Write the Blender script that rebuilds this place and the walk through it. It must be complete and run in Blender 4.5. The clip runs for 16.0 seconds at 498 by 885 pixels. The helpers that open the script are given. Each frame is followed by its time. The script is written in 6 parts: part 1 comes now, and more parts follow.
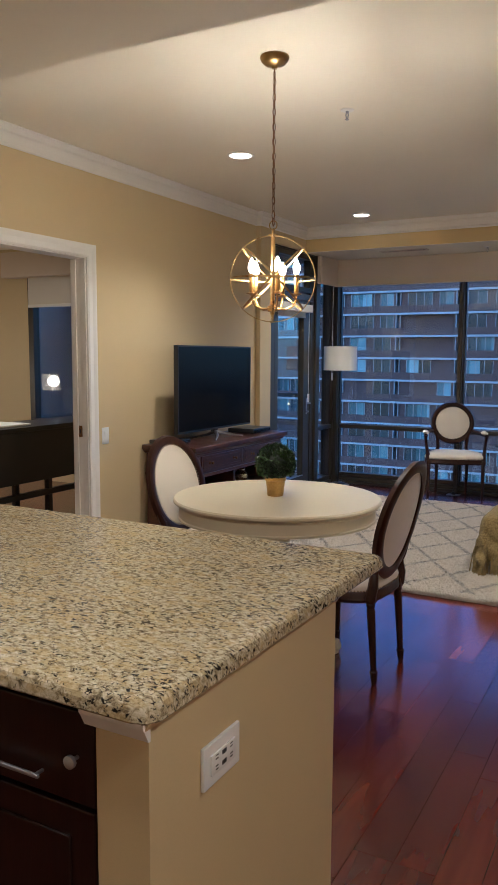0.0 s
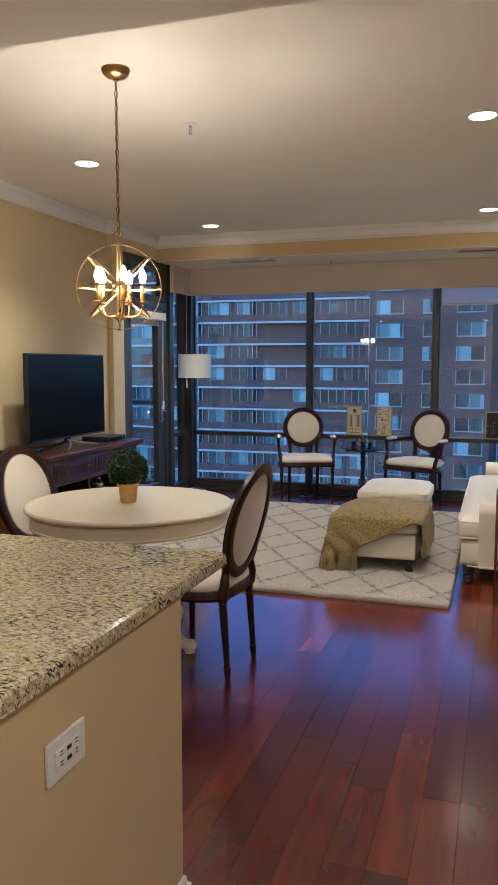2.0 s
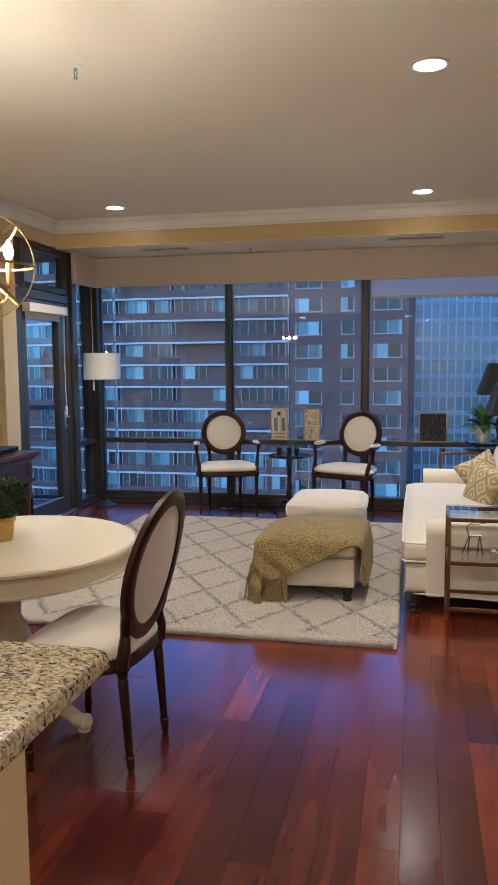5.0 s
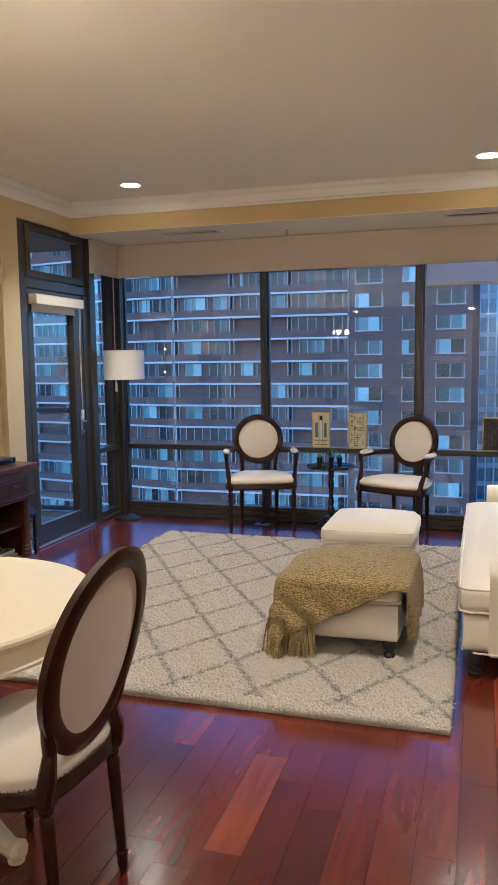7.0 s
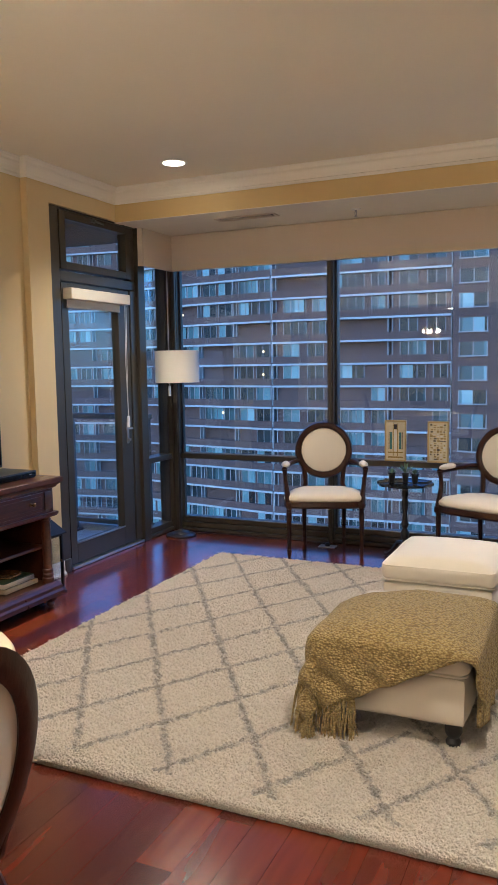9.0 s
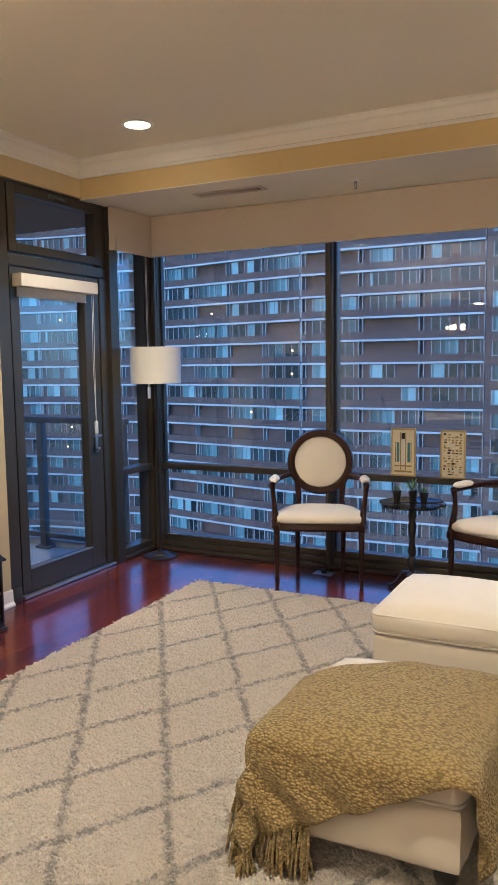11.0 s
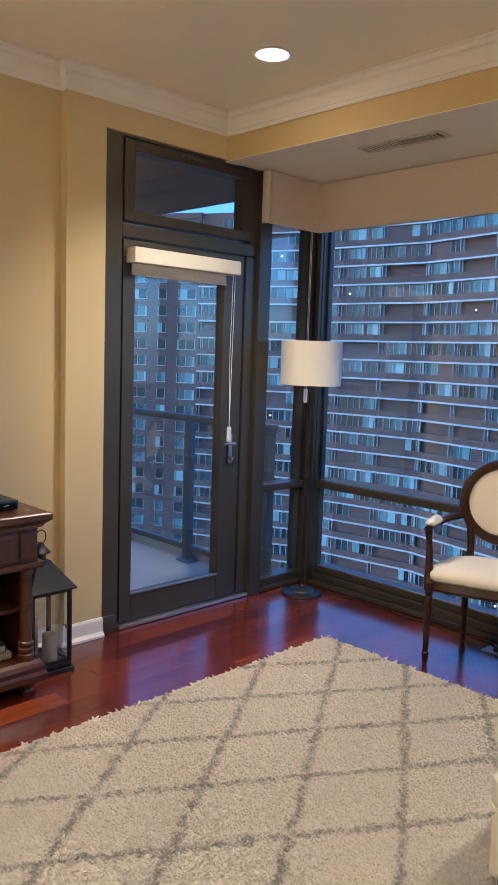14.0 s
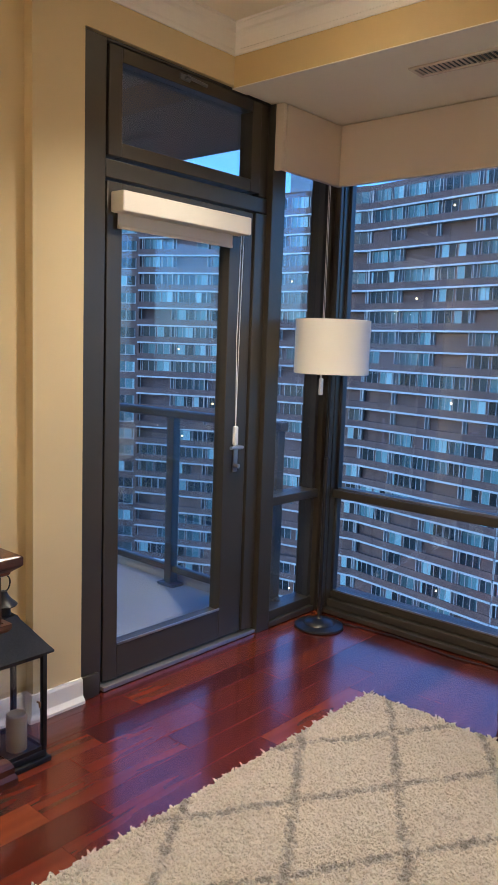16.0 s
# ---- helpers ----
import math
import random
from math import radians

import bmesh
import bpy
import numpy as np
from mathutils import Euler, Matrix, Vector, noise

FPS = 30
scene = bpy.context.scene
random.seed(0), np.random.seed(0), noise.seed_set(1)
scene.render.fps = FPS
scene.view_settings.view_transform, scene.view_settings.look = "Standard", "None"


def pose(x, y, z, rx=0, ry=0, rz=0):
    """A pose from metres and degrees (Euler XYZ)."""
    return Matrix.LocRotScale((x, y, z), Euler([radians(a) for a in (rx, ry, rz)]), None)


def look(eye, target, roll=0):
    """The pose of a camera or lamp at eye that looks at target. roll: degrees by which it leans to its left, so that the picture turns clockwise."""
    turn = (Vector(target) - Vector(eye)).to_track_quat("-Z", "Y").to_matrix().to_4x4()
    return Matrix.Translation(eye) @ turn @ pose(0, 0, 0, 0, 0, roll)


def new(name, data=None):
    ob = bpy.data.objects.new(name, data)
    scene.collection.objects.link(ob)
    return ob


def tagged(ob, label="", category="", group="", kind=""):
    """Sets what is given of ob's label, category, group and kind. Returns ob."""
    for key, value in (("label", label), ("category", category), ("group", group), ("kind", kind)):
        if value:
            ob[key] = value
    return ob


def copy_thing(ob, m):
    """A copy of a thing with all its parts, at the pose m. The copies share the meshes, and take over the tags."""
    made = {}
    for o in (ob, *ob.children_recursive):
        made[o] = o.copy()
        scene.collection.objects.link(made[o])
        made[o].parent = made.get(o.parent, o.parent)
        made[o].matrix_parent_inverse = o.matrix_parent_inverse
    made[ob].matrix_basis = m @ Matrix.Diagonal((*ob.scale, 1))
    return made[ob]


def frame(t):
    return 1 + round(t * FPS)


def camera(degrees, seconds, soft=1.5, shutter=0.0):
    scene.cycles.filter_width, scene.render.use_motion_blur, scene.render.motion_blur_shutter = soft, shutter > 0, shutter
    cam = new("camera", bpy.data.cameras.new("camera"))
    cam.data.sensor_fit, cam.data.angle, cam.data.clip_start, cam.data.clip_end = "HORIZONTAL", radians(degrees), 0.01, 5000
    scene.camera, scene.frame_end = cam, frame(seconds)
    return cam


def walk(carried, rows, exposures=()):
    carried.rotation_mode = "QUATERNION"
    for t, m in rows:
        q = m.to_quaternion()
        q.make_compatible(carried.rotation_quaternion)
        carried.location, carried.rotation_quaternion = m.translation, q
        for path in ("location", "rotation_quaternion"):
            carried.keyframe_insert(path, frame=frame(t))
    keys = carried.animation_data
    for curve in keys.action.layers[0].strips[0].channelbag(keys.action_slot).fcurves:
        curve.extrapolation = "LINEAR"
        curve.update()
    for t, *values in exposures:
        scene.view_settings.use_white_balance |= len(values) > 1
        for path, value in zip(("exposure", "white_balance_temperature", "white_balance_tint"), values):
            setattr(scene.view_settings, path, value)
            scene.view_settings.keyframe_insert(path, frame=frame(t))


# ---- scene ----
cam = camera(36.0, 16.0)

PATH = [
    (0, (1.011, -2.541, 1.509), (0.06, -0.796, 1.283), 0.3),
    (0.5, (1.045, -2.598, 1.506), (0.198, -0.799, 1.285), 0.4),
    (1, (1.073, -2.621, 1.51), (0.322, -0.78, 1.294), 0.4),
    (1.5, (1.087, -2.616, 1.507), (0.412, -0.745, 1.296), 0.2),
    (2, (1.095, -2.598, 1.504), (0.474, -0.708, 1.3), -0.0),
    (2.5, (1.097, -2.55, 1.501), (0.555, -0.635, 1.301), -0.2),
    (3, (1.077, -2.475, 1.496), (0.615, -0.539, 1.302), -0.2),
    (3.5, (1.077, -2.38, 1.499), (0.62, -0.443, 1.31), -0.2),
    (4, (1.012, -2.215, 1.497), (0.569, -0.275, 1.305), -0.2),
    (6.5, (0.881, -1.137, 1.532), (0.466, 0.806, 1.302), -0.7),
    (7, (0.919, -0.9, 1.518), (0.344, 1.004, 1.302), -0.7),
    (7.5, (0.927, -0.708, 1.516), (0.283, 1.172, 1.293), -0.5),
    (8, (0.96, -0.498, 1.529), (0.308, 1.38, 1.311), -0.3),
    (8.5, (0.963, -0.251, 1.52), (0.289, 1.619, 1.306), -0.5),
    (9, (0.968, -0.04, 1.499), (0.149, 1.773, 1.293), -0.9),
    (9.5, (0.96, 0.164, 1.486), (0.118, 1.966, 1.283), -0.8),
    (12, (0.909, 1.319, 1.5), (-0.154, 2.999, 1.277), -0.6),
    (12.5, (0.912, 1.538, 1.526), (-0.28, 3.127, 1.296), -0.7),
    (13, (0.893, 1.735, 1.51), (-0.337, 3.295, 1.283), -0.4),
    (13.5, (0.883, 1.928, 1.516), (-0.413, 3.433, 1.282), -0.5),
    (14, (0.859, 2.11, 1.523), (-0.559, 3.502, 1.294), 1.9),
    (14.5, (0.726, 2.233, 1.506), (-0.746, 3.566, 1.27), 2.2),
    (15, (0.522, 2.33, 1.496), (-0.932, 3.683, 1.259), 1.5),
    (15.5, (0.246, 2.425, 1.469), (-1.129, 3.857, 1.223), 1.9),
    (16, (-0.044, 2.519, 1.478), (-1.346, 4.016, 1.224), 2.0),
]
walk(cam, [(t, look(eye, target, roll)) for t, eye, target, roll in PATH],
     exposures=[(0, 0.72, 5300, 7), (2, 0.86, 5350, 7), (4, 0.96, 5450, 7), (7, 1.21, 5600, 7), (9.5, 1.25, 6000, 8), (12, 1.33, 6080, 8), (16, 1.42, 6200, 8)])

# ---- world and lights ----
world = bpy.data.worlds.new("dusk")
scene.world = world
world.use_nodes = True
wn, wl = world.node_tree.nodes, world.node_tree.links
wn.clear()
sky = wn.new("ShaderNodeTexSky")
sky.sky_type = "NISHITA"
sky.sun_disc = False
sky.sun_elevation = radians(14.0)
sky.sun_rotation = radians(200)
sky.ozone_density = 6.0
tone = wn.new("ShaderNodeMix")
tone.data_type, tone.blend_type = "RGBA", "MULTIPLY"
tone.inputs[0].default_value = 1.0
tone.inputs[7].default_value = (0.58, 0.76, 1.02, 1)
wb = wn.new("ShaderNodeBackground")
wb.inputs[1].default_value = 0.22
wo = wn.new("ShaderNodeOutputWorld")
wl.new(sky.outputs[0], tone.inputs[6])
wl.new(tone.outputs[2], wb.inputs[0])
wl.new(wb.outputs[0], wo.inputs[0])
sun_data = bpy.data.lights.new("sun", "SUN")
sun_data.energy, sun_data.angle, sun_data.color = 0.75, radians(60), (0.30, 0.58, 1.0)
sun = new("sun", sun_data)
sun.matrix_world = look((0, -20, 40), (0, 30, 0))

WARM = (1.0, 0.87, 0.72)


def lamp_light(name, kind, place, watts, size=0.05, color=WARM, down=False):
    data = bpy.data.lights.new(name, kind)
    data.energy, data.color = watts, color
    if kind == "SPOT":
        data.spot_size, data.spot_blend, data.shadow_soft_size = radians(118), 1.0, size
    elif kind == "AREA":
        data.shape, data.size = "DISK", size
    else:
        data.shadow_soft_size = size
    ob = new(name, data)
    ob.matrix_world = pose(*place)
    return ob


CEIL = 2.87
DOWNLIGHTS = [(-1.65, 2.2), (-1.70, 4.69), (0.94, 4.70), (0.95, 1.98)]
for dx, dy in DOWNLIGHTS:
    lamp_light("downlight_beam", "SPOT", (dx, dy, CEIL - 0.012), 108, 0.06)
# unseen kitchen lamps, positions made up to light counter, floor and chair backs
KITCHEN_LIGHTS = [(-0.55, -1.75), (1.55, -1.75), (2.1, -3.5)]
for dx, dy in KITCHEN_LIGHTS:
    lamp_light("kitchen_beam", "AREA", (dx, dy, 2.388), 8.5, 0.13)
CHAND = Vector((-0.658, 0.748, 1.868))
for i in range(5):
    a = radians(72 * i + 20)
    lamp_light("chandelier_glow", "POINT", (CHAND.x + 0.112 * math.cos(a), CHAND.y + 0.112 * math.sin(a), CHAND.z + 0.062), 3.7, 0.009, (1.0, 0.84, 0.63))
lamp_light("bedroom_glow", "POINT", (-6.9, 2.75, 1.12), 6, 0.08)
# no fixture: lamp added to brighten the bedroom walls and valance
lamp_light("bedroom_fill", "AREA", (-4.6, 2.2, 2.6), 18, 0.2)

# ---- materials ----
def ramp(nt, fac, stops):
    r = nt.nodes.new("ShaderNodeValToRGB")
    while len(r.color_ramp.elements) < len(stops):
        r.color_ramp.elements.new(0.5)
    for e, (p, c) in zip(r.color_ramp.elements, stops):
        e.position, e.color = p, (*c, 1)
    nt.links.new(fac, r.inputs[0])
    return r.outputs[0]


def noise_tex(nt, vec, scale, detail=4.0, rough=0.55, distort=0.0):
    n = nt.nodes.new("ShaderNodeTexNoise")
    n.inputs["Scale"].default_value, n.inputs["Detail"].default_value = scale, detail
    n.inputs["Roughness"].default_value, n.inputs["Distortion"].default_value = rough, distort
    nt.links.new(vec, n.inputs["Vector"])
    return n.outputs["Fac"]


def maths(nt, op, a, b=None, c=None):
    m = nt.nodes.new("ShaderNodeMath")
    m.operation = op
    for i, v in enumerate((a, b, c)):
        if v is None:
            continue
        if isinstance(v, (int, float)):
            m.inputs[i].default_value = v
        else:
            nt.links.new(v, m.inputs[i])
    return m.outputs[0]


def mixc(nt, fac, a, b, blend="MIX"):
    m = nt.nodes.new("ShaderNodeMix")
    m.data_type, m.blend_type = "RGBA", blend
    for i, v in ((0, fac), (6, a), (7, b)):
        if isinstance(v, (int, float)):
            m.inputs[i].default_value = v
        elif isinstance(v, tuple):
            m.inputs[i].default_value = (*v, 1)
        else:
            nt.links.new(v, m.inputs[i])
    return m.outputs[2]


def base_mat(name, rough=0.5, metal=0.0, color=(0.8, 0.8, 0.8), coords="Object"):
    m = bpy.data.materials.new(name)
    m.use_nodes = True
    nt = m.node_tree
    p = nt.nodes["Principled BSDF"]
    p.inputs["Roughness"].default_value, p.inputs["Metallic"].default_value = rough, metal
    p.inputs["Base Color"].default_value = (*color, 1)
    tc = nt.nodes.new("ShaderNodeTexCoord")
    return m, nt, p, tc.outputs[coords]


def bump(nt, p, height, dist, strength=1.0):
    b = nt.nodes.new("ShaderNodeBump")
    b.inputs["Distance"].default_value, b.inputs["Strength"].default_value = dist, strength
    nt.links.new(height, b.inputs["Height"])
    nt.links.new(b.outputs[0], p.inputs["Normal"])


def surface(name, c1, c2, rough=0.5, metal=0.0, big=1.5, fine=40.0, dist=0.002, fine_mix=0.5, coat=0.0, rough_var=0.1):
    """Two colours mixed by stains and grain, with fine relief and uneven gloss."""
    m, nt, p, vec = base_mat(name, rough, metal)
    a, b = noise_tex(nt, vec, big, 5), noise_tex(nt, vec, fine, 6)
    f = maths(nt, "ADD", maths(nt, "MULTIPLY", a, 1 - fine_mix), maths(nt, "MULTIPLY", b, fine_mix))
    col = ramp(nt, f, [(0.3, c1), (0.7, c2)])
    nt.links.new(col, p.inputs["Base Color"])
    nt.links.new(maths(nt, "MULTIPLY_ADD", a, rough_var * 2, rough - rough_var), p.inputs["Roughness"])
    if dist:
        bump(nt, p, b, dist)
    p.inputs["Coat Weight"].default_value = coat
    return m


def glow(name, color, strength):
    m, nt, p, vec = base_mat(name, 0.4)
    p.inputs["Emission Color"].default_value = (*color, 1)
    p.inputs["Emission Strength"].default_value = strength
    p.inputs["Base Color"].default_value = (*color, 1)
    return m


def pane_glass(name, tint=(0.9, 0.95, 0.96), gloss=0.0, ior=1.5):
    m = bpy.data.materials.new(name)
    m.use_nodes = True
    nt = m.node_tree
    nt.nodes.clear()
    out, mix = nt.nodes.new("ShaderNodeOutputMaterial"), nt.nodes.new("ShaderNodeMixShader")
    fr, tr, gl = nt.nodes.new("ShaderNodeLayerWeight"), nt.nodes.new("ShaderNodeBsdfTransparent"), nt.nodes.new("ShaderNodeBsdfGlossy")
    fr.inputs["Blend"].default_value = 0.5
    f0 = ((ior - 1) / (ior + 1)) ** 2
    fac = maths(nt, "MULTIPLY_ADD", maths(nt, "POWER", fr.outputs["Facing"], 5.0), 1 - f0, f0)
    tr.inputs[0].default_value = (*tint, 1)
    gl.inputs["Roughness"].default_value = gloss
    nt.links.new(fac, mix.inputs[0])
    nt.links.new(tr.outputs[0], mix.inputs[1])
    nt.links.new(gl.outputs[0], mix.inputs[2])
    nt.links.new(mix.outputs[0], out.inputs[0])
    return m


M_WALL = surface("wall_paint", (0.61, 0.47, 0.255), (0.67, 0.52, 0.29), 0.62, 0, 0.8, 260, 0.0006, 0.3)
M_BEAM = surface("beam_paint", (0.62, 0.45, 0.20), (0.67, 0.49, 0.23), 0.62, 0, 0.8, 260, 0.0006, 0.3)
M_CEIL = surface("ceiling_paint", (0.82, 0.75, 0.61), (0.87, 0.80, 0.66), 0.8, 0, 0.7, 180, 0.0008, 0.3)
M_TRIM = surface("trim_paint", (0.80, 0.76, 0.70), (0.85, 0.81, 0.75), 0.35, 0, 1.5, 120, 0.0004, 0.3)
M_VAL = surface("valance_fabric", (0.66, 0.55, 0.44), (0.71, 0.60, 0.48), 0.75, 0, 1.2, 500, 0.0006, 0.4)
M_BLIND = surface("blind_fabric", (0.68, 0.62, 0.52), (0.74, 0.68, 0.58), 0.7, 0, 1.5, 700, 0.0004, 0.4)


def translucent_cloth(name, c):
    m = surface(name, tuple(v * 0.95 for v in c), c, 0.8, 0, 1.5, 600, 0.0004, 0.4)
    nt = m.node_tree
    tr, mix = nt.nodes.new("ShaderNodeBsdfTranslucent"), nt.nodes.new("ShaderNodeMixShader")
    tr.inputs[0].default_value = (*c, 1)
    mix.inputs[0].default_value = 0.6
    nt.links.new(nt.nodes["Principled BSDF"].outputs[0], mix.inputs[1])
    nt.links.new(tr.outputs[0], mix.inputs[2])
    nt.links.new(mix.outputs[0], nt.nodes["Material Output"].inputs[0])
    return m


M_SHEER = translucent_cloth("sheer_blind", (0.91, 0.91, 0.92))
M_ALU = surface("bronze_aluminium", (0.062, 0.053, 0.041), (0.088, 0.075, 0.058), 0.36, 0.4, 2.0, 300, 0.0003, 0.4)
M_ALU_IN = surface("grey_aluminium", (0.06, 0.06, 0.062), (0.08, 0.08, 0.083), 0.4, 0.4, 2.0, 300, 0.0003, 0.4)
M_SILL = surface("threshold_aluminium", (0.35, 0.35, 0.36), (0.45, 0.45, 0.46), 0.35, 0.8, 3, 200, 0.0004, 0.4)
M_GLASS = pane_glass("window_glass", (0.95, 0.97, 0.98), 0.0, 1.75)
M_CONC = surface("balcony_concrete", (0.42, 0.46, 0.47), (0.60, 0.64, 0.65), 0.8, 0, 1.1, 60, 0.002, 0.5)
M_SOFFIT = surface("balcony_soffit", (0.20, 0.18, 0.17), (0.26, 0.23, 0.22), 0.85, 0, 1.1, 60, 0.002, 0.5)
M_STEEL = surface("railing_steel", (0.12, 0.125, 0.13), (0.17, 0.175, 0.18), 0.45, 0.4, 2, 200, 0.0004, 0.4)


def floor_mat():
    m, nt, p, vec = base_mat("cherry_plank", 0.2)
    oi = nt.nodes.new("ShaderNodeObjectInfo")
    gm = nt.nodes.new("ShaderNodeNewGeometry")
    rnd = maths(nt, "FRACT", maths(nt, "ADD", oi.outputs["Random"], gm.outputs["Random Per Island"]))
    mp = nt.nodes.new("ShaderNodeMapping")
    mp.inputs["Scale"].default_value = (7, 0.4, 7)
    tc = nt.nodes.new("ShaderNodeTexCoord")
    shift = nt.nodes.new("ShaderNodeVectorMath")
    shift.operation = "ADD"
    comb = nt.nodes.new("ShaderNodeCombineXYZ")
    nt.links.new(maths(nt, "MULTIPLY", rnd, 37.0), comb.inputs[1])
    nt.links.new(tc.outputs["Object"], shift.inputs[0])
    nt.links.new(comb.outputs[0], shift.inputs[1])
    nt.links.new(shift.outputs[0], mp.inputs["Vector"])
    grain = noise_tex(nt, mp.outputs[0], 2.0, 0.0, 0.4, 0.0)
    tint = ramp(nt, rnd, [(0.0, (0.066, 0.010, 0.005)), (0.4, (0.100, 0.014, 0.006)), (0.8, (0.130, 0.020, 0.008)), (1.0, (0.20, 0.042, 0.015))])
    dark = ramp(nt, grain, [(0.3, (0.86, 0.84, 0.84)), (0.65, (1.07, 1.07, 1.07))])
    # ribbon figure slanting across each board
    fig = nt.nodes.new("ShaderNodeMapping")
    fig.inputs["Scale"].default_value = (26, 3.2, 26)
    fig.inputs["Rotation"].default_value = (0, 0, 0.30)
    nt.links.new(shift.outputs[0], fig.inputs["Vector"])
    band = noise_tex(nt, fig.outputs[0], 1.0, 1.0, 0.4, 0.3)
    figure = ramp(nt, band, [(0.28, (0.70, 0.66, 0.66)), (0.5, (1.0, 1.0, 1.0)), (0.72, (1.28, 1.34, 1.34))])
    wood = mixc(nt, 1.0, tint, dark, "MULTIPLY")
    nt.links.new(mixc(nt, 0.6, wood, figure, "MULTIPLY"), p.inputs["Base Color"])
    # scraped ripples across the boards
    geo = nt.nodes.new("ShaderNodeMapping")
    geo.inputs["Scale"].default_value = (26, 6, 26)
    geo.inputs["Rotation"].default_value = (0, 0, 0.35)
    nt.links.new(shift.outputs[0], geo.inputs["Vector"])
    rip = noise_tex(nt, geo.outputs[0], 1.0, 0.0, 0.3, 0.0)
    bump(nt, p, rip, 0.003, 0.34)
    nt.links.new(maths(nt, "MULTIPLY_ADD", noise_tex(nt, shift.outputs[0], 2.0, 1.0), 0.08, 0.17), p.inputs["Roughness"])
    p.inputs["Specular IOR Level"].default_value, p.inputs["IOR"].default_value = 0.6, 1.52
    p.inputs["Coat Weight"].default_value, p.inputs["Coat Roughness"].default_value = 0.38, 0.15
    return m


M_FLOOR = floor_mat()


def granite_mat():
    m, nt, p, vec = base_mat("speckled_granite", 0.09)
    p.inputs["Specular IOR Level"].default_value = 0.28
    st = nt.nodes.new("ShaderNodeMapping")
    st.inputs["Scale"].default_value = (0.8, 1.2, 1.0)
    st.inputs["Rotation"].default_value = (0, 0, 0.5)
    nt.links.new(vec, st.inputs["Vector"])
    vec = st.outputs[0]
    n1 = noise_tex(nt, vec, 78, 6, 0.75, 0.6)
    n2 = noise_tex(nt, vec, 26, 4, 0.6)
    n3 = noise_tex(nt, vec, 88, 4, 0.65, 0.8)
    n4 = noise_tex(nt, vec, 4, 3, 0.6)
    col = ramp(nt, n1, [(0.34, (0.11, 0.085, 0.05)), (0.44, (0.31, 0.24, 0.14)), (0.51, (0.53, 0.45, 0.29)), (0.64, (0.72, 0.64, 0.47))])
    rust = ramp(nt, n2, [(0.50, (0, 0, 0)), (0.60, (1, 1, 1))])
    col = mixc(nt, maths(nt, "MULTIPLY", rust, 0.5), col, (0.55, 0.40, 0.18))
    black = ramp(nt, maths(nt, "ADD", n3, maths(nt, "MULTIPLY", maths(nt, "SUBTRACT", n4, 0.5), 0.25)), [(0.40, (1, 1, 1)), (0.43, (0, 0, 0))])
    col = mixc(nt, black, col, (0.025, 0.022, 0.02))
    nt.links.new(col, p.inputs["Base Color"])
    bump(nt, p, n3, 0.0002, 0.15)
    return m


M_GRANITE = granite_mat()


def weave(name, c1, c2, scale=900, rough=0.85, dist=0.0008):
    m = surface(name, c1, c2, rough, 0, 3.0, scale, dist, 0.4)
    m.node_tree.nodes["Principled BSDF"].inputs["Sheen Weight"].default_value = 0.25
    return m


M_LINEN = weave("cream_linen", (0.70, 0.62, 0.50), (0.77, 0.69, 0.57))
M_SOFA = weave("ivory_upholstery", (0.66, 0.585, 0.465), (0.72, 0.645, 0.525), 700)
M_SHADE = weave("white_shade", (0.79, 0.75, 0.65), (0.83, 0.79, 0.70), 600)
M_BLACK = surface("black_lacquer", (0.012, 0.011, 0.011), (0.02, 0.018, 0.017), 0.35, 0, 2, 120, 0.0003, 0.4)
M_BLACKCLOTH = surface("black_shade_cloth", (0.008, 0.008, 0.008), (0.013, 0.013, 0.013), 0.8, 0, 3.0, 600, 0.0006, 0.4)


def wood_mat(name, dark, light, rough=0.3, coat=0.3, axis=(12, 12, 1.2)):
    m, nt, p, vec = base_mat(name, rough)
    mp = nt.nodes.new("ShaderNodeMapping")
    mp.inputs["Scale"].default_value = axis
    nt.links.new(vec, mp.inputs["Vector"])
    g = noise_tex(nt, mp.outputs[0], 6, 6, 0.6, 0.8)
    w = noise_tex(nt, vec, 9, 3)
    f = maths(nt, "ADD", maths(nt, "MULTIPLY", g, 0.7), maths(nt, "MULTIPLY", w, 0.3))
    nt.links.new(ramp(nt, f, [(0.32, dark), (0.68, light)]), p.inputs["Base Color"])
    nt.links.new(maths(nt, "MULTIPLY_ADD", w, 0.2, rough - 0.08), p.inputs["Roughness"])
    bump(nt, p, g, 0.0006)
    p.inputs["Coat Weight"].default_value = coat
    p.inputs["Coat Roughness"].default_value = 0.15
    return m


M_MAHOG = wood_mat("dark_mahogany", (0.014, 0.005, 0.003), (0.05, 0.016, 0.008), 0.3, 0.08)
M_MAHOG.node_tree.nodes["Principled BSDF"].inputs["Specular IOR Level"].default_value = 0.3
M_CONSOLE = wood_mat("red_mahogany", (0.028, 0.008, 0.004), (0.10, 0.030, 0.014), 0.3, 0.3, (12, 1.2, 12))
M_CABINET = wood_mat("cherry_cabinet", (0.008, 0.0028, 0.0022), (0.022, 0.006, 0.004), 0.32, 0.1)
M_CREAM = surface("cream_paint", (0.62, 0.535, 0.37), (0.68, 0.59, 0.42), 0.35, 0, 1.5, 90, 0.0004, 0.35)
M_BRASS = surface("aged_brass", (0.42, 0.27, 0.10), (0.58, 0.39, 0.16), 0.3, 1.0, 6, 150, 0.0003, 0.4)
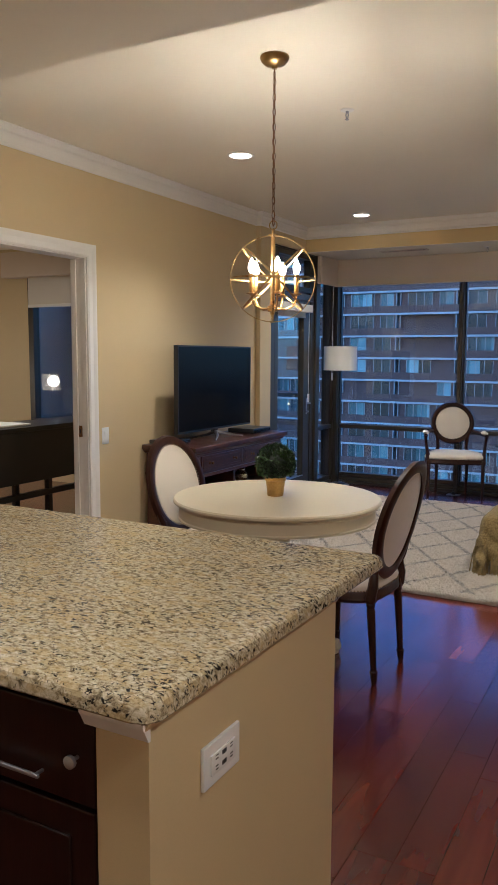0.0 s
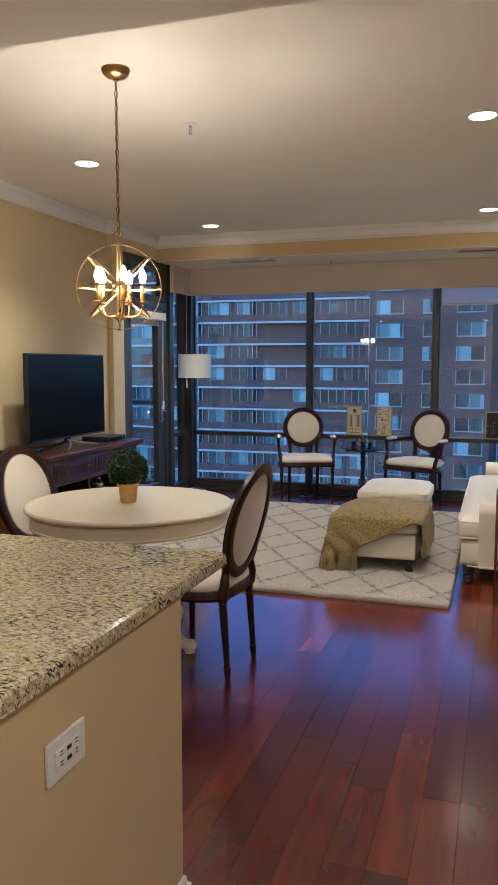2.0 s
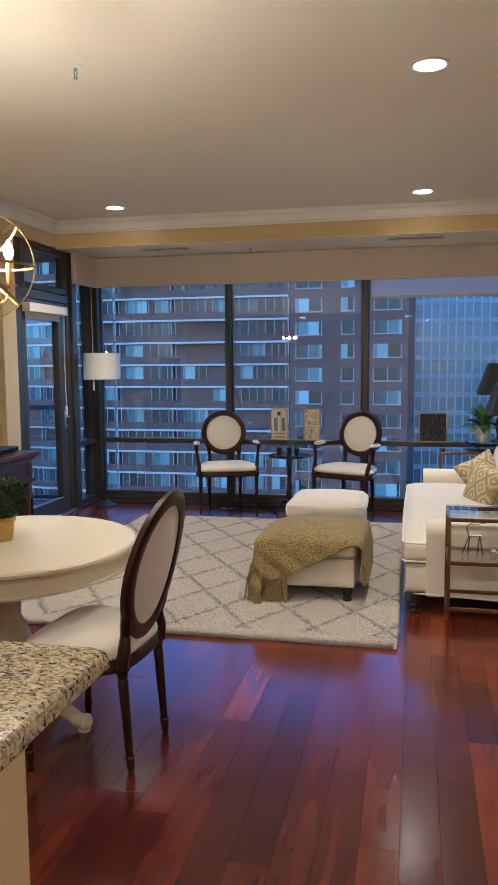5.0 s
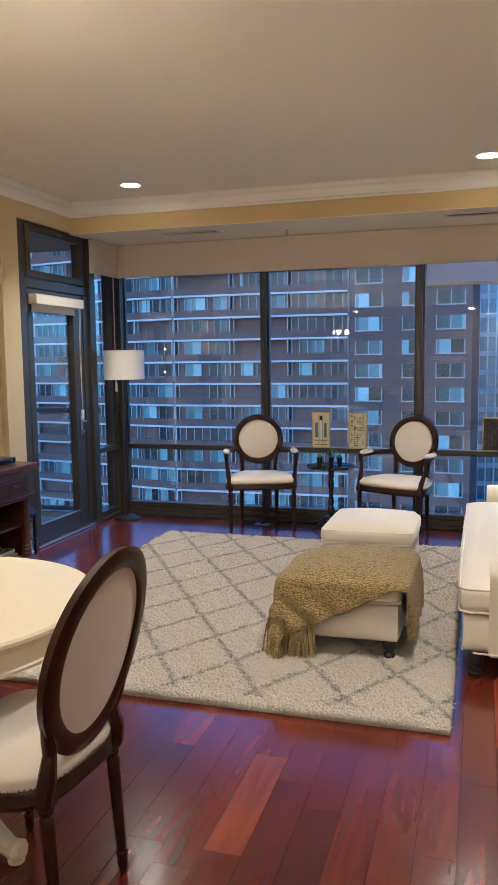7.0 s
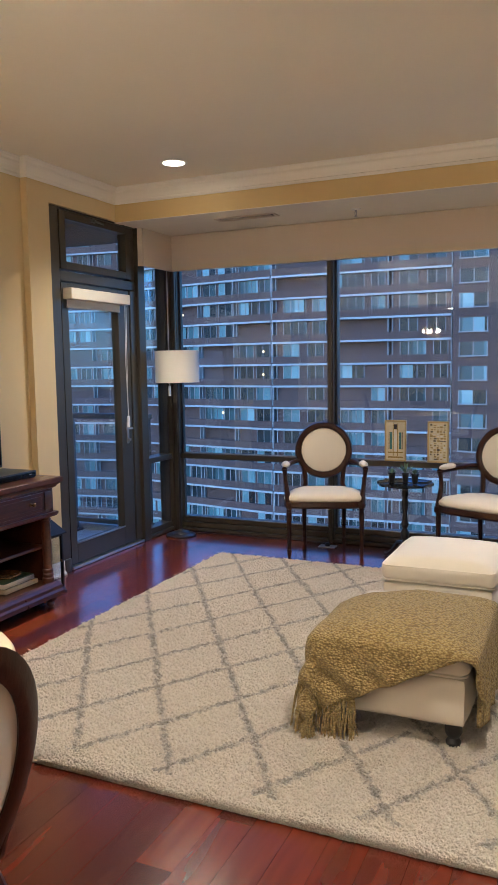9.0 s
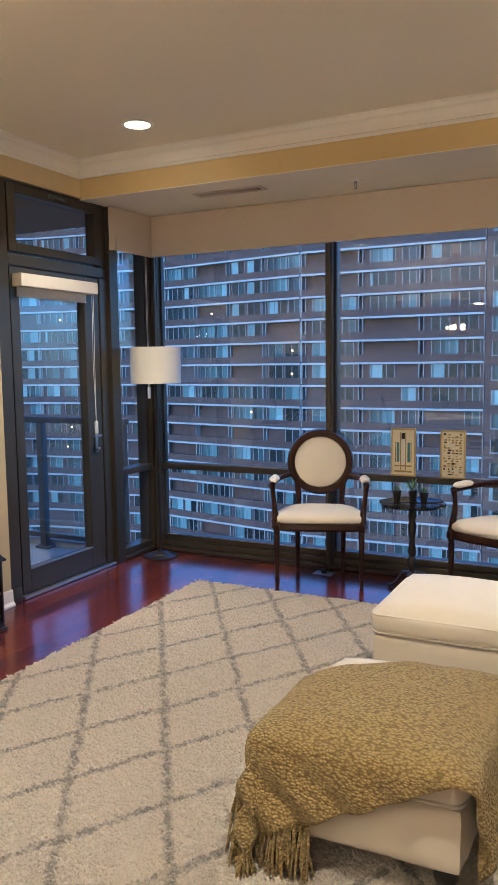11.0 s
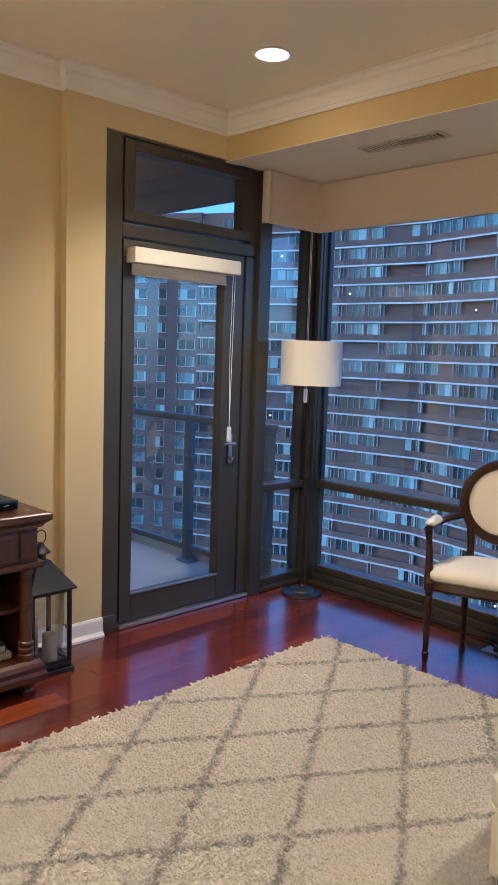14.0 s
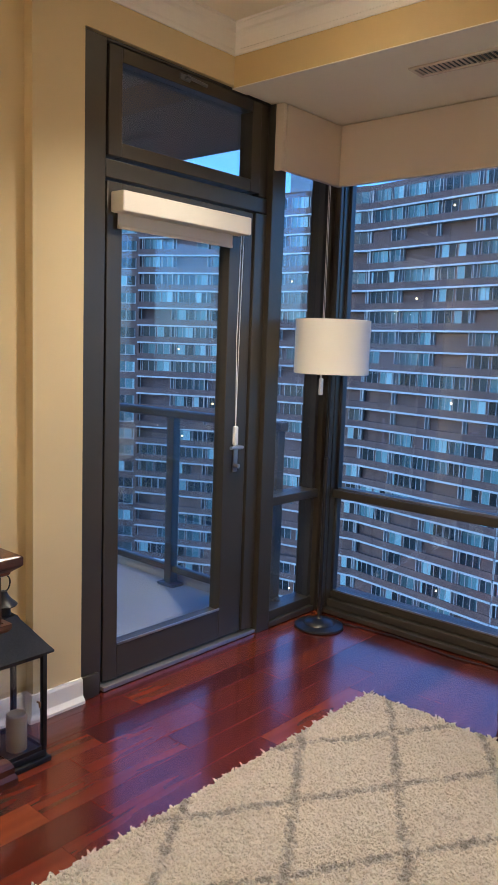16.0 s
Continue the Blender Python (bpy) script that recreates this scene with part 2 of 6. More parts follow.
M_GOLDLEAF = surface("gold_leaf_paint", (0.45, 0.26, 0.07), (0.66, 0.42, 0.13), 0.42, 0.35, 9, 90, 0.0015, 0.5)
M_BRONZE = surface("antique_bronze", (0.17, 0.085, 0.035), (0.30, 0.16, 0.07), 0.35, 1.0, 8, 150, 0.0003, 0.4)
M_NAIL = surface("nickel_nail", (0.45, 0.40, 0.32), (0.6, 0.55, 0.45), 0.25, 1.0, 8, 150, 0, 0.4)
M_WHITEPL = surface("white_plastic", (0.80, 0.79, 0.76), (0.85, 0.84, 0.81), 0.3, 0, 4, 200, 0.0001, 0.3)
M_DARKSLOT = surface("dark_slot", (0.02, 0.02, 0.02), (0.03, 0.03, 0.03), 0.6, 0, 4, 200, 0)
M_BULB = glow("lit_bulb", (1.0, 0.84, 0.64), 60)
M_DOWN = glow("lit_downlight", (1.0, 0.84, 0.64), 14)
M_SCREEN = surface("tv_screen", (0.005, 0.005, 0.006), (0.007, 0.007, 0.008), 0.14, 0, 2, 80, 0)
M_SCREEN.node_tree.nodes["Principled BSDF"].inputs["Specular IOR Level"].default_value = 0.1
M_PLBLACK = surface("black_plastic", (0.012, 0.012, 0.013), (0.018, 0.018, 0.019), 0.35, 0, 3, 300, 0.0002)


# ---- building blocks ----
def add_box(bm, lo, hi, bev=0.0, seg=2):
    r = bmesh.ops.create_cube(bm, size=1.0)
    vs = r["verts"]
    c, s = (Vector(lo) + Vector(hi)) / 2, Vector(hi) - Vector(lo)
    for v in vs:
        v.co = Vector((v.co.x * s.x, v.co.y * s.y, v.co.z * s.z)) + c
    if bev:
        es = {e for v in vs for e in v.link_edges}
        bmesh.ops.bevel(bm, geom=list(es), offset=min(bev, 0.49 * min(s)), segments=seg, profile=0.5, affect="EDGES")
    return bm


def box(lo, hi, bev=0.0, seg=2):
    return add_box(bmesh.new(), lo, hi, bev, seg)


def add_rings(bm, rings, closed=True, cap=True):
    """Skin a row of rings of points."""
    rows = [[bm.verts.new(p) for p in r] for r in rings]
    n = len(rows[0])
    for a, b in zip(rows, rows[1:]):
        for i in range(n if closed else n - 1):
            j = (i + 1) % n
            bm.faces.new((a[i], a[j], b[j], b[i]))
    if cap and closed:
        bm.faces.new(rows[0][::-1])
        bm.faces.new(rows[-1])
    return bm


def add_lathe(bm, profile, at=(0, 0, 0), seg=24, m=None, sx=1.0, sy=1.0):
    rings = []
    for r, z in profile:
        ring = []
        for i in range(seg):
            a = 2 * math.pi * i / seg
            p = Vector((max(r, 0.0004) * math.cos(a) * sx, max(r, 0.0004) * math.sin(a) * sy, z))
            ring.append((m @ p if m else p) + Vector(at))
        rings.append(ring)
    return add_rings(bm, rings)


def add_tube(bm, pts, r, seg=8, loop=False, flat=1.0):
    """A round bar along points; r: one radius or one for each point."""
    pts = [Vector(p) for p in pts]
    n = len(pts)
    rs = r if isinstance(r, (list, tuple)) else [r] * n
    rings, side = [], None
    for i, p in enumerate(pts):
        a, b = (pts[i - 1], pts[(i + 1) % n]) if loop else (pts[max(i - 1, 0)], pts[min(i + 1, n - 1)])
        d = (b - a).normalized()
        if side is None:
            side = d.orthogonal().normalized()
        side = (side - d * side.dot(d)).normalized()
        up = d.cross(side)
        rings.append([p + (side * math.cos(t) + up * math.sin(t) * flat) * rs[i] for t in (2 * math.pi * k / seg for k in range(seg))])
    if loop:
        rows = [[bm.verts.new(q) for q in ring] for ring in rings]
        for i in range(n):
            a, b = rows[i], rows[(i + 1) % n]
            for k in range(seg):
                bm.faces.new((a[k], a[(k + 1) % seg], b[(k + 1) % seg], b[k]))
        return bm
    return add_rings(bm, rings)


def add_sweep(bm, section, path, closed=False):
    """A moulding: section points (out, up) carried along a level path of (point, outward) pairs."""
    rings = [[Vector(p) + Vector(o) * s[0] + Vector((0, 0, s[1])) for s in section] for p, o in path]
    return add_rings(bm, rings)


def add_prism(bm, poly, lo, hi, axis="z"):
    def put(a, b, c):
        return {"x": (c, a, b), "y": (a, c, b), "z": (a, b, c)}[axis]
    return add_rings(bm, [[put(a, b, lo) for a, b in poly], [put(a, b, hi) for a, b in poly]])


def finish(bm, smooth=35):
    bmesh.ops.recalc_face_normals(bm, faces=bm.faces)
    me = bpy.data.meshes.new("mesh")
    bm.to_mesh(me)
    bm.free()
    if smooth:
        for p in me.polygons:
            p.use_smooth = True
        me.set_sharp_from_angle(angle=radians(smooth))
        if smooth < 50:
            for p in me.polygons:
                if p.area > 0.01:
                    p.use_smooth = False
    return me


SOFT = ("ivory_upholstery", "cream_linen")


def part(name, bm, material, parent=None, label="", smooth=35):
    me = finish(bm, 62 if material.name in SOFT else smooth)
    me.name = name
    me.materials.append(material)
    ob = new(name, me)
    ob.parent = parent
    if label:
        tagged(ob, label)
    return ob


def share(name, me, m, parent):
    ob = new(name, me)
    ob.parent = parent
    ob.matrix_basis = m
    return ob


def thing(name, label, category, group="", at=(0, 0, 0), turn=0.0):
    e = new(name)
    e.empty_display_size = 0.1
    e.matrix_basis = pose(*at, 0, 0, turn)
    return tagged(e, label, category, group)


def setting(name, bm, material, label="", category="", smooth=35):
    return tagged(part(name, bm, material, None, "", smooth), label, category, kind="structure")

# ---- the shell ----
XW, XD, YJ = -2.55, -2.50, 4.12     # west wall, door wall, the step between them
YB, YG = 5.156, 6.045                # beam face, window glass
XE, YS = 3.30, -4.2                 # east wall, south wall
SOF = 2.613                         # soffit under the beam
KZ, KY = 2.40, -0.64                # kitchen ceiling

bm = bmesh.new()
add_box(bm, (XW - 0.12, YS, 0), (XW, 0.76, CEIL))
add_box(bm, (XW - 0.12, 0.76, 2.185), (XW, 1.645, CEIL))
add_box(bm, (XW - 0.12, 1.645, 0), (XW, YJ, CEIL))
add_box(bm, (XW - 0.12, YJ, 0), (XD, 4.345, CEIL))
add_box(bm, (XW - 0.12, 4.345, 2.622), (XD, YB + 0.1, CEIL))
setting("wall_west", bm, M_WALL, "tan painted wall with a shallow step", "wall", 0)
setting("wall_east", box((XE, YS, 0), (XE + 0.12, 6.2, CEIL)), M_WALL, "tan painted plain wall", "wall", 0)
setting("wall_south", box((XW - 0.12, YS - 0.12, 0), (XE + 0.12, YS, CEIL)), M_WALL, "tan painted plain wall", "wall", 0)
setting("ceiling", box((XW - 0.12, KY + 0.12, CEIL), (XE + 0.12, YB + 0.1, CEIL + 0.1)), M_CEIL, "off-white painted ceiling", "ceiling", 0)
setting("ceiling_kitchen", box((XW, YS, KZ), (XE, KY, CEIL + 0.1), 0.004, 1), M_CEIL, "off-white dropped kitchen ceiling", "ceiling", 0)
bm = bmesh.new()
add_box(bm, (XD, YB, SOF), (XE, YB + 0.1, CEIL))
setting("beam", bm, M_BEAM, "ochre painted beam above the windows", "beam", 0)
setting("ceiling_soffit", box((XD - 0.1, YB + 0.1, SOF), (XE, 6.25, SOF + 0.08)), M_CEIL, "off-white painted soffit before the windows", "ceiling", 0)
bm = box((XD - 0.02, YB, SOF - 0.004), (XE, YB + 0.1, SOF))
setting("beam_underside", bm, M_CEIL, "off-white painted underside of the beam", "beam", 0)

CROWN = [(0, 0), (0.0, -0.124), (0.008, -0.124), (0.012, -0.116), (0.012, -0.104), (0.007, -0.100), (0.010, -0.088), (0.014, -0.070), (0.022, -0.052), (0.032, -0.042), (0.032, -0.030), (0.037, -0.018), (0.042, -0.020), (0.044, -0.010), (0.050, -0.010), (0.050, 0)]
bm = bmesh.new()
z = CEIL - 0.0005
add_sweep(bm, CROWN, [((XW, KY, z), (1, 0, 0)), ((XW, YJ, z), (1, -1, 0)), ((XD, YJ, z), (1, -1, 0)), ((XD, YB, z), (1, -1, 0)), ((XE, YB, z), (-1, -1, 0)), ((XE, KY, z), (-1, 0, 0))])
setting("trim_crown", bm, M_TRIM, "white painted stepped crown moulding", "moulding", 25)
BASE = [(0, 0), (0, 0.102), (0.010, 0.102), (0.014, 0.09), (0.016, 0.03), (0.018, 0.026), (0.032, 0.012), (0.032, 0)]
bm = bmesh.new()
add_sweep(bm, BASE, [((XW, 1.725, 0), (1, 0, 0)), ((XW, YJ, 0), (1, -1, 0)), ((XD, YJ, 0), (1, -1, 0)), ((XD, 4.345, 0), (1, 0, 0))])
setting("baseboard", bm, M_TRIM, "white painted baseboard with quarter round", "baseboard", 25)
bm = bmesh.new()
add_sweep(bm, BASE, [((XW, YS, 0), (1, 1, 0)), ((XW, 0.68, 0), (1, 0, 0))])
add_sweep(bm, BASE, [((XE, YS, 0), (-1, 1, 0)), ((XE, 5.95, 0), (-1, 0, 0))])
setting("baseboard", bm, M_TRIM, "white painted baseboard with quarter round", "baseboard", 25)

# bedroom doorway casing and jamb
CASE = [(0.0, 0.0), (0.0, 0.016), (0.012, 0.022), (0.05, 0.018), (0.075, 0.024), (0.088, 0.024), (0.092, 0.0)]
bm = bmesh.new()


def casing(bm, x, sgn, y0, y1, top):
    rings = []
    for y, zz, oy, oz in ((y0, 0, -1, 0), (y0, top, -1, 1), (y1, top, 1, 1), (y1, 0, 1, 0)):
        rings.append([(x + sgn * s[1], y + oy * s[0], zz + oz * s[0]) for s in CASE])
    add_rings(bm, rings)


casing(bm, XW, 1, 0.775, 1.63, 2.172)
casing(bm, XW - 0.12, -1, 0.775, 1.63, 2.172)
setting("trim_doorway", bm, M_TRIM, "white painted moulded door casing", "door casing", 25)
bm = bmesh.new()
add_box(bm, (XW - 0.122, 1.622, 0), (XW - 0.085, 1.645, 2.185), 0.002)
add_box(bm, (XW - 0.035, 1.622, 0), (XW + 0.002, 1.645, 2.185), 0.002)
add_box(bm, (XW - 0.09, 1.63, 0), (XW - 0.03, 1.645, 2.185))
add_box(bm, (XW - 0.122, 0.76, 0), (XW + 0.002, 0.78, 2.185), 0.002)
add_box(bm, (XW - 0.122, 0.78, 2.165), (XW + 0.002, 1.622, 2.185), 0.002)
setting("trim_jamb", bm, M_TRIM, "white painted pocket door jamb", "door jamb")
sp = thing("strike_plate", "small dark metal strike plate on the white jamb", "strike plate")
part("plate", box((XW - 0.075, 1.618, 0.93), (XW - 0.045, 1.6215, 1.01), 0.001), M_BRONZE, sp)
part("latch_hole", box((XW - 0.066, 1.6165, 0.955), (XW - 0.054, 1.6185, 0.985), 0.0005), M_DARKSLOT, sp)

# ---- glazed wall ----
MULL = [-1.0, 0.405, 1.81, 3.215]


def frame_bars(parent, bars, material, name="frame_bar", bev=0.004):
    for lo, hi in bars:
        part(name, box(lo, hi, bev), material, parent)


def add_window(name, x0, x1, label):
    w = thing(name, label, "window")
    w["kind"] = "structure"
    frame_bars(w, [((x0, 5.975, 0.655), (x1, 6.10, 0.70)), ((x0, 5.935, 0.004), (x1, 6.12, 0.030)), ((x0, 5.970, 0.034), (x1, 6.12, 0.075)),
                   ((x0, 6.000, 0.079), (x1, 6.12, 0.118)), ((x0, 5.99, 2.46), (x1, 6.12, 2.61))], M_ALU, "rail")
    for a, b, z0, z1 in ((x0, x0 + 0.018, 0.118, 0.655), (x1 - 0.018, x1, 0.118, 0.655), (x0, x0 + 0.018, 0.70, 2.46), (x1 - 0.018, x1, 0.70, 2.46)):
        part("stile", box((a, 6.000, z0), (b, 6.04, z1), 0.003), M_ALU_IN, w)
    for z0, z1 in ((0.118, 0.655), (0.70, 2.46)):
        hw, hh = (x1 - x0) / 2 - 0.010, (z1 - z0) / 2
        p = part("pane", box((-hw, 0, -hh), (hw, 0.006, hh)), M_GLASS, w, "clear glass pane", 0)
        p.matrix_basis = pose((x0 + x1) / 2, YG, (z0 + z1) / 2, 0, 0, 3.0)
        # pale bead stands in for light caught along the pane's lower edge
        part("glazing_bead", box((x0 + 0.018, 6.0, z0), (x1 - 0.018, 6.008, z0 + 0.010), 0.002), M_SILL, w, "aluminium bead, made bright for light caught on the glass edge")
        p.visible_shadow = False
    return w


xs = [-2.452] + MULL
for i in range(len(MULL)):
    add_window("window_%d" % (i + 1), xs[i] + 0.025, xs[i + 1] - 0.025, "tall bronze-framed window with a mid rail")
last = add_window("window_5", MULL[-1] + 0.025, XE, "tall bronze-framed window with a mid rail")
bm = bmesh.new()
for x in MULL:
    add_box(bm, (x - 0.025, 5.955, 0.002), (x + 0.025, 6.13, 2.612), 0.005)
    add_box(bm, (x - 0.012, 5.94, 0.002), (x + 0.012, 5.955, 2.612), 0.002)
setting("trim_mullion", bm, M_ALU, "dark bronze aluminium mullions", "mullion")
bm = bmesh.new()
add_box(bm, (XD - 0.12, 5.925, 0.002), (XD + 0.02, 5.955, 2.612), 0.005)
add_box(bm, (XD - 0.12, 5.955, 0.002), (-2.425, 6.055, 2.612), 0.005)
add_box(bm, (-2.455, 5.93, 0.002), (-2.43, 5.955, 2.612), 0.003)
setting("trim_corner_post", bm, M_ALU, "dark bronze aluminium corner post", "mullion")

# side window beside the balcony door
w = thing("window_6", "narrow bronze-framed side window with a mid rail", "window")
w["kind"] = "structure"
frame_bars(w, [((XD - 0.10, 5.53, 0.655), (XD + 0.015, 5.923, 0.70)), ((XD - 0.11, 5.53, 0.004), (XD + 0.02, 5.923, 0.035)), ((XD - 0.11, 5.53, 0.035), (XD, 5.923, 0.085)),
               ((XD - 0.11, 5.53, 2.46), (XD, 5.923, 2.61))], M_ALU, "rail")
frame_bars(w, [((XD - 0.08, 5.53, 0.085), (XD - 0.01, 5.55, 0.655)), ((XD - 0.08, 5.895, 0.085), (XD - 0.01, 5.923, 0.655)), ((XD - 0.08, 5.53, 0.70), (XD - 0.01, 5.55, 2.46)),
               ((XD - 0.08, 5.895, 0.70), (XD - 0.01, 5.923, 2.46))], M_ALU_IN, "stile", 0.003)
for z0, z1 in ((0.085, 0.655), (0.70, 2.46)):
    p = part("pane", box((XD - 0.05, 5.55, z0), (XD - 0.044, 5.895, z1)), M_GLASS, w, "clear glass pane", 0)
    p.visible_shadow = False

# balcony door with its transom
d = thing("door_1", "closed bronze aluminium balcony door with a full glass pane", "balcony door")
d["kind"] = "structure"
fr = XD - 0.012
frame_bars(d, [((XD - 0.13, 4.349, 0), (fr, 4.455, 2.618)), ((XD - 0.13, 5.43, 0), (XD + 0.018, 5.53, 2.61)), ((XD - 0.13, 4.455, 2.105), (fr, 5.43, 2.175)),
               ((XD - 0.13, 4.455, 2.606), (fr, 5.43, 2.618)), ((XD - 0.004, 4.349, 0), (XD + 0.012, 4.43, 0.10))], M_ALU, "frame_bar", 0.004)
part("threshold", box((XD - 0.13, 4.455, 0.003), (XD + 0.01, 5.43, 0.022), 0.003), M_SILL, d, "grey aluminium threshold")
lx0, lx1 = XD - 0.085, XD - 0.018
leaf = part("door_leaf", (lambda b: (add_box(b, (lx0, 4.468, 0.03), (lx1, 4.545, 2.095), 0.004), add_box(b, (lx0, 5.18, 0.03), (lx1, 5.335, 2.095), 0.004),
                                     add_box(b, (lx0, 4.545, 0.03), (lx1, 5.18, 0.18), 0.004), add_box(b, (lx0, 4.545, 1.975), (lx1, 5.18, 2.095), 0.004), b)[-1])(bmesh.new()), M_ALU, d)
frame_bars(d, [((lx0, 5.345, 0.03), (lx1 + 0.008, 5.43, 2.10))], M_ALU, "stop_bar", 0.004)
p = part("pane", box((XD - 0.06, 4.545, 0.18), (XD - 0.054, 5.18, 1.975)), M_GLASS, d, "clear glass pane", 0)
p.visible_shadow = False
# bead kept pale to draw the lit lower edge of the door glass
part("glazing_bead", box((lx1, 4.545, 0.178), (lx1 + 0.006, 5.18, 0.19), 0.002), M_SILL, d, "aluminium bead, made bright for light caught on the glass edge")
# transom sash
sash = part("transom_sash", (lambda b: (add_box(b, (lx0, 4.465, 2.19), (lx1 + 0.01, 4.53, 2.60), 0.004), add_box(b, (lx0, 5.30, 2.19), (lx1 + 0.01, 5.365, 2.60), 0.004),
                                        add_box(b, (lx0, 4.53, 2.19), (lx1 + 0.01, 5.30, 2.245), 0.004), add_box(b, (lx0, 4.53, 2.545), (lx1 + 0.01, 5.30, 2.60), 0.004), b)[-1])(bmesh.new()), M_ALU, d)
frame_bars(d, [((lx0, 5.372, 2.18), (lx1, 5.43, 2.605))], M_ALU, "stop_bar", 0.004)
p = part("pane", box((XD - 0.06, 4.53, 2.245), (XD - 0.054, 5.30, 2.545)), M_GLASS, d, "clear glass pane", 0)
p.visible_shadow = False
bm = bmesh.new()
add_tube(bm, [(lx1 + 0.012, 4.86, 2.575), (lx1 + 0.03, 4.86, 2.578), (lx1 + 0.034, 4.90, 2.572), (lx1 + 0.034, 4.97, 2.568)], 0.007, 8)
add_box(bm, (lx1 + 0.008, 4.83, 2.565), (lx1 + 0.016, 4.89, 2.59), 0.002)
part("transom_latch", bm, M_STEEL, d, "grey metal sash latch")
bm = bmesh.new()
add_box(bm, (lx1, 5.245, 0.86), (lx1 + 0.008, 5.275, 1.04), 0.003)
add_tube(bm, [(lx1 + 0.006, 5.26, 0.985), (lx1 + 0.05, 5.26, 0.985), (lx1 + 0.055, 5.25, 0.985), (lx1 + 0.055, 5.17, 0.988)], 0.008, 10)
add_lathe(bm, [(0.011, 0), (0.011, 0.022), (0.006, 0.026)], (lx1 + 0.006, 5.26, 0.89), 12, pose(0, 0, 0, 0, 90, 0))
part("door_handle", bm, M_SILL, d, "grey metal lever handle with lock")

# valance boxes above the windows
va = thing("window_valance", "cream fabric-covered window valance with a stepped return", "valance")
part("front_board", box((-2.43, 5.90, 2.305), (XE - 0.01, 5.93, 2.609), 0.006), M_VAL, va)
part("side_board", box((-2.455, 5.457, 2.305), (-2.43, 5.93, 2.609), 0.006), M_VAL, va)
part("return_board", box((XD + 0.02, 5.43, 2.305), (-2.43, 5.455, 2.609), 0.006), M_VAL, va)

# ---- shapes for soft things ----
def add_cushion(bm, lo, hi, r=0.04, dome=0.02, n=9, sag=0.0):
    """A stuffed block: rounded edges, domed top, slightly bulged sides."""
    lo, hi = Vector(lo), Vector(hi)
    q = bmesh.new()
    bmesh.ops.create_cube(q, size=2.0)
    bmesh.ops.subdivide_edges(q, edges=q.edges[:], cuts=n, use_grid_fill=True)
    c, s = (lo + hi) / 2, (hi - lo) / 2
    r = min(r, 0.98 * min(s))
    for v in q.verts:
        u = Vector([math.copysign(abs(a) ** 0.8, a) for a in v.co])
        p = Vector((u.x * s.x, u.y * s.y, u.z * s.z))
        core = Vector([max(-(s[i] - r), min(s[i] - r, p[i])) for i in range(3)])
        off = p - core
        if off.length > 1e-6:
            p = core + off.normalized() * r
        k = (1 - u.x ** 2) * (1 - u.y ** 2)
        if u.z > 0:
            p.z += dome * k ** 0.6 * u.z
        b = 0.012 * (1 - u.z ** 2)
        p.x += b * math.copysign(1, u.x) * (abs(u.x) > 0.9) * (1 - u.y ** 2)
        p.y += b * math.copysign(1, u.y) * (abs(u.y) > 0.9) * (1 - u.x ** 2)
        p += Vector((1, 1, 1)) * 0.003 * noise.noise((p + c) * 7)
        v.co = p + c
    me = bpy.data.meshes.new("tmp")
    q.to_mesh(me)
    q.free()
    bm.from_mesh(me)
    bpy.data.meshes.remove(me)
    return bm


def cushion(*a, **k):
    return add_cushion(bmesh.new(), *a, **k)


def round_rect(lo, hi, z, r=0.04, k=5):
    pts = []
    for cx, cy, a0 in ((hi[0] - r, hi[1] - r, 0), (lo[0] + r, hi[1] - r, 90), (lo[0] + r, lo[1] + r, 180), (hi[0] - r, lo[1] + r, 270)):
        for i in range(k):
            a = radians(a0 + 90 * i / (k - 1))
            pts.append((cx + r * math.cos(a), cy + r * math.sin(a), z))
    return pts


def add_leaf(bm, at, way, up, length, width, bend=0.2):
    """A pointed leaf with a fold along its middle."""
    way, at = Vector(way).normalized(), Vector(at)
    side = way.cross(Vector(up)).normalized()
    nrm = side.cross(way).normalized()
    rows = []
    for f, w in ((0, 0.15), (0.3, 0.9), (0.6, 1.0), (0.85, 0.5), (1.0, 0.03)):
        c = at + way * length * f - nrm * bend * length * f * f
        rows.append([bm.verts.new(c + side * width * 0.5 * w + nrm * width * 0.12 * w), bm.verts.new(c), bm.verts.new(c - side * width * 0.5 * w + nrm * width * 0.12 * w)])
    for a, b in zip(rows, rows[1:]):
        for i in (0, 1):
            bm.faces.new((a[i], a[i + 1], b[i + 1], b[i]))


def leaf_mat(name, dark, light):
    m, nt, p, vec = base_mat(name, 0.5)
    g = nt.nodes.new("ShaderNodeNewGeometry")
    nt.links.new(ramp(nt, g.outputs["Random Per Island"], [(0.0, dark), (1.0, light)]), p.inputs["Base Color"])
    return m


M_BOX = leaf_mat("boxwood_leaf", (0.006, 0.016, 0.005), (0.055, 0.10, 0.026))
M_PLANT = leaf_mat("variegated_leaf", (0.02, 0.10, 0.02), (0.16, 0.30, 0.07))
M_SUCC = leaf_mat("succulent_leaf", (0.03, 0.11, 0.05), (0.22, 0.30, 0.20))

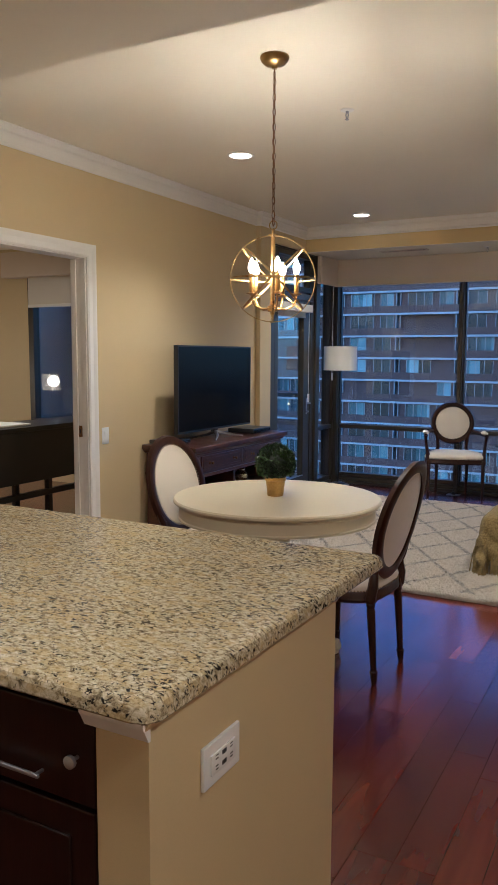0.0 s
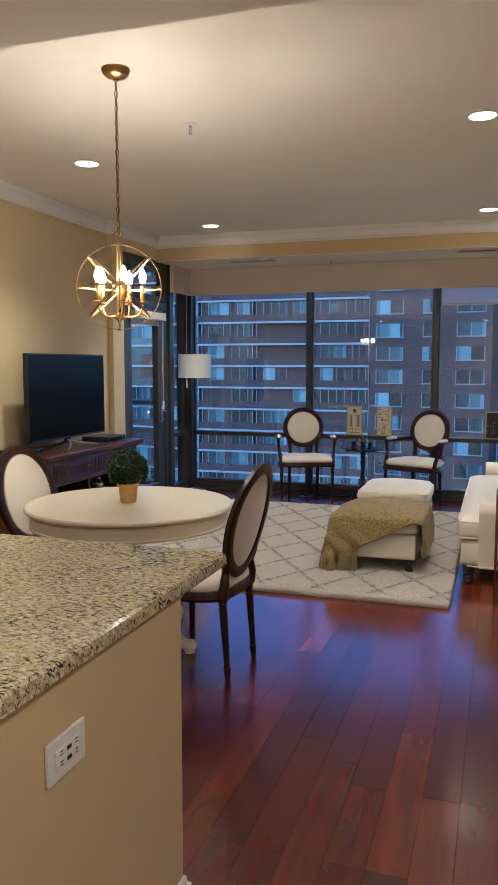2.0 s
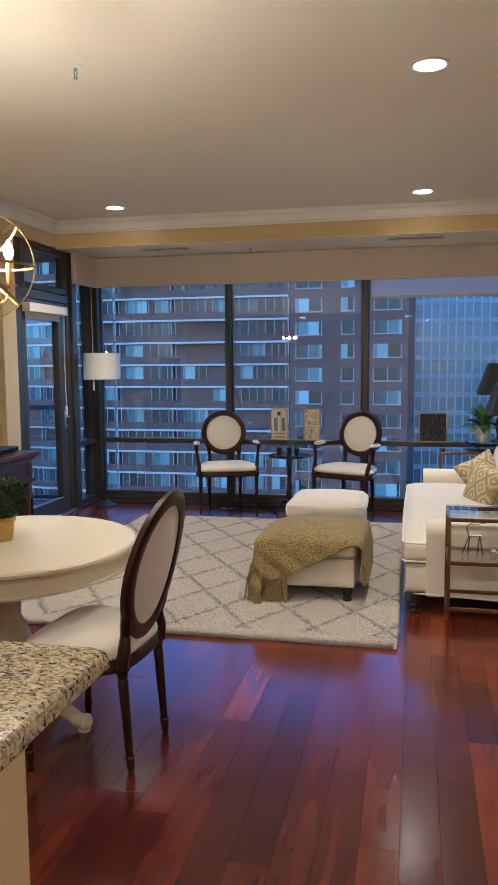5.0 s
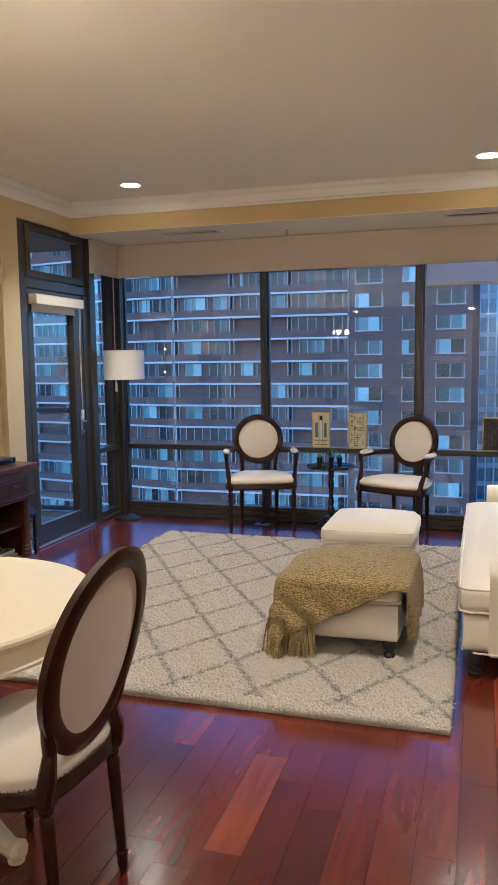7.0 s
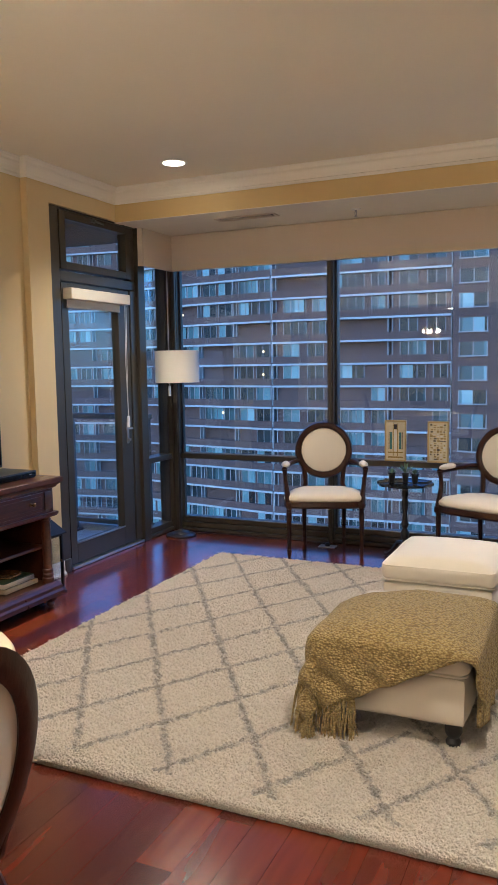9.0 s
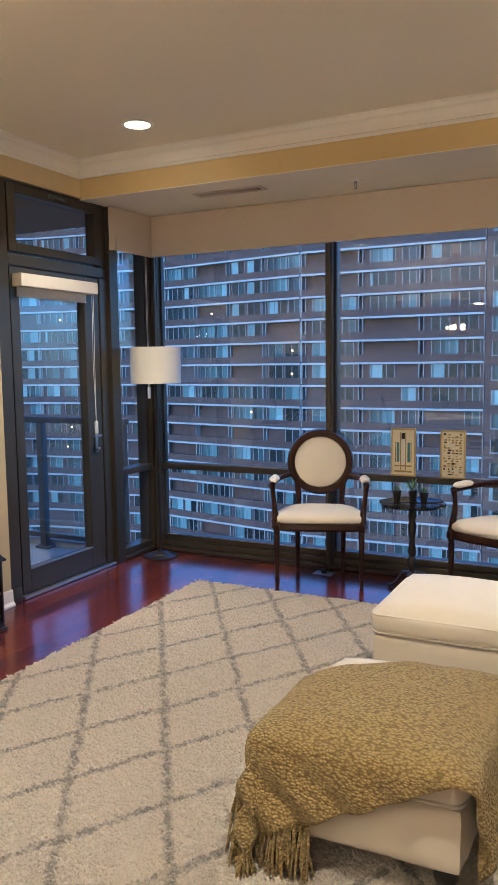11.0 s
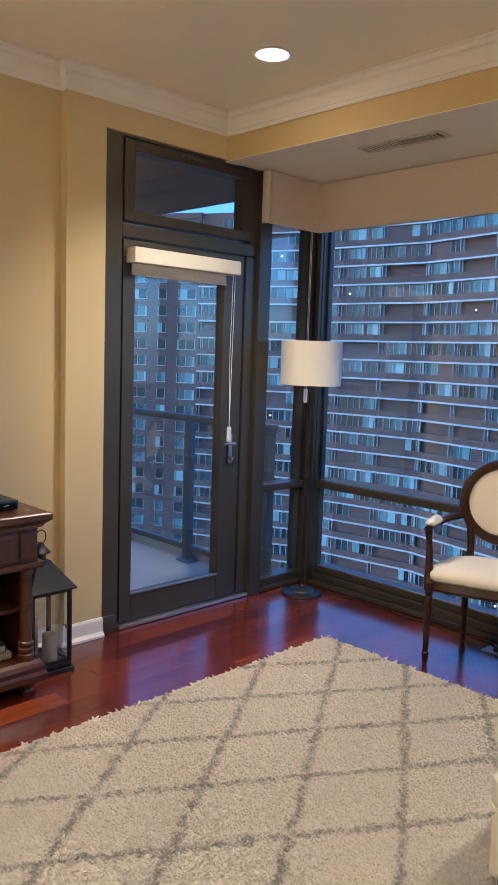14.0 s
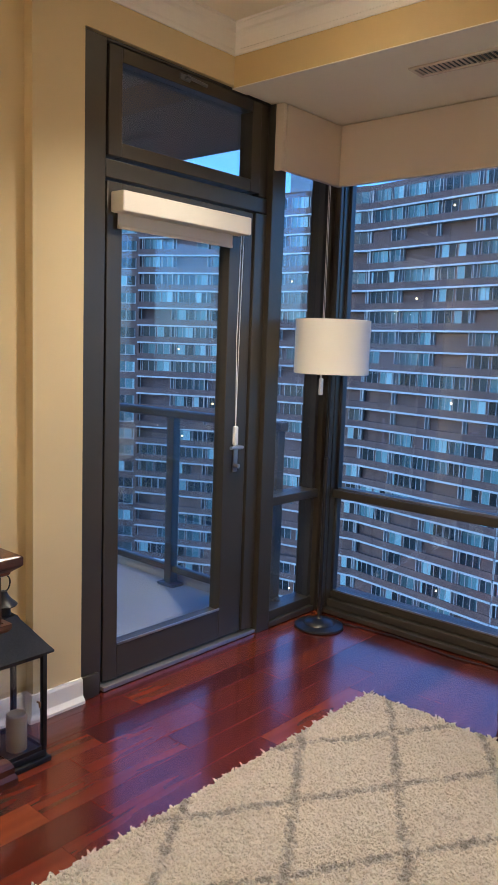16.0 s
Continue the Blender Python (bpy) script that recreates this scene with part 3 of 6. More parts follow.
# ---- kitchen island ----
isl = thing("kitchen_island", "kitchen island with tan end wall and dark cherry cabinets", "kitchen island")
bm = bmesh.new()
add_prism(bm, [(0.127, -1.50), (0.246, -1.50), (0.266, -0.685), (0.127, -0.685)], 0, 0.868)
add_box(bm, (-1.40, -0.78, 0), (0.127, -0.685, 0.868), 0.003)
part("end_wall", bm, M_WALL, isl, "tan painted end wall")
part("cabinet_body", box((-1.40, -1.47, 0.09), (0.125, -0.78, 0.868)), M_CABINET, isl)
part("toe_kick", box((-1.40, -1.41, 0), (0.125, -0.78, 0.09)), M_BLACK, isl)
for x0, x1 in ((-1.38, -0.89), (-0.88, -0.39), (-0.38, 0.115)):
    dr = part("drawer_front", box((x0, -1.492, 0.66), (x1, -1.47, 0.845), 0.004), M_CABINET, isl)
    bm = box((x0 + 0.12, -1.518, 0.70), (x1 - 0.12, -1.51, 0.708), 0.002)
    for hx in (x0 + 0.13, x1 - 0.13):
        add_tube(bm, [(hx, -1.492, 0.704), (hx, -1.515, 0.704)], 0.004, 8)
    part("pull", bm, M_SILL, dr, "brushed metal bar pull")
    dr = part("cabinet_door", box((x0, -1.492, 0.10), (x1, -1.47, 0.65), 0.004), M_CABINET, isl)
    part("door_panel", box((x0 + 0.06, -1.498, 0.16), (x1 - 0.06, -1.492, 0.59), 0.005), M_CABINET, dr)
    bm = bmesh.new()
    add_lathe(bm, [(0.004, 0), (0.004, 0.014), (0.013, 0.018), (0.013, 0.026), (0.006, 0.03)], (x1 - 0.04, -1.492, 0.755), 12, pose(0, 0, 0, 90, 0, 0))
    part("knob", bm, M_SILL, isl, "round chrome knob")
COVE = [(0, 0), (0, -0.038), (0.006, -0.038), (0.010, -0.030), (0.018, -0.014), (0.022, -0.008), (0.022, 0)]
LOWBASE = [(x * 0.6, z_ * 0.3) for x, z_ in BASE]
bm = bmesh.new()
add_sweep(bm, COVE, [((0.105, -1.50, 0.872), (0, -1, 0)), ((0.250, -1.50, 0.872), (0, -1, 0))])
part("cove_moulding", bm, M_TRIM, isl, "white painted cove moulding")
bm = bmesh.new()
add_sweep(bm, [(x * 0.4, z_ * 0.4) for x, z_ in COVE], [((0.247, -1.515, 0.872), (1, 0, 0)), ((0.266, -0.685, 0.872), (1, 1, 0)), ((-1.40, -0.685, 0.872), (0, 1, 0))])
part("edge_strip", bm, M_WALL, isl, "slim tan edge strip")
bm = bmesh.new()
add_sweep(bm, LOWBASE, [((0.127, -1.50, 0), (0, -1, 0)), ((0.246, -1.50, 0), (1, -1, 0)), ((0.266, -0.685, 0), (1, 1, 0)), ((-1.40, -0.685, 0), (0, 1, 0))])
part("baseboard", bm, M_TRIM, isl, "white painted baseboard")

bm = bmesh.new()
poly = [(-1.45, -1.53), (0.225, -1.53), (0.256, -1.522), (0.272, -1.495), (0.290, -0.37), (0.282, -0.352), (0.263, -0.345), (-1.45, -0.345)]
rings = []
for inset, zz in ((0.004, 0.872), (0.0, 0.877), (0.002, 0.896), (0.006, 0.905), (0.014, 0.911)):
    ring = []
    for x, y in poly:
        cx, cy = -0.56, -0.94
        ring.append((x - inset * (1 if x > cx else -1), y - inset * (1 if y > cy else -1), zz))
    rings.append(ring)
add_rings(bm, rings)
tagged(part("countertop", bm, M_GRANITE, None, "", 30), "speckled beige and black granite countertop on the island", "countertop")

ot = thing("wall_outlet", "white outlet plate with two sockets on the island wall", "outlet")
OY, OZ = -1.268, 0.699
part("plate", box((0.251, OY - 0.072, OZ - 0.045), (0.260, OY + 0.072, OZ + 0.045), 0.003), M_WHITEPL, ot)
part("socket_face", box((0.259, OY - 0.048, OZ - 0.022), (0.264, OY + 0.048, OZ + 0.022), 0.002), M_WHITEPL, ot)
for yy in (-0.034, 0.024):
    for zz in (-0.012, 0.010):
        for dz in (0.0, 0.007):
            part("slot", box((0.263, OY + yy, OZ + zz + dz - 0.001), (0.2648, OY + yy + 0.010, OZ + zz + dz + 0.001)), M_DARKSLOT, ot, "dark socket slot", 0)
for zz in (-0.014, 0.008):
    part("slot", box((0.263, OY - 0.008, OZ + zz), (0.2648, OY + 0.008, OZ + zz + 0.009)), M_DARKSLOT, ot, "dark socket slot", 0)

# ---- chairs ----
LEG = [(0.011, 0.0), (0.013, 0.012), (0.017, 0.035), (0.016, 0.05), (0.019, 0.055), (0.019, 0.062), (0.014, 0.068), (0.017, 0.20), (0.020, 0.34), (0.020, 0.352), (0.015, 0.36), (0.021, 0.37), (0.021, 0.378), (0.017, 0.384)]


def add_ring_frame(bm, cx, cz, a, b, plane, wide, thick, seg=44):
    """An oval frame of rounded section; plane maps (across, up, out) to space."""
    sec = [(-0.5, -0.35), (-0.36, 0.36), (-0.1, 0.5), (0.1, 0.5), (0.36, 0.36), (0.5, -0.35), (0.3, -0.5), (-0.3, -0.5)]
    rows = []
    for i in range(seg):
        t = 2 * math.pi * i / seg
        rows.append([bm.verts.new(plane(cx + (a + s[0] * wide) * math.cos(t), cz + (b + s[0] * wide) * math.sin(t), s[1] * thick)) for s in sec])
    for i in range(seg):
        p, q = rows[i], rows[(i + 1) % seg]
        for k in range(len(sec)):
            bm.faces.new((p[k], p[(k + 1) % len(sec)], q[(k + 1) % len(sec)], q[k]))


def add_pad(bm, cx, cz, a, b, plane, base, dome, rings=5, seg=40):
    rows = []
    for j in range(rings + 1):
        f = 1 - j / rings
        rows.append([plane(cx + a * f * math.cos(2 * math.pi * i / seg), cz + b * f * math.sin(2 * math.pi * i / seg), base + dome * (1 - f ** 2.5)) for i in range(seg)])
    rows[-1] = [plane(cx + 0.002 * math.cos(2 * math.pi * i / seg), cz + 0.002 * math.sin(2 * math.pi * i / seg), base + dome) for i in range(seg)]
    add_rings(bm, rows)


def build_chair(name, label, category, group, arms):
    c = thing(name, label, category, group)
    oa, ob_, zc, lean, yb = (0.205, 0.200, 0.785, 0.17, 0.20) if arms else (0.205, 0.256, 0.753, 0.245, 0.185)

    def plane(x, z_, out):
        # out is towards the sitter (front, -y)
        return Vector((x, yb + (z_ - 0.45) * lean - out * 0.985 + 0.35 * x * x * -1, z_ + out * lean * 0.5))
    # seat frame: bowed plan
    def plan(k, grow=0.0):
        pts = []
        for i in range(36):
            t = 2 * math.pi * i / 36
            x, y = math.cos(t), math.sin(t)
            e = 0.55
            px = math.copysign(abs(x) ** e, x) * ((0.292 if arms else 0.25) + grow)
            py = math.copysign(abs(y) ** e, y) * ((0.228 if arms else 0.215) + grow)
            px *= 1.0 - (0.21 if arms else 0.13) * (py / 0.215)
            pts.append((px, py - 0.005, k))
        return pts
    bm = bmesh.new()
    add_rings(bm, [plan(0.385, -0.006), plan(0.39, 0.0), plan(0.402, 0.004), plan(0.412, 0.0), plan(0.43, -0.001), plan(0.437, -0.006)])
    part("seat_frame", bm, M_MAHOG, c)
    bm = bmesh.new()
    add_rings(bm, [plan(0.437, -0.008), plan(0.455, -0.001), plan(0.475, -0.006), plan(0.492, -0.03), plan(0.503, -0.07), plan(0.508, -0.12), plan(0.510, -0.19)])
    part("seat", bm, M_LINEN, c, "cream linen seat pad")
    bm = bmesh.new()
    ring = plan(0.443, -0.001)
    for i in range(len(ring)):
        a, b = Vector(ring[i]), Vector(ring[(i + 1) % len(ring)])
        n = max(1, int((b - a).length / 0.013))
        for k in range(n):
            bmesh.ops.create_icosphere(bm, subdivisions=1, radius=0.0048, matrix=Matrix.Translation(a.lerp(b, k / n)))
    part("seat_nails", bm, M_NAIL, c, "row of nailheads")
    fx, fy = (0.277, -0.195) if arms else (0.225, -0.175)
    for x, y in ((-fx, fy), (fx, fy), (-0.158, 0.18), (0.158, 0.18)):
        bm = bmesh.new()
        add_lathe(bm, LEG, (0, 0, 0), 14)
        add_box(bm, (-0.023, -0.023, 0.384), (0.023, 0.023, 0.43), 0.004)
        tilt = Matrix.Translation((x, y, 0))
        if y > 0:
            tilt = Matrix.Translation((x * 1.02, y + 0.03, 0)) @ Matrix.Shear("XY", 4, (0, -0.07))
        bmesh.ops.transform(bm, matrix=tilt, verts=bm.verts)
        part("leg", bm, M_MAHOG, c)
    bm = bmesh.new()
    add_ring_frame(bm, 0, zc, oa, ob_, plane, 0.058, 0.036)
    part("back_frame", bm, M_MAHOG, c, "carved dark oval frame")
    for s in (-1, 1):
        bm = bmesh.new()
        z0 = zc - ob_
        add_tube(bm, [(s * 0.175, 0.185, 0.40), (s * 0.165, 0.195, 0.46), plane(s * 0.15, 0.52, 0), plane(s * 0.16, z0 + 0.06, 0), plane(s * 0.185, z0 + 0.12, 0)], [0.026, 0.025, 0.019, 0.022, 0.016], 10)
        part("back_post", bm, M_MAHOG, c)
    bm = bmesh.new()
    add_pad(bm, 0, zc, oa - 0.022, ob_ - 0.022, plane, 0.004, 0.022)
    part("backrest", bm, M_LINEN, c, "cream linen oval backrest")
    bm = bmesh.new()
    add_pad(bm, 0, zc, oa - 0.022, ob_ - 0.022, lambda x, z_, o: plane(x, z_, -o), 0.006, 0.006)
    part("back_panel", bm, M_LINEN, c, "cream linen rear panel")
    bm = bmesh.new()
    n = 96
    for i in range(n):
        t = 2 * math.pi * i / n
        bmesh.ops.create_icosphere(bm, subdivisions=1, radius=0.0042, matrix=Matrix.Translation(plane((oa - 0.026) * math.cos(t), zc + (ob_ - 0.026) * math.sin(t), 0.014)))
    part("back_nails", bm, M_NAIL, c, "ring of nailheads")
    if arms:
        for s in (-1, 1):
            bm = bmesh.new()
            add_tube(bm, [plane(s * 0.205, 0.70, 0), (s * 0.262, 0.13, 0.695), (s * 0.302, 0.0, 0.685), (s * 0.312, -0.10, 0.682), (s * 0.310, -0.135, 0.676)], [0.017, 0.018, 0.019, 0.02, 0.022], 10)
            add_tube(bm, [(s * 0.310, -0.13, 0.68), (s * 0.306, -0.12, 0.62), (s * 0.298, -0.13, 0.56), (s * 0.288, -0.165, 0.49), (s * 0.283, -0.19, 0.42)], [0.019, 0.015, 0.017, 0.021, 0.024], 10)
            arm = part("armrest", bm, M_MAHOG, c)
            part("arm_pad", cushion((s * 0.302 - 0.024, -0.125, 0.688), (s * 0.302 + 0.024, 0.05, 0.722), r=0.016, dome=0.006, n=5), M_LINEN, arm, "cream linen arm pad")
    return c


dining = build_chair("dining_chair", "dark wooden dining chair with oval cream back", "chair", "chairs round the table", False)
dining.matrix_basis = pose(-0.297, 0.895, 0, 0, 0, -94.5)
copy_thing(dining, pose(-1.245, 1.12, 0, 0, 0, 80))
arm_a = build_chair("armchair", "dark wooden oval-back armchair with cream linen upholstery", "armchair", "armchairs by the window", True)
arm_a.matrix_basis = pose(-0.955, 5.65, 0, 0, 0, 20)
copy_thing(arm_a, pose(0.275, 5.665, 0, 0, 0, -23))

# ---- dining table and topiary ----
tb = thing("dining_table", "round cream painted pedestal dining table", "table", at=(-0.795, 1.09, 0))
bm = bmesh.new()
add_lathe(bm, [(0.47, 0.73), (0.548, 0.735), (0.555, 0.742), (0.555, 0.752), (0.548, 0.76), (0.3, 0.7605), (0.0, 0.7605)], seg=72)
part("tabletop", bm, M_CREAM, tb)
bm = bmesh.new()
add_lathe(bm, [(0.40, 0.735), (0.535, 0.73), (0.53, 0.722), (0.525, 0.715), (0.525, 0.665), (0.53, 0.66), (0.528, 0.65), (0.515, 0.648), (0.40, 0.66)], seg=72)
part("apron", bm, M_CREAM, tb)
bm = bmesh.new()
add_lathe(bm, [(0.16, 0.68), (0.14, 0.66), (0.07, 0.63), (0.055, 0.58), (0.075, 0.53), (0.06, 0.49), (0.055, 0.44), (0.09, 0.36), (0.105, 0.30), (0.09, 0.24), (0.065, 0.21), (0.085, 0.18), (0.085, 0.15), (0.03, 0.13)], seg=32)
part("pedestal", bm, M_CREAM, tb)
for k in range(4):
    a = radians(90 * k - 15)
    bm = bmesh.new()
    u = Vector((math.cos(a), math.sin(a), 0))
    pts = [u * 0.05 + Vector((0, 0, 0.20)), u * 0.14 + Vector((0, 0, 0.20)), u * 0.22 + Vector((0, 0, 0.14)), u * 0.30 + Vector((0, 0, 0.075)), u * 0.37 + Vector((0, 0, 0.042)), u * 0.415 + Vector((0, 0, 0.042)), u * 0.43 + Vector((0, 0, 0.045))]
    add_tube(bm, pts, [0.036, 0.04, 0.036, 0.031, 0.029, 0.036, 0.02], 10)
    add_lathe(bm, [(0.02, 0), (0.026, 0.004), (0.026, 0.014), (0.02, 0.018)], u * 0.40, 12)
    part("foot", bm, M_CREAM, tb)

tp = thing("topiary", "round clipped boxwood topiary in a gold pot", "potted plant", at=(-0.81, 1.10, 0.7605))
bm = bmesh.new()
add_lathe(bm, [(0.0, 0.0), (0.041, 0.0), (0.043, 0.004), (0.052, 0.082), (0.058, 0.085), (0.058, 0.112), (0.054, 0.114), (0.05, 0.108), (0.0, 0.10)], seg=28)
part("pot", bm, M_GOLDLEAF, tp, "tapered gold-leafed pot")
bm = bmesh.new()
rng = random.Random(5)
C = Vector((0, 0, 0.176))
for i in range(3000):
    d_ = Vector((rng.gauss(0, 1), rng.gauss(0, 1), rng.gauss(0, 1))).normalized()
    r = 0.113 * (0.84 + 0.18 * rng.random())
    if (C + d_ * r).z < 0.106:
        continue
    way = (d_ + Vector((rng.gauss(0, 0.6), rng.gauss(0, 0.6), rng.gauss(0, 0.6)))).normalized()
    add_leaf(bm, C + d_ * r * 0.9, way, d_.orthogonal(), 0.015, 0.010, 0.1)
crown = part("crown", bm, M_BOX, tp, "dense small dark green leaves")
bm = bmesh.new()
bmesh.ops.create_icosphere(bm, subdivisions=3, radius=0.094, matrix=Matrix.Translation(C))
part("core", bm, leaf_mat("twig_core", (0.008, 0.012, 0.006), (0.012, 0.02, 0.008)), tp)

# ---- chandelier ----
CH = CHAND
ch = thing("chandelier", "brass orb chandelier with five lit candle bulbs", "chandelier", at=CH)
top = CEIL - CH.z
bm = bmesh.new()
add_lathe(bm, [(0.0, top - 0.055), (0.012, top - 0.055), (0.016, top - 0.045), (0.045, top - 0.038), (0.062, top - 0.022), (0.068, top - 0.006), (0.066, top - 0.001)], seg=32)
part("canopy", bm, M_BRASS, ch, "domed antique brass canopy")
bm = bmesh.new()
zz, k = 0.262, 0
while zz < top - 0.06:
    ring = []
    for i in range(10):
        a = 2 * math.pi * i / 10
        u, v = 0.0075 * math.cos(a), 0.020 * math.sin(a)
        ring.append((u, 0, zz + v) if k % 2 else (0, u, zz + v))
    add_tube(bm, ring, 0.0021, 5, True)
    zz += 0.033
    k += 1
add_tube(bm, [(0.004, 0.003, 0.25), (-0.004, 0.002, top * 0.6), (0.003, -0.003, top - 0.05)], 0.0022, 6)
part("chain", bm, M_BRONZE, ch, "thin bronze chain with cord")


def hoop(m, r=0.200, wide=0.0042, thick=0.0022):
    b = bmesh.new()
    pts = [m @ Vector((r * math.cos(2 * math.pi * i / 56), r * math.sin(2 * math.pi * i / 56), 0)) for i in range(56)]
    rows = []
    ax = (m.to_3x3() @ Vector((0, 0, 1)))
    for p_ in pts:
        n_ = p_.normalized()
        rows.append([b.verts.new(p_ + n_ * thick * i + ax * wide * j) for i, j in ((-1, -1), (1, -1), (1, 1), (-1, 1))])
    for i in range(56):
        p_, q_ = rows[i], rows[(i + 1) % 56]
        for k_ in range(4):
            b.faces.new((p_[k_], p_[(k_ + 1) % 4], q_[(k_ + 1) % 4], q_[k_]))
    return b


for m in (pose(0, 0, 0, 90, 0, 28), pose(0, 0, 0, 90, 0, 118), pose(0, 0, 0, 45, 0, 118), pose(0, 0, 0, -45, 0, 118), pose(0, 0, 0, 1, 1, 0)):
    part("hoop", hoop(m), M_BRASS, ch)
bm = bmesh.new()
add_lathe(bm, [(0.0, -0.205), (0.012, -0.204), (0.012, -0.197), (0.004, -0.194), (0.004, -0.172), (0.010, -0.166), (0.010, -0.156), (0.024, -0.152), (0.024, -0.126), (0.011, -0.122), (0.0105, 0.196), (0.022, 0.198), (0.022, 0.206), (0.008, 0.209), (0.006, 0.23), (0.0, 0.235)], seg=16)
add_tube(bm, [(0.02 * math.cos(t), 0, 0.248 + 0.02 * math.sin(t)) for t in (2 * math.pi * i / 14 for i in range(14))], 0.003, 6, True)
part("stem", bm, M_BRASS, ch)
for i in range(5):
    a = radians(72 * i + 20)
    u = Vector((math.cos(a), math.sin(a), 0))
    bm = bmesh.new()
    add_tube(bm, [u * 0.020 + Vector((0, 0, -0.138)), u * 0.06 + Vector((0, 0, -0.142)), u * 0.095 + Vector((0, 0, -0.128)), u * 0.110 + Vector((0, 0, -0.10)), u * 0.112 + Vector((0, 0, -0.075))], 0.0055, 8)
    add_lathe(bm, [(0.008, -0.078), (0.026, -0.074), (0.027, -0.069), (0.01, -0.066)], u * 0.112, 16)
    arm = part("arm", bm, M_BRASS, ch)
    bm = bmesh.new()
    add_lathe(bm, [(0.010, -0.066), (0.0115, -0.06), (0.0115, 0.018), (0.009, 0.022)], u * 0.112, 14)
    part("candle_sleeve", bm, M_BRASS, arm)
    bm = bmesh.new()
    add_lathe(bm, [(0.0, 0.022), (0.009, 0.022), (0.016, 0.040), (0.017, 0.05), (0.012, 0.07), (0.004, 0.088), (0.0, 0.093)], u * 0.112, 14)
    b = part("bulb", bm, M_BULB, arm, "lit candle bulb")
    b.visible_shadow = False

# ---- ceiling fittings ----
def downlight(x, y, z_=CEIL):
    t = thing("downlight", "lit recessed round downlight with white trim ring", "ceiling light", "recessed ceiling lights", (x, y, z_))
    bm = bmesh.new()
    add_lathe(bm, [(0.072, -0.0005), (0.093, -0.0005), (0.094, -0.004), (0.088, -0.007), (0.075, -0.006), (0.072, -0.004)], seg=40)
    part("trim_ring", bm, M_TRIM, t)
    bm = bmesh.new()
    add_lathe(bm, [(0.0, -0.001), (0.073, -0.001), (0.073, -0.004), (0.0, -0.005)], seg=40)
    p_ = part("lens", bm, M_DOWN, t, "glowing lens")
    p_.visible_shadow = False


for x, y in DOWNLIGHTS:
    downlight(x, y)
# out-of-view fixtures added to go with the kitchen lamps
for x, y in KITCHEN_LIGHTS:
    downlight(x, y, 2.40)


def sprinkler(x, y, z_):
    t = thing("fire_sprinkler", "small white pendant fire sprinkler on the ceiling", "sprinkler", "ceiling sprinklers", (x, y, z_))
    bm = bmesh.new()
    add_lathe(bm, [(0.0, 0), (0.038, -0.001), (0.036, -0.006), (0.012, -0.009), (0.0, -0.009)], seg=24)
    part("escutcheon", bm, M_TRIM, t)
    bm = bmesh.new()
    add_lathe(bm, [(0.0, -0.008), (0.009, -0.008), (0.009, -0.018), (0.005, -0.02), (0.0, -0.02)], seg=12)
    for s in (-1, 1):
        add_tube(bm, [(s * 0.005, 0, -0.016), (s * 0.007, 0, -0.030), (s * 0.003, 0, -0.05)], 0.0035, 6)
    add_lathe(bm, [(0.0, -0.05), (0.011, -0.051), (0.011, -0.055), (0.0, -0.055)], seg=16)
    part("head", bm, M_SILL, t, "metal sprinkler head")


sprinkler(-0.645, 1.62, CEIL)
sprinkler(-0.668, 5.55, SOF - 0.0005)
sprinkler(-0.43, -2.2, KZ)


def vent(x0, x1, y):
    t = thing("air_vent", "slim slatted ceiling air vent", "air vent", "ceiling air vents", ((x0 + x1) / 2, y, SOF - 0.001))
    h = (x1 - x0) / 2
    for lo, hi in (((-h, -0.06, -0.008), (h, -0.043, 0)), ((-h, 0.043, -0.008), (h, 0.06, 0)), ((-h, -0.043, -0.008), (-h + 0.02, 0.043, 0)), ((h - 0.02, -0.043, -0.008), (h, 0.043, 0))):
        part("frame_bar", box(lo, hi, 0.002), M_VAL, t)
    part("backing", box((-h + 0.02, -0.043, -0.001), (h - 0.02, 0.043, 0)), M_DARKSLOT, t, "dark duct opening")
    slat = finish(box((-0.0008, -0.043, -0.009), (0.0008, 0.043, -0.001)))
    slat.materials.append(M_VAL)
    n = int((2 * h - 0.04) / 0.021)
    for i in range(n):
        share("slat", slat, pose(-h + 0.03 + i * 0.021, 0, 0, 0, 62 if i < n / 2 else -12, 0), t)


vent(-1.75, -1.25, 5.44)
vent(0.63, 1.13, 5.40)

# ---- blinds ----
bl = thing("door_blind", "cream cassette roller blind rolled up over the balcony door", "roller blind")
part("cassette", box((XD - 0.02, 4.485, 1.975), (XD + 0.06, 5.24, 2.055), 0.006), M_BLIND, bl)
part("fabric", box((XD - 0.005, 4.51, 1.925), (XD - 0.002, 5.18, 1.98)), M_BLIND, bl)
part("hem_bar", box((XD - 0.010, 4.51, 1.915), (XD + 0.003, 5.18, 1.93), 0.003), M_BLIND, bl)
bm = bmesh.new()
for yy in (5.205, 5.222):
    add_tube(bm, [(XD + 0.03, yy, 1.98), (XD + 0.025, yy - 0.004, 1.5), (XD + 0.03, 5.208, 1.08)], 0.0018, 6)
part("cord", bm, M_WHITEPL, bl)
part("cord_tensioner", box((XD + 0.02, 5.195, 1.0), (XD + 0.04, 5.22, 1.09), 0.006), M_WHITEPL, bl, "white cord tensioner")
bl = thing("window_blind", "pale roller blind partly lowered behind the valance", "roller blind")
part("fabric", box((0.46, 5.962, 2.145), (1.76, 5.965, 2.60)), M_SHEER, bl)
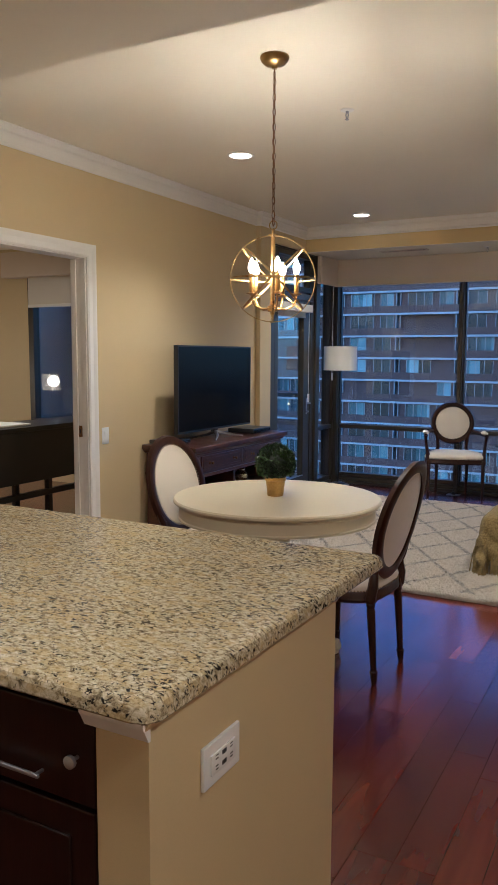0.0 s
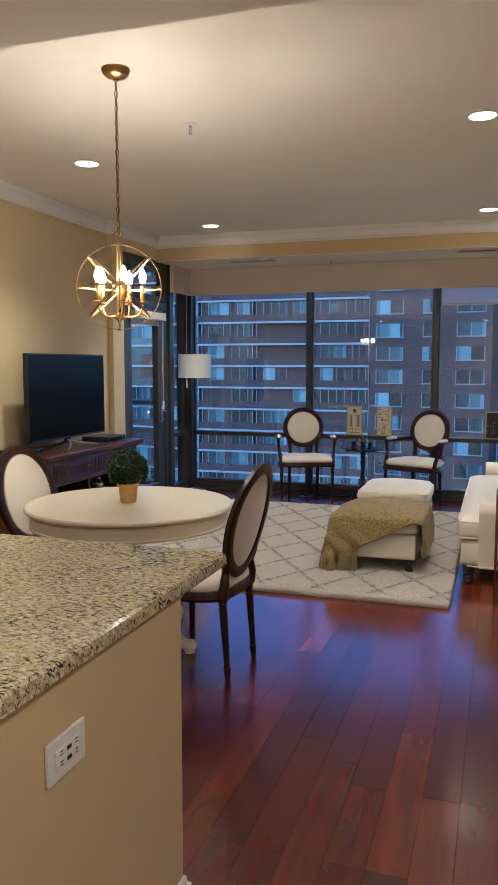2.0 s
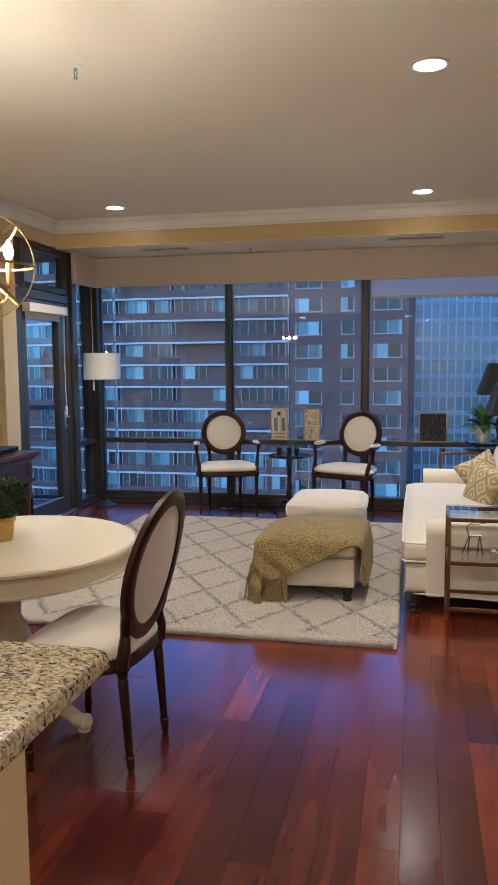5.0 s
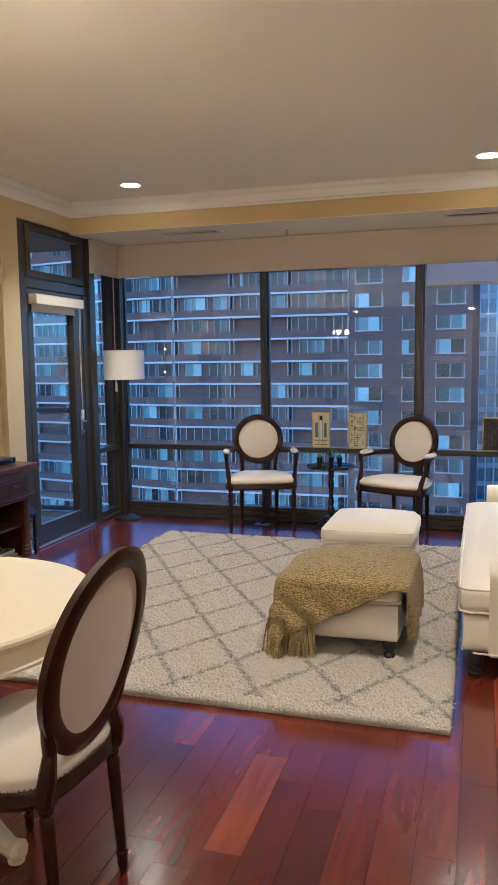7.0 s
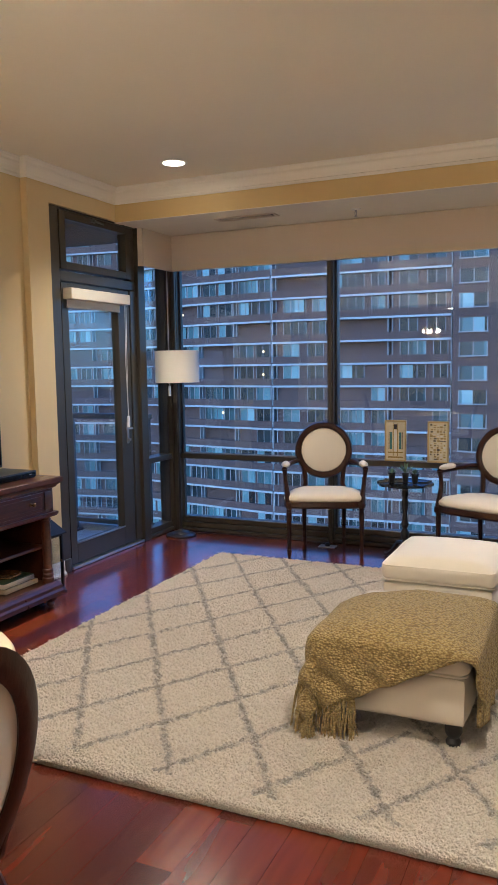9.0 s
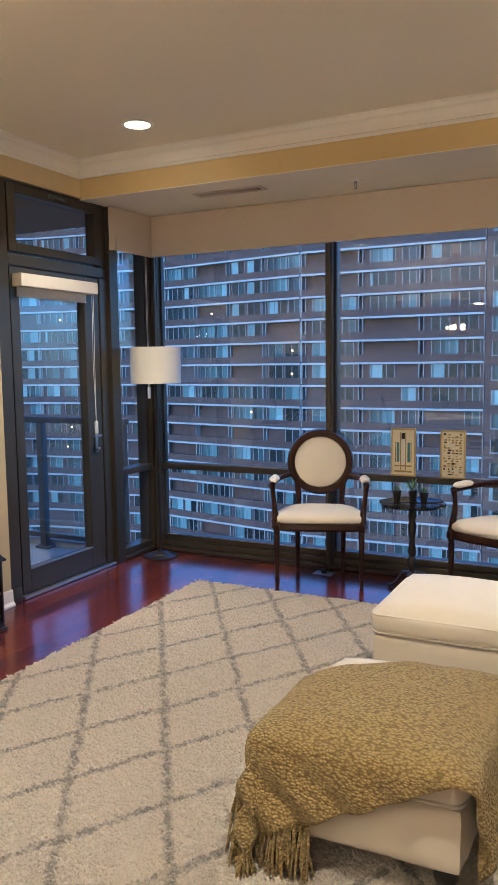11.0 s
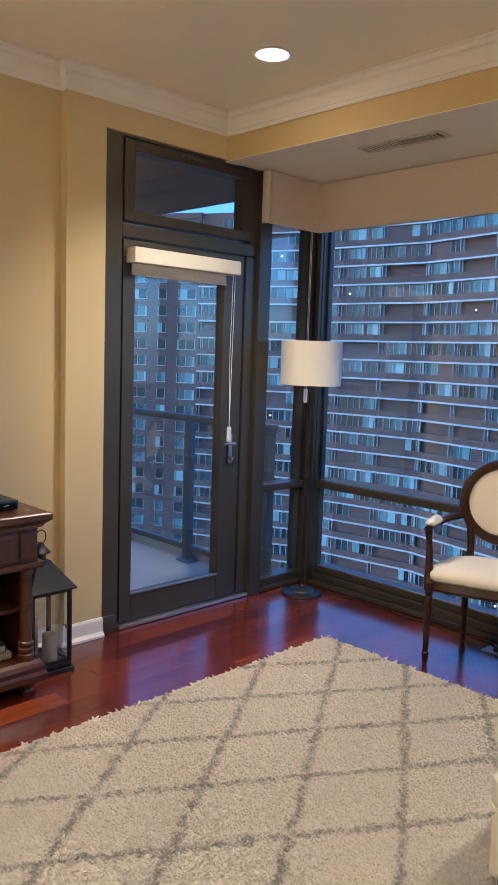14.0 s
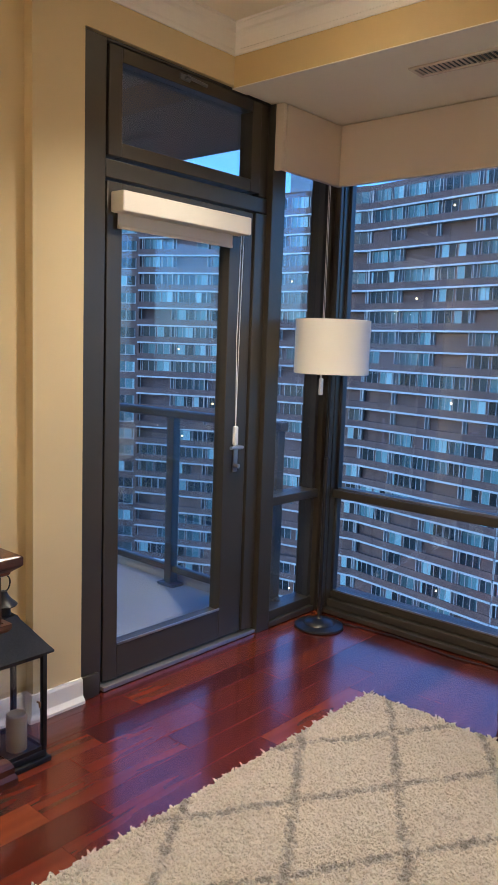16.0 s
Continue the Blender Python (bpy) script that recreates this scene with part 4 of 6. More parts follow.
part("hem_bar", box((0.46, 5.957, 2.125), (1.76, 5.971, 2.15), 0.004), M_BLIND, bl)
bl = thing("corner_blind_cord", "looped white blind cord beside the corner post", "blind cord")
bm = bmesh.new()
for yy in (5.873, 5.885):
    add_tube(bm, [(XD + 0.03, yy, 2.33), (XD + 0.03, yy, 1.30)], 0.0018, 6)
part("cord", bm, M_WHITEPL, bl)
part("tensioner", box((XD + 0.022, 5.868, 1.22), (XD + 0.04, 5.892, 1.31), 0.005), M_WHITEPL, bl)

# ---- wall switch ----
sw = thing("light_switch", "white rocker light switch on the tan wall", "light switch")
part("plate", box((XW, 1.775, 0.865), (XW + 0.006, 1.85, 0.985), 0.003), M_WHITEPL, sw)
part("rocker", box((XW + 0.006, 1.795, 0.892), (XW + 0.010, 1.83, 0.958), 0.002), M_WHITEPL, sw)

# ---- rug ----
def rug_mat():
    m, nt, p, vec = base_mat("shag_wool", 0.95)
    sep = nt.nodes.new("ShaderNodeSeparateXYZ")
    wob = nt.nodes.new("ShaderNodeTexNoise")
    wob.inputs["Scale"].default_value, wob.inputs["Detail"].default_value = 9, 3
    nt.links.new(vec, wob.inputs["Vector"])
    add = nt.nodes.new("ShaderNodeVectorMath")
    add.operation = "MULTIPLY_ADD"
    add.inputs[1].default_value = (0.045, 0.045, 0)
    nt.links.new(wob.outputs["Color"], add.inputs[0])
    nt.links.new(vec, add.inputs[2])
    nt.links.new(add.outputs[0], sep.inputs[0])
    u = maths(nt, "DIVIDE", maths(nt, "SUBTRACT", sep.outputs[0], -0.619 + 0.022), 0.3965)
    slant = maths(nt, "MULTIPLY_ADD", sep.outputs[0], -0.05, sep.outputs[1])
    v = maths(nt, "DIVIDE", maths(nt, "SUBTRACT", slant, 3.826 + 0.022), 0.614)
    lines = []
    for op in ("ADD", "SUBTRACT"):
        f = maths(nt, "FRACT", maths(nt, "ADD", maths(nt, op, u, v), 100.5))
        lines.append(maths(nt, "ABSOLUTE", maths(nt, "SUBTRACT", f, 0.5)))
    dist = maths(nt, "MINIMUM", lines[0], lines[1])
    tuft = noise_tex(nt, vec, 120, 4, 0.75)
    clump = noise_tex(nt, vec, 45, 3, 0.6)
    edge = maths(nt, "ADD", dist, maths(nt, "MULTIPLY", maths(nt, "SUBTRACT", clump, 0.5), 0.17))
    fac = ramp(nt, edge, [(0.015, (1, 1, 1)), (0.070, (0, 0, 0))])
    gaps = ramp(nt, noise_tex(nt, vec, 24, 4, 0.7), [(0.40, (0.25, 0.25, 0.25)), (0.52, (1, 1, 1))])
    fac = maths(nt, "MULTIPLY", maths(nt, "MULTIPLY", fac, gaps), maths(nt, "GREATER_THAN", sep.outputs[1], 2.25))
    pale = ramp(nt, tuft, [(0.28, (0.50, 0.42, 0.31)), (0.43, (0.74, 0.635, 0.505)), (0.6, (0.845, 0.74, 0.605))])
    grey = ramp(nt, tuft, [(0.3, (0.15, 0.12, 0.09)), (0.65, (0.44, 0.38, 0.31))])
    nt.links.new(mixc(nt, fac, pale, grey), p.inputs["Base Color"])
    h = maths(nt, "ADD", maths(nt, "MULTIPLY", tuft, 0.6), maths(nt, "MULTIPLY", clump, 0.6))
    bump(nt, p, maths(nt, "SUBTRACT", h, maths(nt, "MULTIPLY", fac, 0.15)), 0.022)
    p.inputs["Sheen Weight"].default_value = 0.3
    return m


M_RUG = rug_mat()
RX0, RX1, RY0, RY1 = -1.665, 0.825, 2.145, 5.215
rug = thing("rug", "cream shag rug with grey diamond trellis lines", "rug")
nx, ny = 210, 258
verts, faces = [], []
for j in range(ny + 1):
    for i in range(nx + 1):
        x, y = RX0 + (RX1 - RX0) * i / nx, RY0 + (RY1 - RY0) * j / ny
        e = min(i, nx - i, j, ny - j)
        zz = 0.0 if e == 0 else 0.020 + 0.012 * min(e, 3) / 3 * (0.5 + noise.noise(Vector((x * 60, y * 60, 0)))) + 0.004 * noise.noise(Vector((x * 14, y * 14, 3)))
        w = 0.003
        verts.append((x + w * noise.noise(Vector((x * 50, y * 50, 7))), y + w * noise.noise(Vector((x * 50, y * 50, 11))), max(zz, 0.001)))
for j in range(ny):
    for i in range(nx):
        a = j * (nx + 1) + i
        faces.append((a, a + 1, a + nx + 2, a + nx + 1))
me = bpy.data.meshes.new("rug_body")
me.from_pydata(verts, [], faces)
for p in me.polygons:
    p.use_smooth = True
me.materials.append(M_RUG)
pile = new("rug_body", me)
pile.parent = rug
# loose tufts that break the outline and the surface
rng = random.Random(11)
verts, faces = [], []


def add_tuft(x, y, z_, h, lean):
    """One curl of yarn: a stub that thickens, leans over and ends blunt."""
    a = rng.random() * 6.283
    c_ = len(verts)
    r = 0.0045 + 0.003 * rng.random()
    for f, w, up_ in ((0.0, 1.0, 0.0), (0.45, 1.15, 0.75), (1.0, 0.55, 1.0)):
        for k in range(3):
            t = a + k * 2.094
            verts.append((x + r * w * math.cos(t) + lean[0] * f, y + r * w * math.sin(t) + lean[1] * f, z_ + h * up_))
    for b_ in (0, 3):
        for k in range(3):
            faces.append((c_ + b_ + k, c_ + b_ + (k + 1) % 3, c_ + b_ + 3 + (k + 1) % 3, c_ + b_ + 3 + k))
    faces.append((c_ + 6, c_ + 7, c_ + 8))


for _ in range(80000):
    x, y = rng.uniform(RX0, RX1), rng.uniform(RY0, RY1)
    add_tuft(x, y, 0.018, 0.010 + 0.010 * rng.random(), (rng.gauss(0, 0.010), rng.gauss(0, 0.010)))
for _ in range(17000):
    s = rng.random() * 2 * (RX1 - RX0 + RY1 - RY0)
    w, h = RX1 - RX0, RY1 - RY0
    if s < w:
        x, y, o = RX0 + s, RY0, (0, -1)
    elif s < 2 * w:
        x, y, o = RX0 + s - w, RY1, (0, 1)
    elif s < 2 * w + h:
        x, y, o = RX0, RY0 + s - 2 * w, (-1, 0)
    else:
        x, y, o = RX1, RY0 + s - 2 * w - h, (1, 0)
    k = 0.001 + 0.005 * rng.random()
    inn = 0.006 * rng.random()
    add_tuft(x - o[0] * inn, y - o[1] * inn, 0.001 + 0.020 * rng.random(), 0.003 + 0.006 * rng.random(), (o[0] * k + rng.gauss(0, 0.003), o[1] * k + rng.gauss(0, 0.003)))
me = bpy.data.meshes.new("wool_surface")
me.from_pydata(verts, [], faces)
for p in me.polygons:
    p.use_smooth = True
me.materials.append(M_RUG)
tf = new("wool_surface", me)
tf.parent = rug
tagged(tf, kind="stuff")

# ---- ottomans ----
RUGTOP = 0.022
FOOT = [(0.018, 0.0), (0.028, 0.006), (0.03, 0.02), (0.02, 0.035), (0.027, 0.045), (0.034, 0.06), (0.034, 0.085), (0.026, 0.10)]


def ottoman(at, w, l, label):
    t = thing("ottoman", label, "ottoman", "matching ottomans", at)
    part("base", cushion((0, 0, 0.095), (w, l, 0.285), r=0.02, dome=0.0, n=6), M_SOFA, t)
    part("cushion", cushion((-0.012, -0.012, 0.283), (w + 0.012, l + 0.012, 0.395), r=0.045, dome=0.05, n=11), M_SOFA, t)
    bm = bmesh.new()
    add_tube(bm, round_rect((-0.006, -0.006), (w + 0.006, l + 0.006), 0.374, 0.04), 0.005, 6, True)
    add_tube(bm, round_rect((-0.006, -0.006), (w + 0.006, l + 0.006), 0.296, 0.04), 0.005, 6, True)
    part("welt", bm, M_SOFA, t)
    for x in (0.05, w - 0.05):
        for y in (0.05, l - 0.05):
            bm = bmesh.new()
            add_lathe(bm, FOOT, (x, y, 0), 16)
            part("foot", bm, M_BLACK, t, "turned black wooden foot")
    return t


ottoman((0.0, 2.79, RUGTOP), 0.56, 0.63, "ivory upholstered ottoman with turned feet under a throw")
ottoman((-0.06, 3.98, RUGTOP), 0.58, 0.62, "ivory upholstered ottoman with plump cushion on turned feet")

# ---- knitted throw ----
def throw_mat():
    m, nt, p, vec = base_mat("mustard_boucle", 0.95)
    v = nt.nodes.new("ShaderNodeTexVoronoi")
    v.inputs["Scale"].default_value = 118
    mp = nt.nodes.new("ShaderNodeMapping")
    mp.inputs["Scale"].default_value = (0.8, 1.15, 1.1)
    nt.links.new(vec, mp.inputs["Vector"])
    nt.links.new(mp.outputs[0], v.inputs["Vector"])
    n = noise_tex(nt, vec, 260, 4, 0.7)
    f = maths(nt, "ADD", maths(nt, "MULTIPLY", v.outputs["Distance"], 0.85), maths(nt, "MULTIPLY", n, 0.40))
    # colour darkens into the gaps between loops, shade painted with the relief
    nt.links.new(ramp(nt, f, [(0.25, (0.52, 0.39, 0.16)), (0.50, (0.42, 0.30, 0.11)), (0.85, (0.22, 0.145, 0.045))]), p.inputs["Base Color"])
    bump(nt, p, maths(nt, "SUBTRACT", 1.0, f), 0.013)
    p.inputs["Sheen Weight"].default_value = 0.12
    return m


M_THROW = throw_mat()
TX0, TX1, TY0, TY1, TZ = -0.014, 0.574, 2.776, 3.43, RUGTOP + 0.408


def drape(s, t):
    """Cloth laid over the ottoman: s and t run over the cloth, flat on top, hanging past the edges."""
    ex = min(s - TX0, 0) + max(s - TX1, 0)
    ey = min(t - TY0, 0) + max(t - TY1, 0)
    x, y = max(TX0, min(TX1, s)), max(TY0, min(TY1, t))
    over = math.hypot(ex, ey)
    u, v = (x - TX0) / (TX1 - TX0) * 2 - 1, (y - TY0) / (TY1 - TY0) * 2 - 1
    zz = TZ + 0.047 * max(0, (1 - u * u) * (1 - v * v)) ** 0.6 - 0.012 * (u ** 6 + v ** 6) * 0.5
    if over > 0:
        nx_, ny_ = ex / over, ey / over
        r = 0.03
        if over < r * 1.57:
            a = over / r
            out, down = r * math.sin(a), r * (1 - math.cos(a))
        else:
            out, down = r, r + over - r * 1.57
        flare = 0.16 if s < TX0 else 0.06
        out += flare * max(0, down - 0.02) + 0.014 * math.sin(t * 40 + s * 31) * min(1, down * 6)
        x, y, zz = x + nx_ * out, y + ny_ * out, zz - down
    zz += 0.007 * noise.noise(Vector((s * 9, t * 9, 2)))
    return Vector((x, y, max(zz, RUGTOP + 0.012)))


def front(s):
    """The cloth's slanting front hem."""
    k = (s - (TX0 - 0.05)) / (TX1 - TX0 + 0.02)
    return TY0 - 0.33 + 0.29 * max(0, min(1, k)) ** 1.1


def back(s):
    return 3.16 + 0.27 * max(0, min(1, (s - TX0) / 0.5))


th = thing("throw_blanket", "mustard knitted throw with tassels draped over the ottoman", "blanket")
S0, S1, NS, NT = TX0 - 0.19, TX1 + 0.29, 88, 76
grid = []
for j in range(NT + 1):
    for i in range(NS + 1):
        s = S0 + (S1 - S0) * i / NS
        t = front(s) + (back(s) - front(s)) * j / NT
        grid.append(drape(s, t))
bm = bmesh.new()
vs = [bm.verts.new(p) for p in grid]
for j in range(NT):
    for i in range(NS):
        a = j * (NS + 1) + i
        bm.faces.new((vs[a], vs[a + 1], vs[a + NS + 2], vs[a + NS + 1]))
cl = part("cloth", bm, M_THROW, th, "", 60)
sol = cl.modifiers.new("thickness", "SOLIDIFY")
sol.thickness, sol.offset = 0.012, 1.0
bm = bmesh.new()
rng = random.Random(3)
hem = [(S0, front(S0) + (back(S0) - front(S0)) * k / 44) for k in range(45)] + [(S0 + 0.34 * k / 30, None) for k in range(31)]
for s, t in hem:
    for _ in range(3):
        s_, t_ = s, front(s) if t is None else t
        p0 = drape(s_ + rng.uniform(-0.004, 0.004), t_ + rng.uniform(-0.006, 0.006))
        l = 0.15 + 0.06 * rng.random()
        end = max(p0.z - l, RUGTOP + 0.008)
        dx, dy = rng.gauss(-0.012 if t is not None else 0, 0.012), rng.gauss(-0.008 if t is None else 0, 0.012)
        pts = [p0 + Vector((0, 0, 0.01)), p0 + Vector((dx * 0.6 + rng.gauss(0, 0.003), dy * 0.6, -0.3 * (p0.z - end))), p0 + Vector((dx + rng.gauss(0, 0.004), dy + rng.gauss(0, 0.004), -0.7 * (p0.z - end))), Vector((p0.x + dx * 1.2, p0.y + dy * 1.2, end))]
        add_tube(bm, pts, [0.0045, 0.0042, 0.004, 0.003], 5)
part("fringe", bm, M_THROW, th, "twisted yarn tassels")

# ---- sofa ----
so = thing("sofa", "ivory roll-arm sofa with one long seat cushion", "sofa")
SX, SY0, SY1 = 0.86, 2.72, 4.98
part("base", cushion((SX + 0.0, SY0 + 0.03, 0.125), (1.80, SY1 - 0.03, 0.31), r=0.02, dome=0, n=6), M_SOFA, so)
part("seat_cushion", cushion((SX - 0.02, SY0 + 0.02, 0.305), (1.52, SY1 - 0.02, 0.455), r=0.05, dome=0.045, n=13), M_SOFA, so)
bm = bmesh.new()
add_tube(bm, round_rect((SX - 0.016, SY0 + 0.024), (1.50, SY1 - 0.024), 0.432, 0.05), 0.006, 6, True)
add_tube(bm, round_rect((SX - 0.016, SY0 + 0.024), (1.50, SY1 - 0.024), 0.322, 0.05), 0.006, 6, True)
add_tube(bm, [(SX + 0.0, SY0 + 0.05, 0.128), (SX + 0.0, SY1 - 0.05, 0.128)], 0.005, 6)
add_tube(bm, [(SX + 0.05, SY0 + 0.0, 0.135), (1.2, SY0 - 0.0, 0.125), (1.5, SY0, 0.11), (1.78, SY0, 0.105)], 0.005, 6)
part("welt", bm, M_SOFA, so)
for yo, sgn in ((SY0, 1), (SY1, -1)):
    poly = [(yo, 0.12), (yo + sgn * 0.13, 0.12), (yo + sgn * 0.135, 0.46)]
    for i in range(9):
        a = radians(-10 + 200 * i / 8)
        poly.append((yo + sgn * (0.062 + 0.078 * math.cos(a)), 0.505 + 0.078 * math.sin(a)))
    poly.append((yo - sgn * 0.002, 0.44))
    rings = []
    for x, k in ((1.005, 0.80), (0.985, 0.90), (0.98, 0.97), (0.995, 1.0), (1.35, 1.0), (1.60, 1.03), (1.82, 1.05)):
        cy, cz = yo + sgn * 0.066, 0.42
        rings.append([(x, cy + (y - cy) * k, max(cz + (z_ - cz) * k, 0.12)) for y, z_ in poly])
    bm = bmesh.new()
    add_rings(bm, rings)
    part("arm", bm, M_SOFA, so, "low rolled arm", 50)
bm = bmesh.new()
add_cushion(bm, (1.50, SY0 + 0.10, 0.40), (1.84, SY1 - 0.10, 0.865), r=0.11, dome=0.035, n=11)
for v in bm.verts:
    v.co.x += 0.14 * max(0, v.co.z - 0.4)
part("backrest", bm, M_SOFA, so, "tall tight curved back")
for x in (SX + 0.06, 1.74):
    for y in (SY0 + 0.07, (SY0 + SY1) / 2, SY1 - 0.07):
        bm = bmesh.new()
        add_lathe(bm, [(0.022, 0), (0.032, 0.006), (0.034, 0.02), (0.024, 0.032), (0.036, 0.04), (0.036, 0.05), (0.028, 0.06), (0.042, 0.075), (0.044, 0.13)], (x, y, 0), 18)
        part("leg", bm, M_BLACK, so, "turned black wooden leg")


def ikat_mat():
    m, nt, p, vec = base_mat("ikat_weave", 0.9)
    sep = nt.nodes.new("ShaderNodeSeparateXYZ")
    nt.links.new(vec, sep.inputs[0])
    n = noise_tex(nt, vec, 60, 3)
    u = maths(nt, "MULTIPLY", sep.outputs[0], 7.5)
    v = maths(nt, "MULTIPLY", sep.outputs[1], 6.0)
    fa = maths(nt, "ABSOLUTE", maths(nt, "SUBTRACT", maths(nt, "FRACT", maths(nt, "ADD", maths(nt, "ADD", u, v), 50.0)), 0.5))
    fb = maths(nt, "ABSOLUTE", maths(nt, "SUBTRACT", maths(nt, "FRACT", maths(nt, "ADD", maths(nt, "SUBTRACT", u, v), 50.0)), 0.5))
    d_ = maths(nt, "ADD", maths(nt, "MAXIMUM", fa, fb), maths(nt, "MULTIPLY", maths(nt, "SUBTRACT", n, 0.5), 0.05))
    gold, pale, sand = (0.42, 0.30, 0.10), (0.66, 0.58, 0.42), (0.52, 0.42, 0.22)
    r = ramp(nt, d_, [(0.10, pale), (0.13, gold), (0.22, gold), (0.25, pale), (0.34, pale), (0.38, sand), (0.5, gold)])
    nt.links.new(r, p.inputs["Base Color"])
    bump(nt, p, noise_tex(nt, vec, 700, 2), 0.0008)
    return m


M_IKAT = ikat_mat()


def pillow(at, rx, ry, rz, size):
    bm = bmesh.new()
    n = 14
    for sgn in (-1, 1):
        rows = []
        for j in range(n + 1):
            row = []
            for i in range(n + 1):
                u, v = i / n * 2 - 1, j / n * 2 - 1
                h = (max(0, (1 - u * u) * (1 - v * v))) ** 0.42
                pin = 1 - 0.10 * (1 - abs(u)) * abs(v) ** 3 - 0.10 * (1 - abs(v)) * abs(u) ** 3
                row.append(bm.verts.new((u * size / 2 * pin, v * size / 2 * pin, sgn * 0.075 * h)))
            rows.append(row)
        for a, b in zip(rows, rows[1:]):
            for i in range(n):
                bm.faces.new((a[i], a[i + 1], b[i + 1], b[i]))
    bmesh.ops.remove_doubles(bm, verts=bm.verts, dist=0.0005)
    t = tagged(part("throw_pillow", bm, M_IKAT, None, "", 60), "gold and cream diamond-patterned pillow on the sofa", "pillow", "sofa pillows")
    t.matrix_basis = pose(*at, rx, ry, rz)
    return t


pillow((1.43, 4.42, 0.60), 64, -24, 24, 0.34)
pillow((1.40, 3.95, 0.59), 70, 12, -64, 0.34)

# ---- glass and brass side tables ----
M_TGLASS = pane_glass("table_glass", (0.95, 0.98, 0.97), 0.02, 1.5)


def side_table(at, w, l, h, label):
    t = thing("side_table", label, "side table", "brass side tables", at)
    r = 0.008
    for x in (0, w):
        for y in (0, l):
            bm = box((x - r, y - r, 0.012), (x + r, y + r, h), 0.002)
            add_lathe(bm, [(0.006, 0), (0.008, 0.004), (0.008, 0.012)], (x, y, 0), 12)
            part("leg", bm, M_BRONZE, t)
    for z_ in (h - 0.02, h * 0.62 + 0.0, 0.165):
        for lo, hi in (((r, -r, z_), (w - r, r, z_ + 0.02)), ((r, l - r, z_), (w - r, l + r, z_ + 0.02)), ((-r, r, z_), (r, l - r, z_ + 0.02)), ((w - r, r, z_), (w + r, l - r, z_ + 0.02))):
            part("rail", box(lo, hi, 0.002), M_BRONZE, t)
    for z_ in (h - 0.002, h * 0.62 + 0.019):
        part("glass_shelf", box((-r if z_ > h - 0.01 else r, -r if z_ > h - 0.01 else r, z_ + 0.002), (w + (r if z_ > h - 0.01 else -r), l + (r if z_ > h - 0.01 else -r), z_ + 0.010), 0.001), M_TGLASS, t, "clear glass shelf")
    return t


side_table((1.095, 2.335, 0), 0.62, 0.34, 0.675, "brass side table with glass top and shelf beside the sofa")
side_table((1.14, 5.10, 0), 0.66, 0.34, 0.70, "brass side table with glass top behind the sofa")
SH = 0.675 * 0.62 + 0.030
fg = thing("horse_figurine", "thin dark metal abstract horse figurine on glass shelf", "figurine", at=(1.22, 2.47, SH))
bm = bmesh.new()
for pts in ([(-0.02, 0, 0), (-0.012, 0, 0.10)], [(-0.05, 0, 0), (-0.015, 0, 0.10)], [(0.03, 0, 0), (0.04, 0, 0.105)], [(0.06, 0, 0), (0.042, 0, 0.105)], [(-0.02, 0, 0.10), (0.045, 0, 0.105)], [(-0.015, 0, 0.10), (-0.03, 0, 0.15), (-0.01, 0, 0.17)], [(-0.012, 0, 0.168), (0.03, 0, 0.185), (0.07, 0, 0.172)], [(-0.005, 0, 0.165), (0.04, 0, 0.17), (0.065, 0, 0.19)]):
    add_tube(bm, pts, 0.0035, 6)
part("body", bm, M_BRONZE, fg)
bm = bmesh.new()
rng = random.Random(8)
for _ in range(14):
    bmesh.ops.create_icosphere(bm, subdivisions=1, radius=rng.uniform(0.008, 0.018), matrix=Matrix.Translation((1.36 + rng.gauss(0, 0.03), 2.46 + rng.gauss(0, 0.015), SH + 0.016 + rng.random() * 0.012)))
tagged(part("mineral_cluster", bm, M_NAIL, None), "shiny silver mineral cluster on the glass shelf", "ornament")
bm = bmesh.new()
bmesh.ops.create_icosphere(bm, subdivisions=3, radius=0.045, matrix=Matrix.Translation((1.545, 2.48, SH + 0.045)))
tagged(part("mosaic_ball", bm, surface("amber_mosaic", (0.10, 0.04, 0.01), (0.55, 0.33, 0.10), 0.2, 0.7, 40, 90, 0.002, 0.5), None), "amber mosaic glass ball on the glass shelf", "ornament")

# ---- black end table with plant and lamps ----
M_BLKGLASS = surface("black_glass", (0.012, 0.013, 0.015), (0.018, 0.019, 0.022), 0.06, 0, 2, 50, 0)
et = thing("end_table", "black metal end table with dark glass top", "side table", at=(1.62, 5.66, 0))
bm = bmesh.new()
add_lathe(bm, [(0.0, 0.735), (0.25, 0.735), (0.255, 0.742), (0.25, 0.75), (0.0, 0.75)], seg=48)
part("tabletop", bm, M_BLKGLASS, et)
for k in range(3):
    a = radians(120 * k + 30)
    u = Vector((math.cos(a), math.sin(a), 0))
    bm = bmesh.new()
    add_tube(bm, [u * 0.20 + Vector((0, 0, 0.735)), u * 0.13 + Vector((0, 0, 0.66)), u * 0.16 + Vector((0, 0, 0.58)), u * 0.06 + Vector((0, 0, 0.45)), u * 0.07 + Vector((0, 0, 0.25)), u * 0.20 + Vector((0, 0, 0.02)), u * 0.23 + Vector((0, 0, 0.01))], 0.01, 8)
    part("leg", bm, M_BLACK, et)
pp = thing("potted_plant", "green leafy plant in a ribbed white pot", "potted plant", at=(1.52, 5.56, 0.75))
bm = bmesh.new()
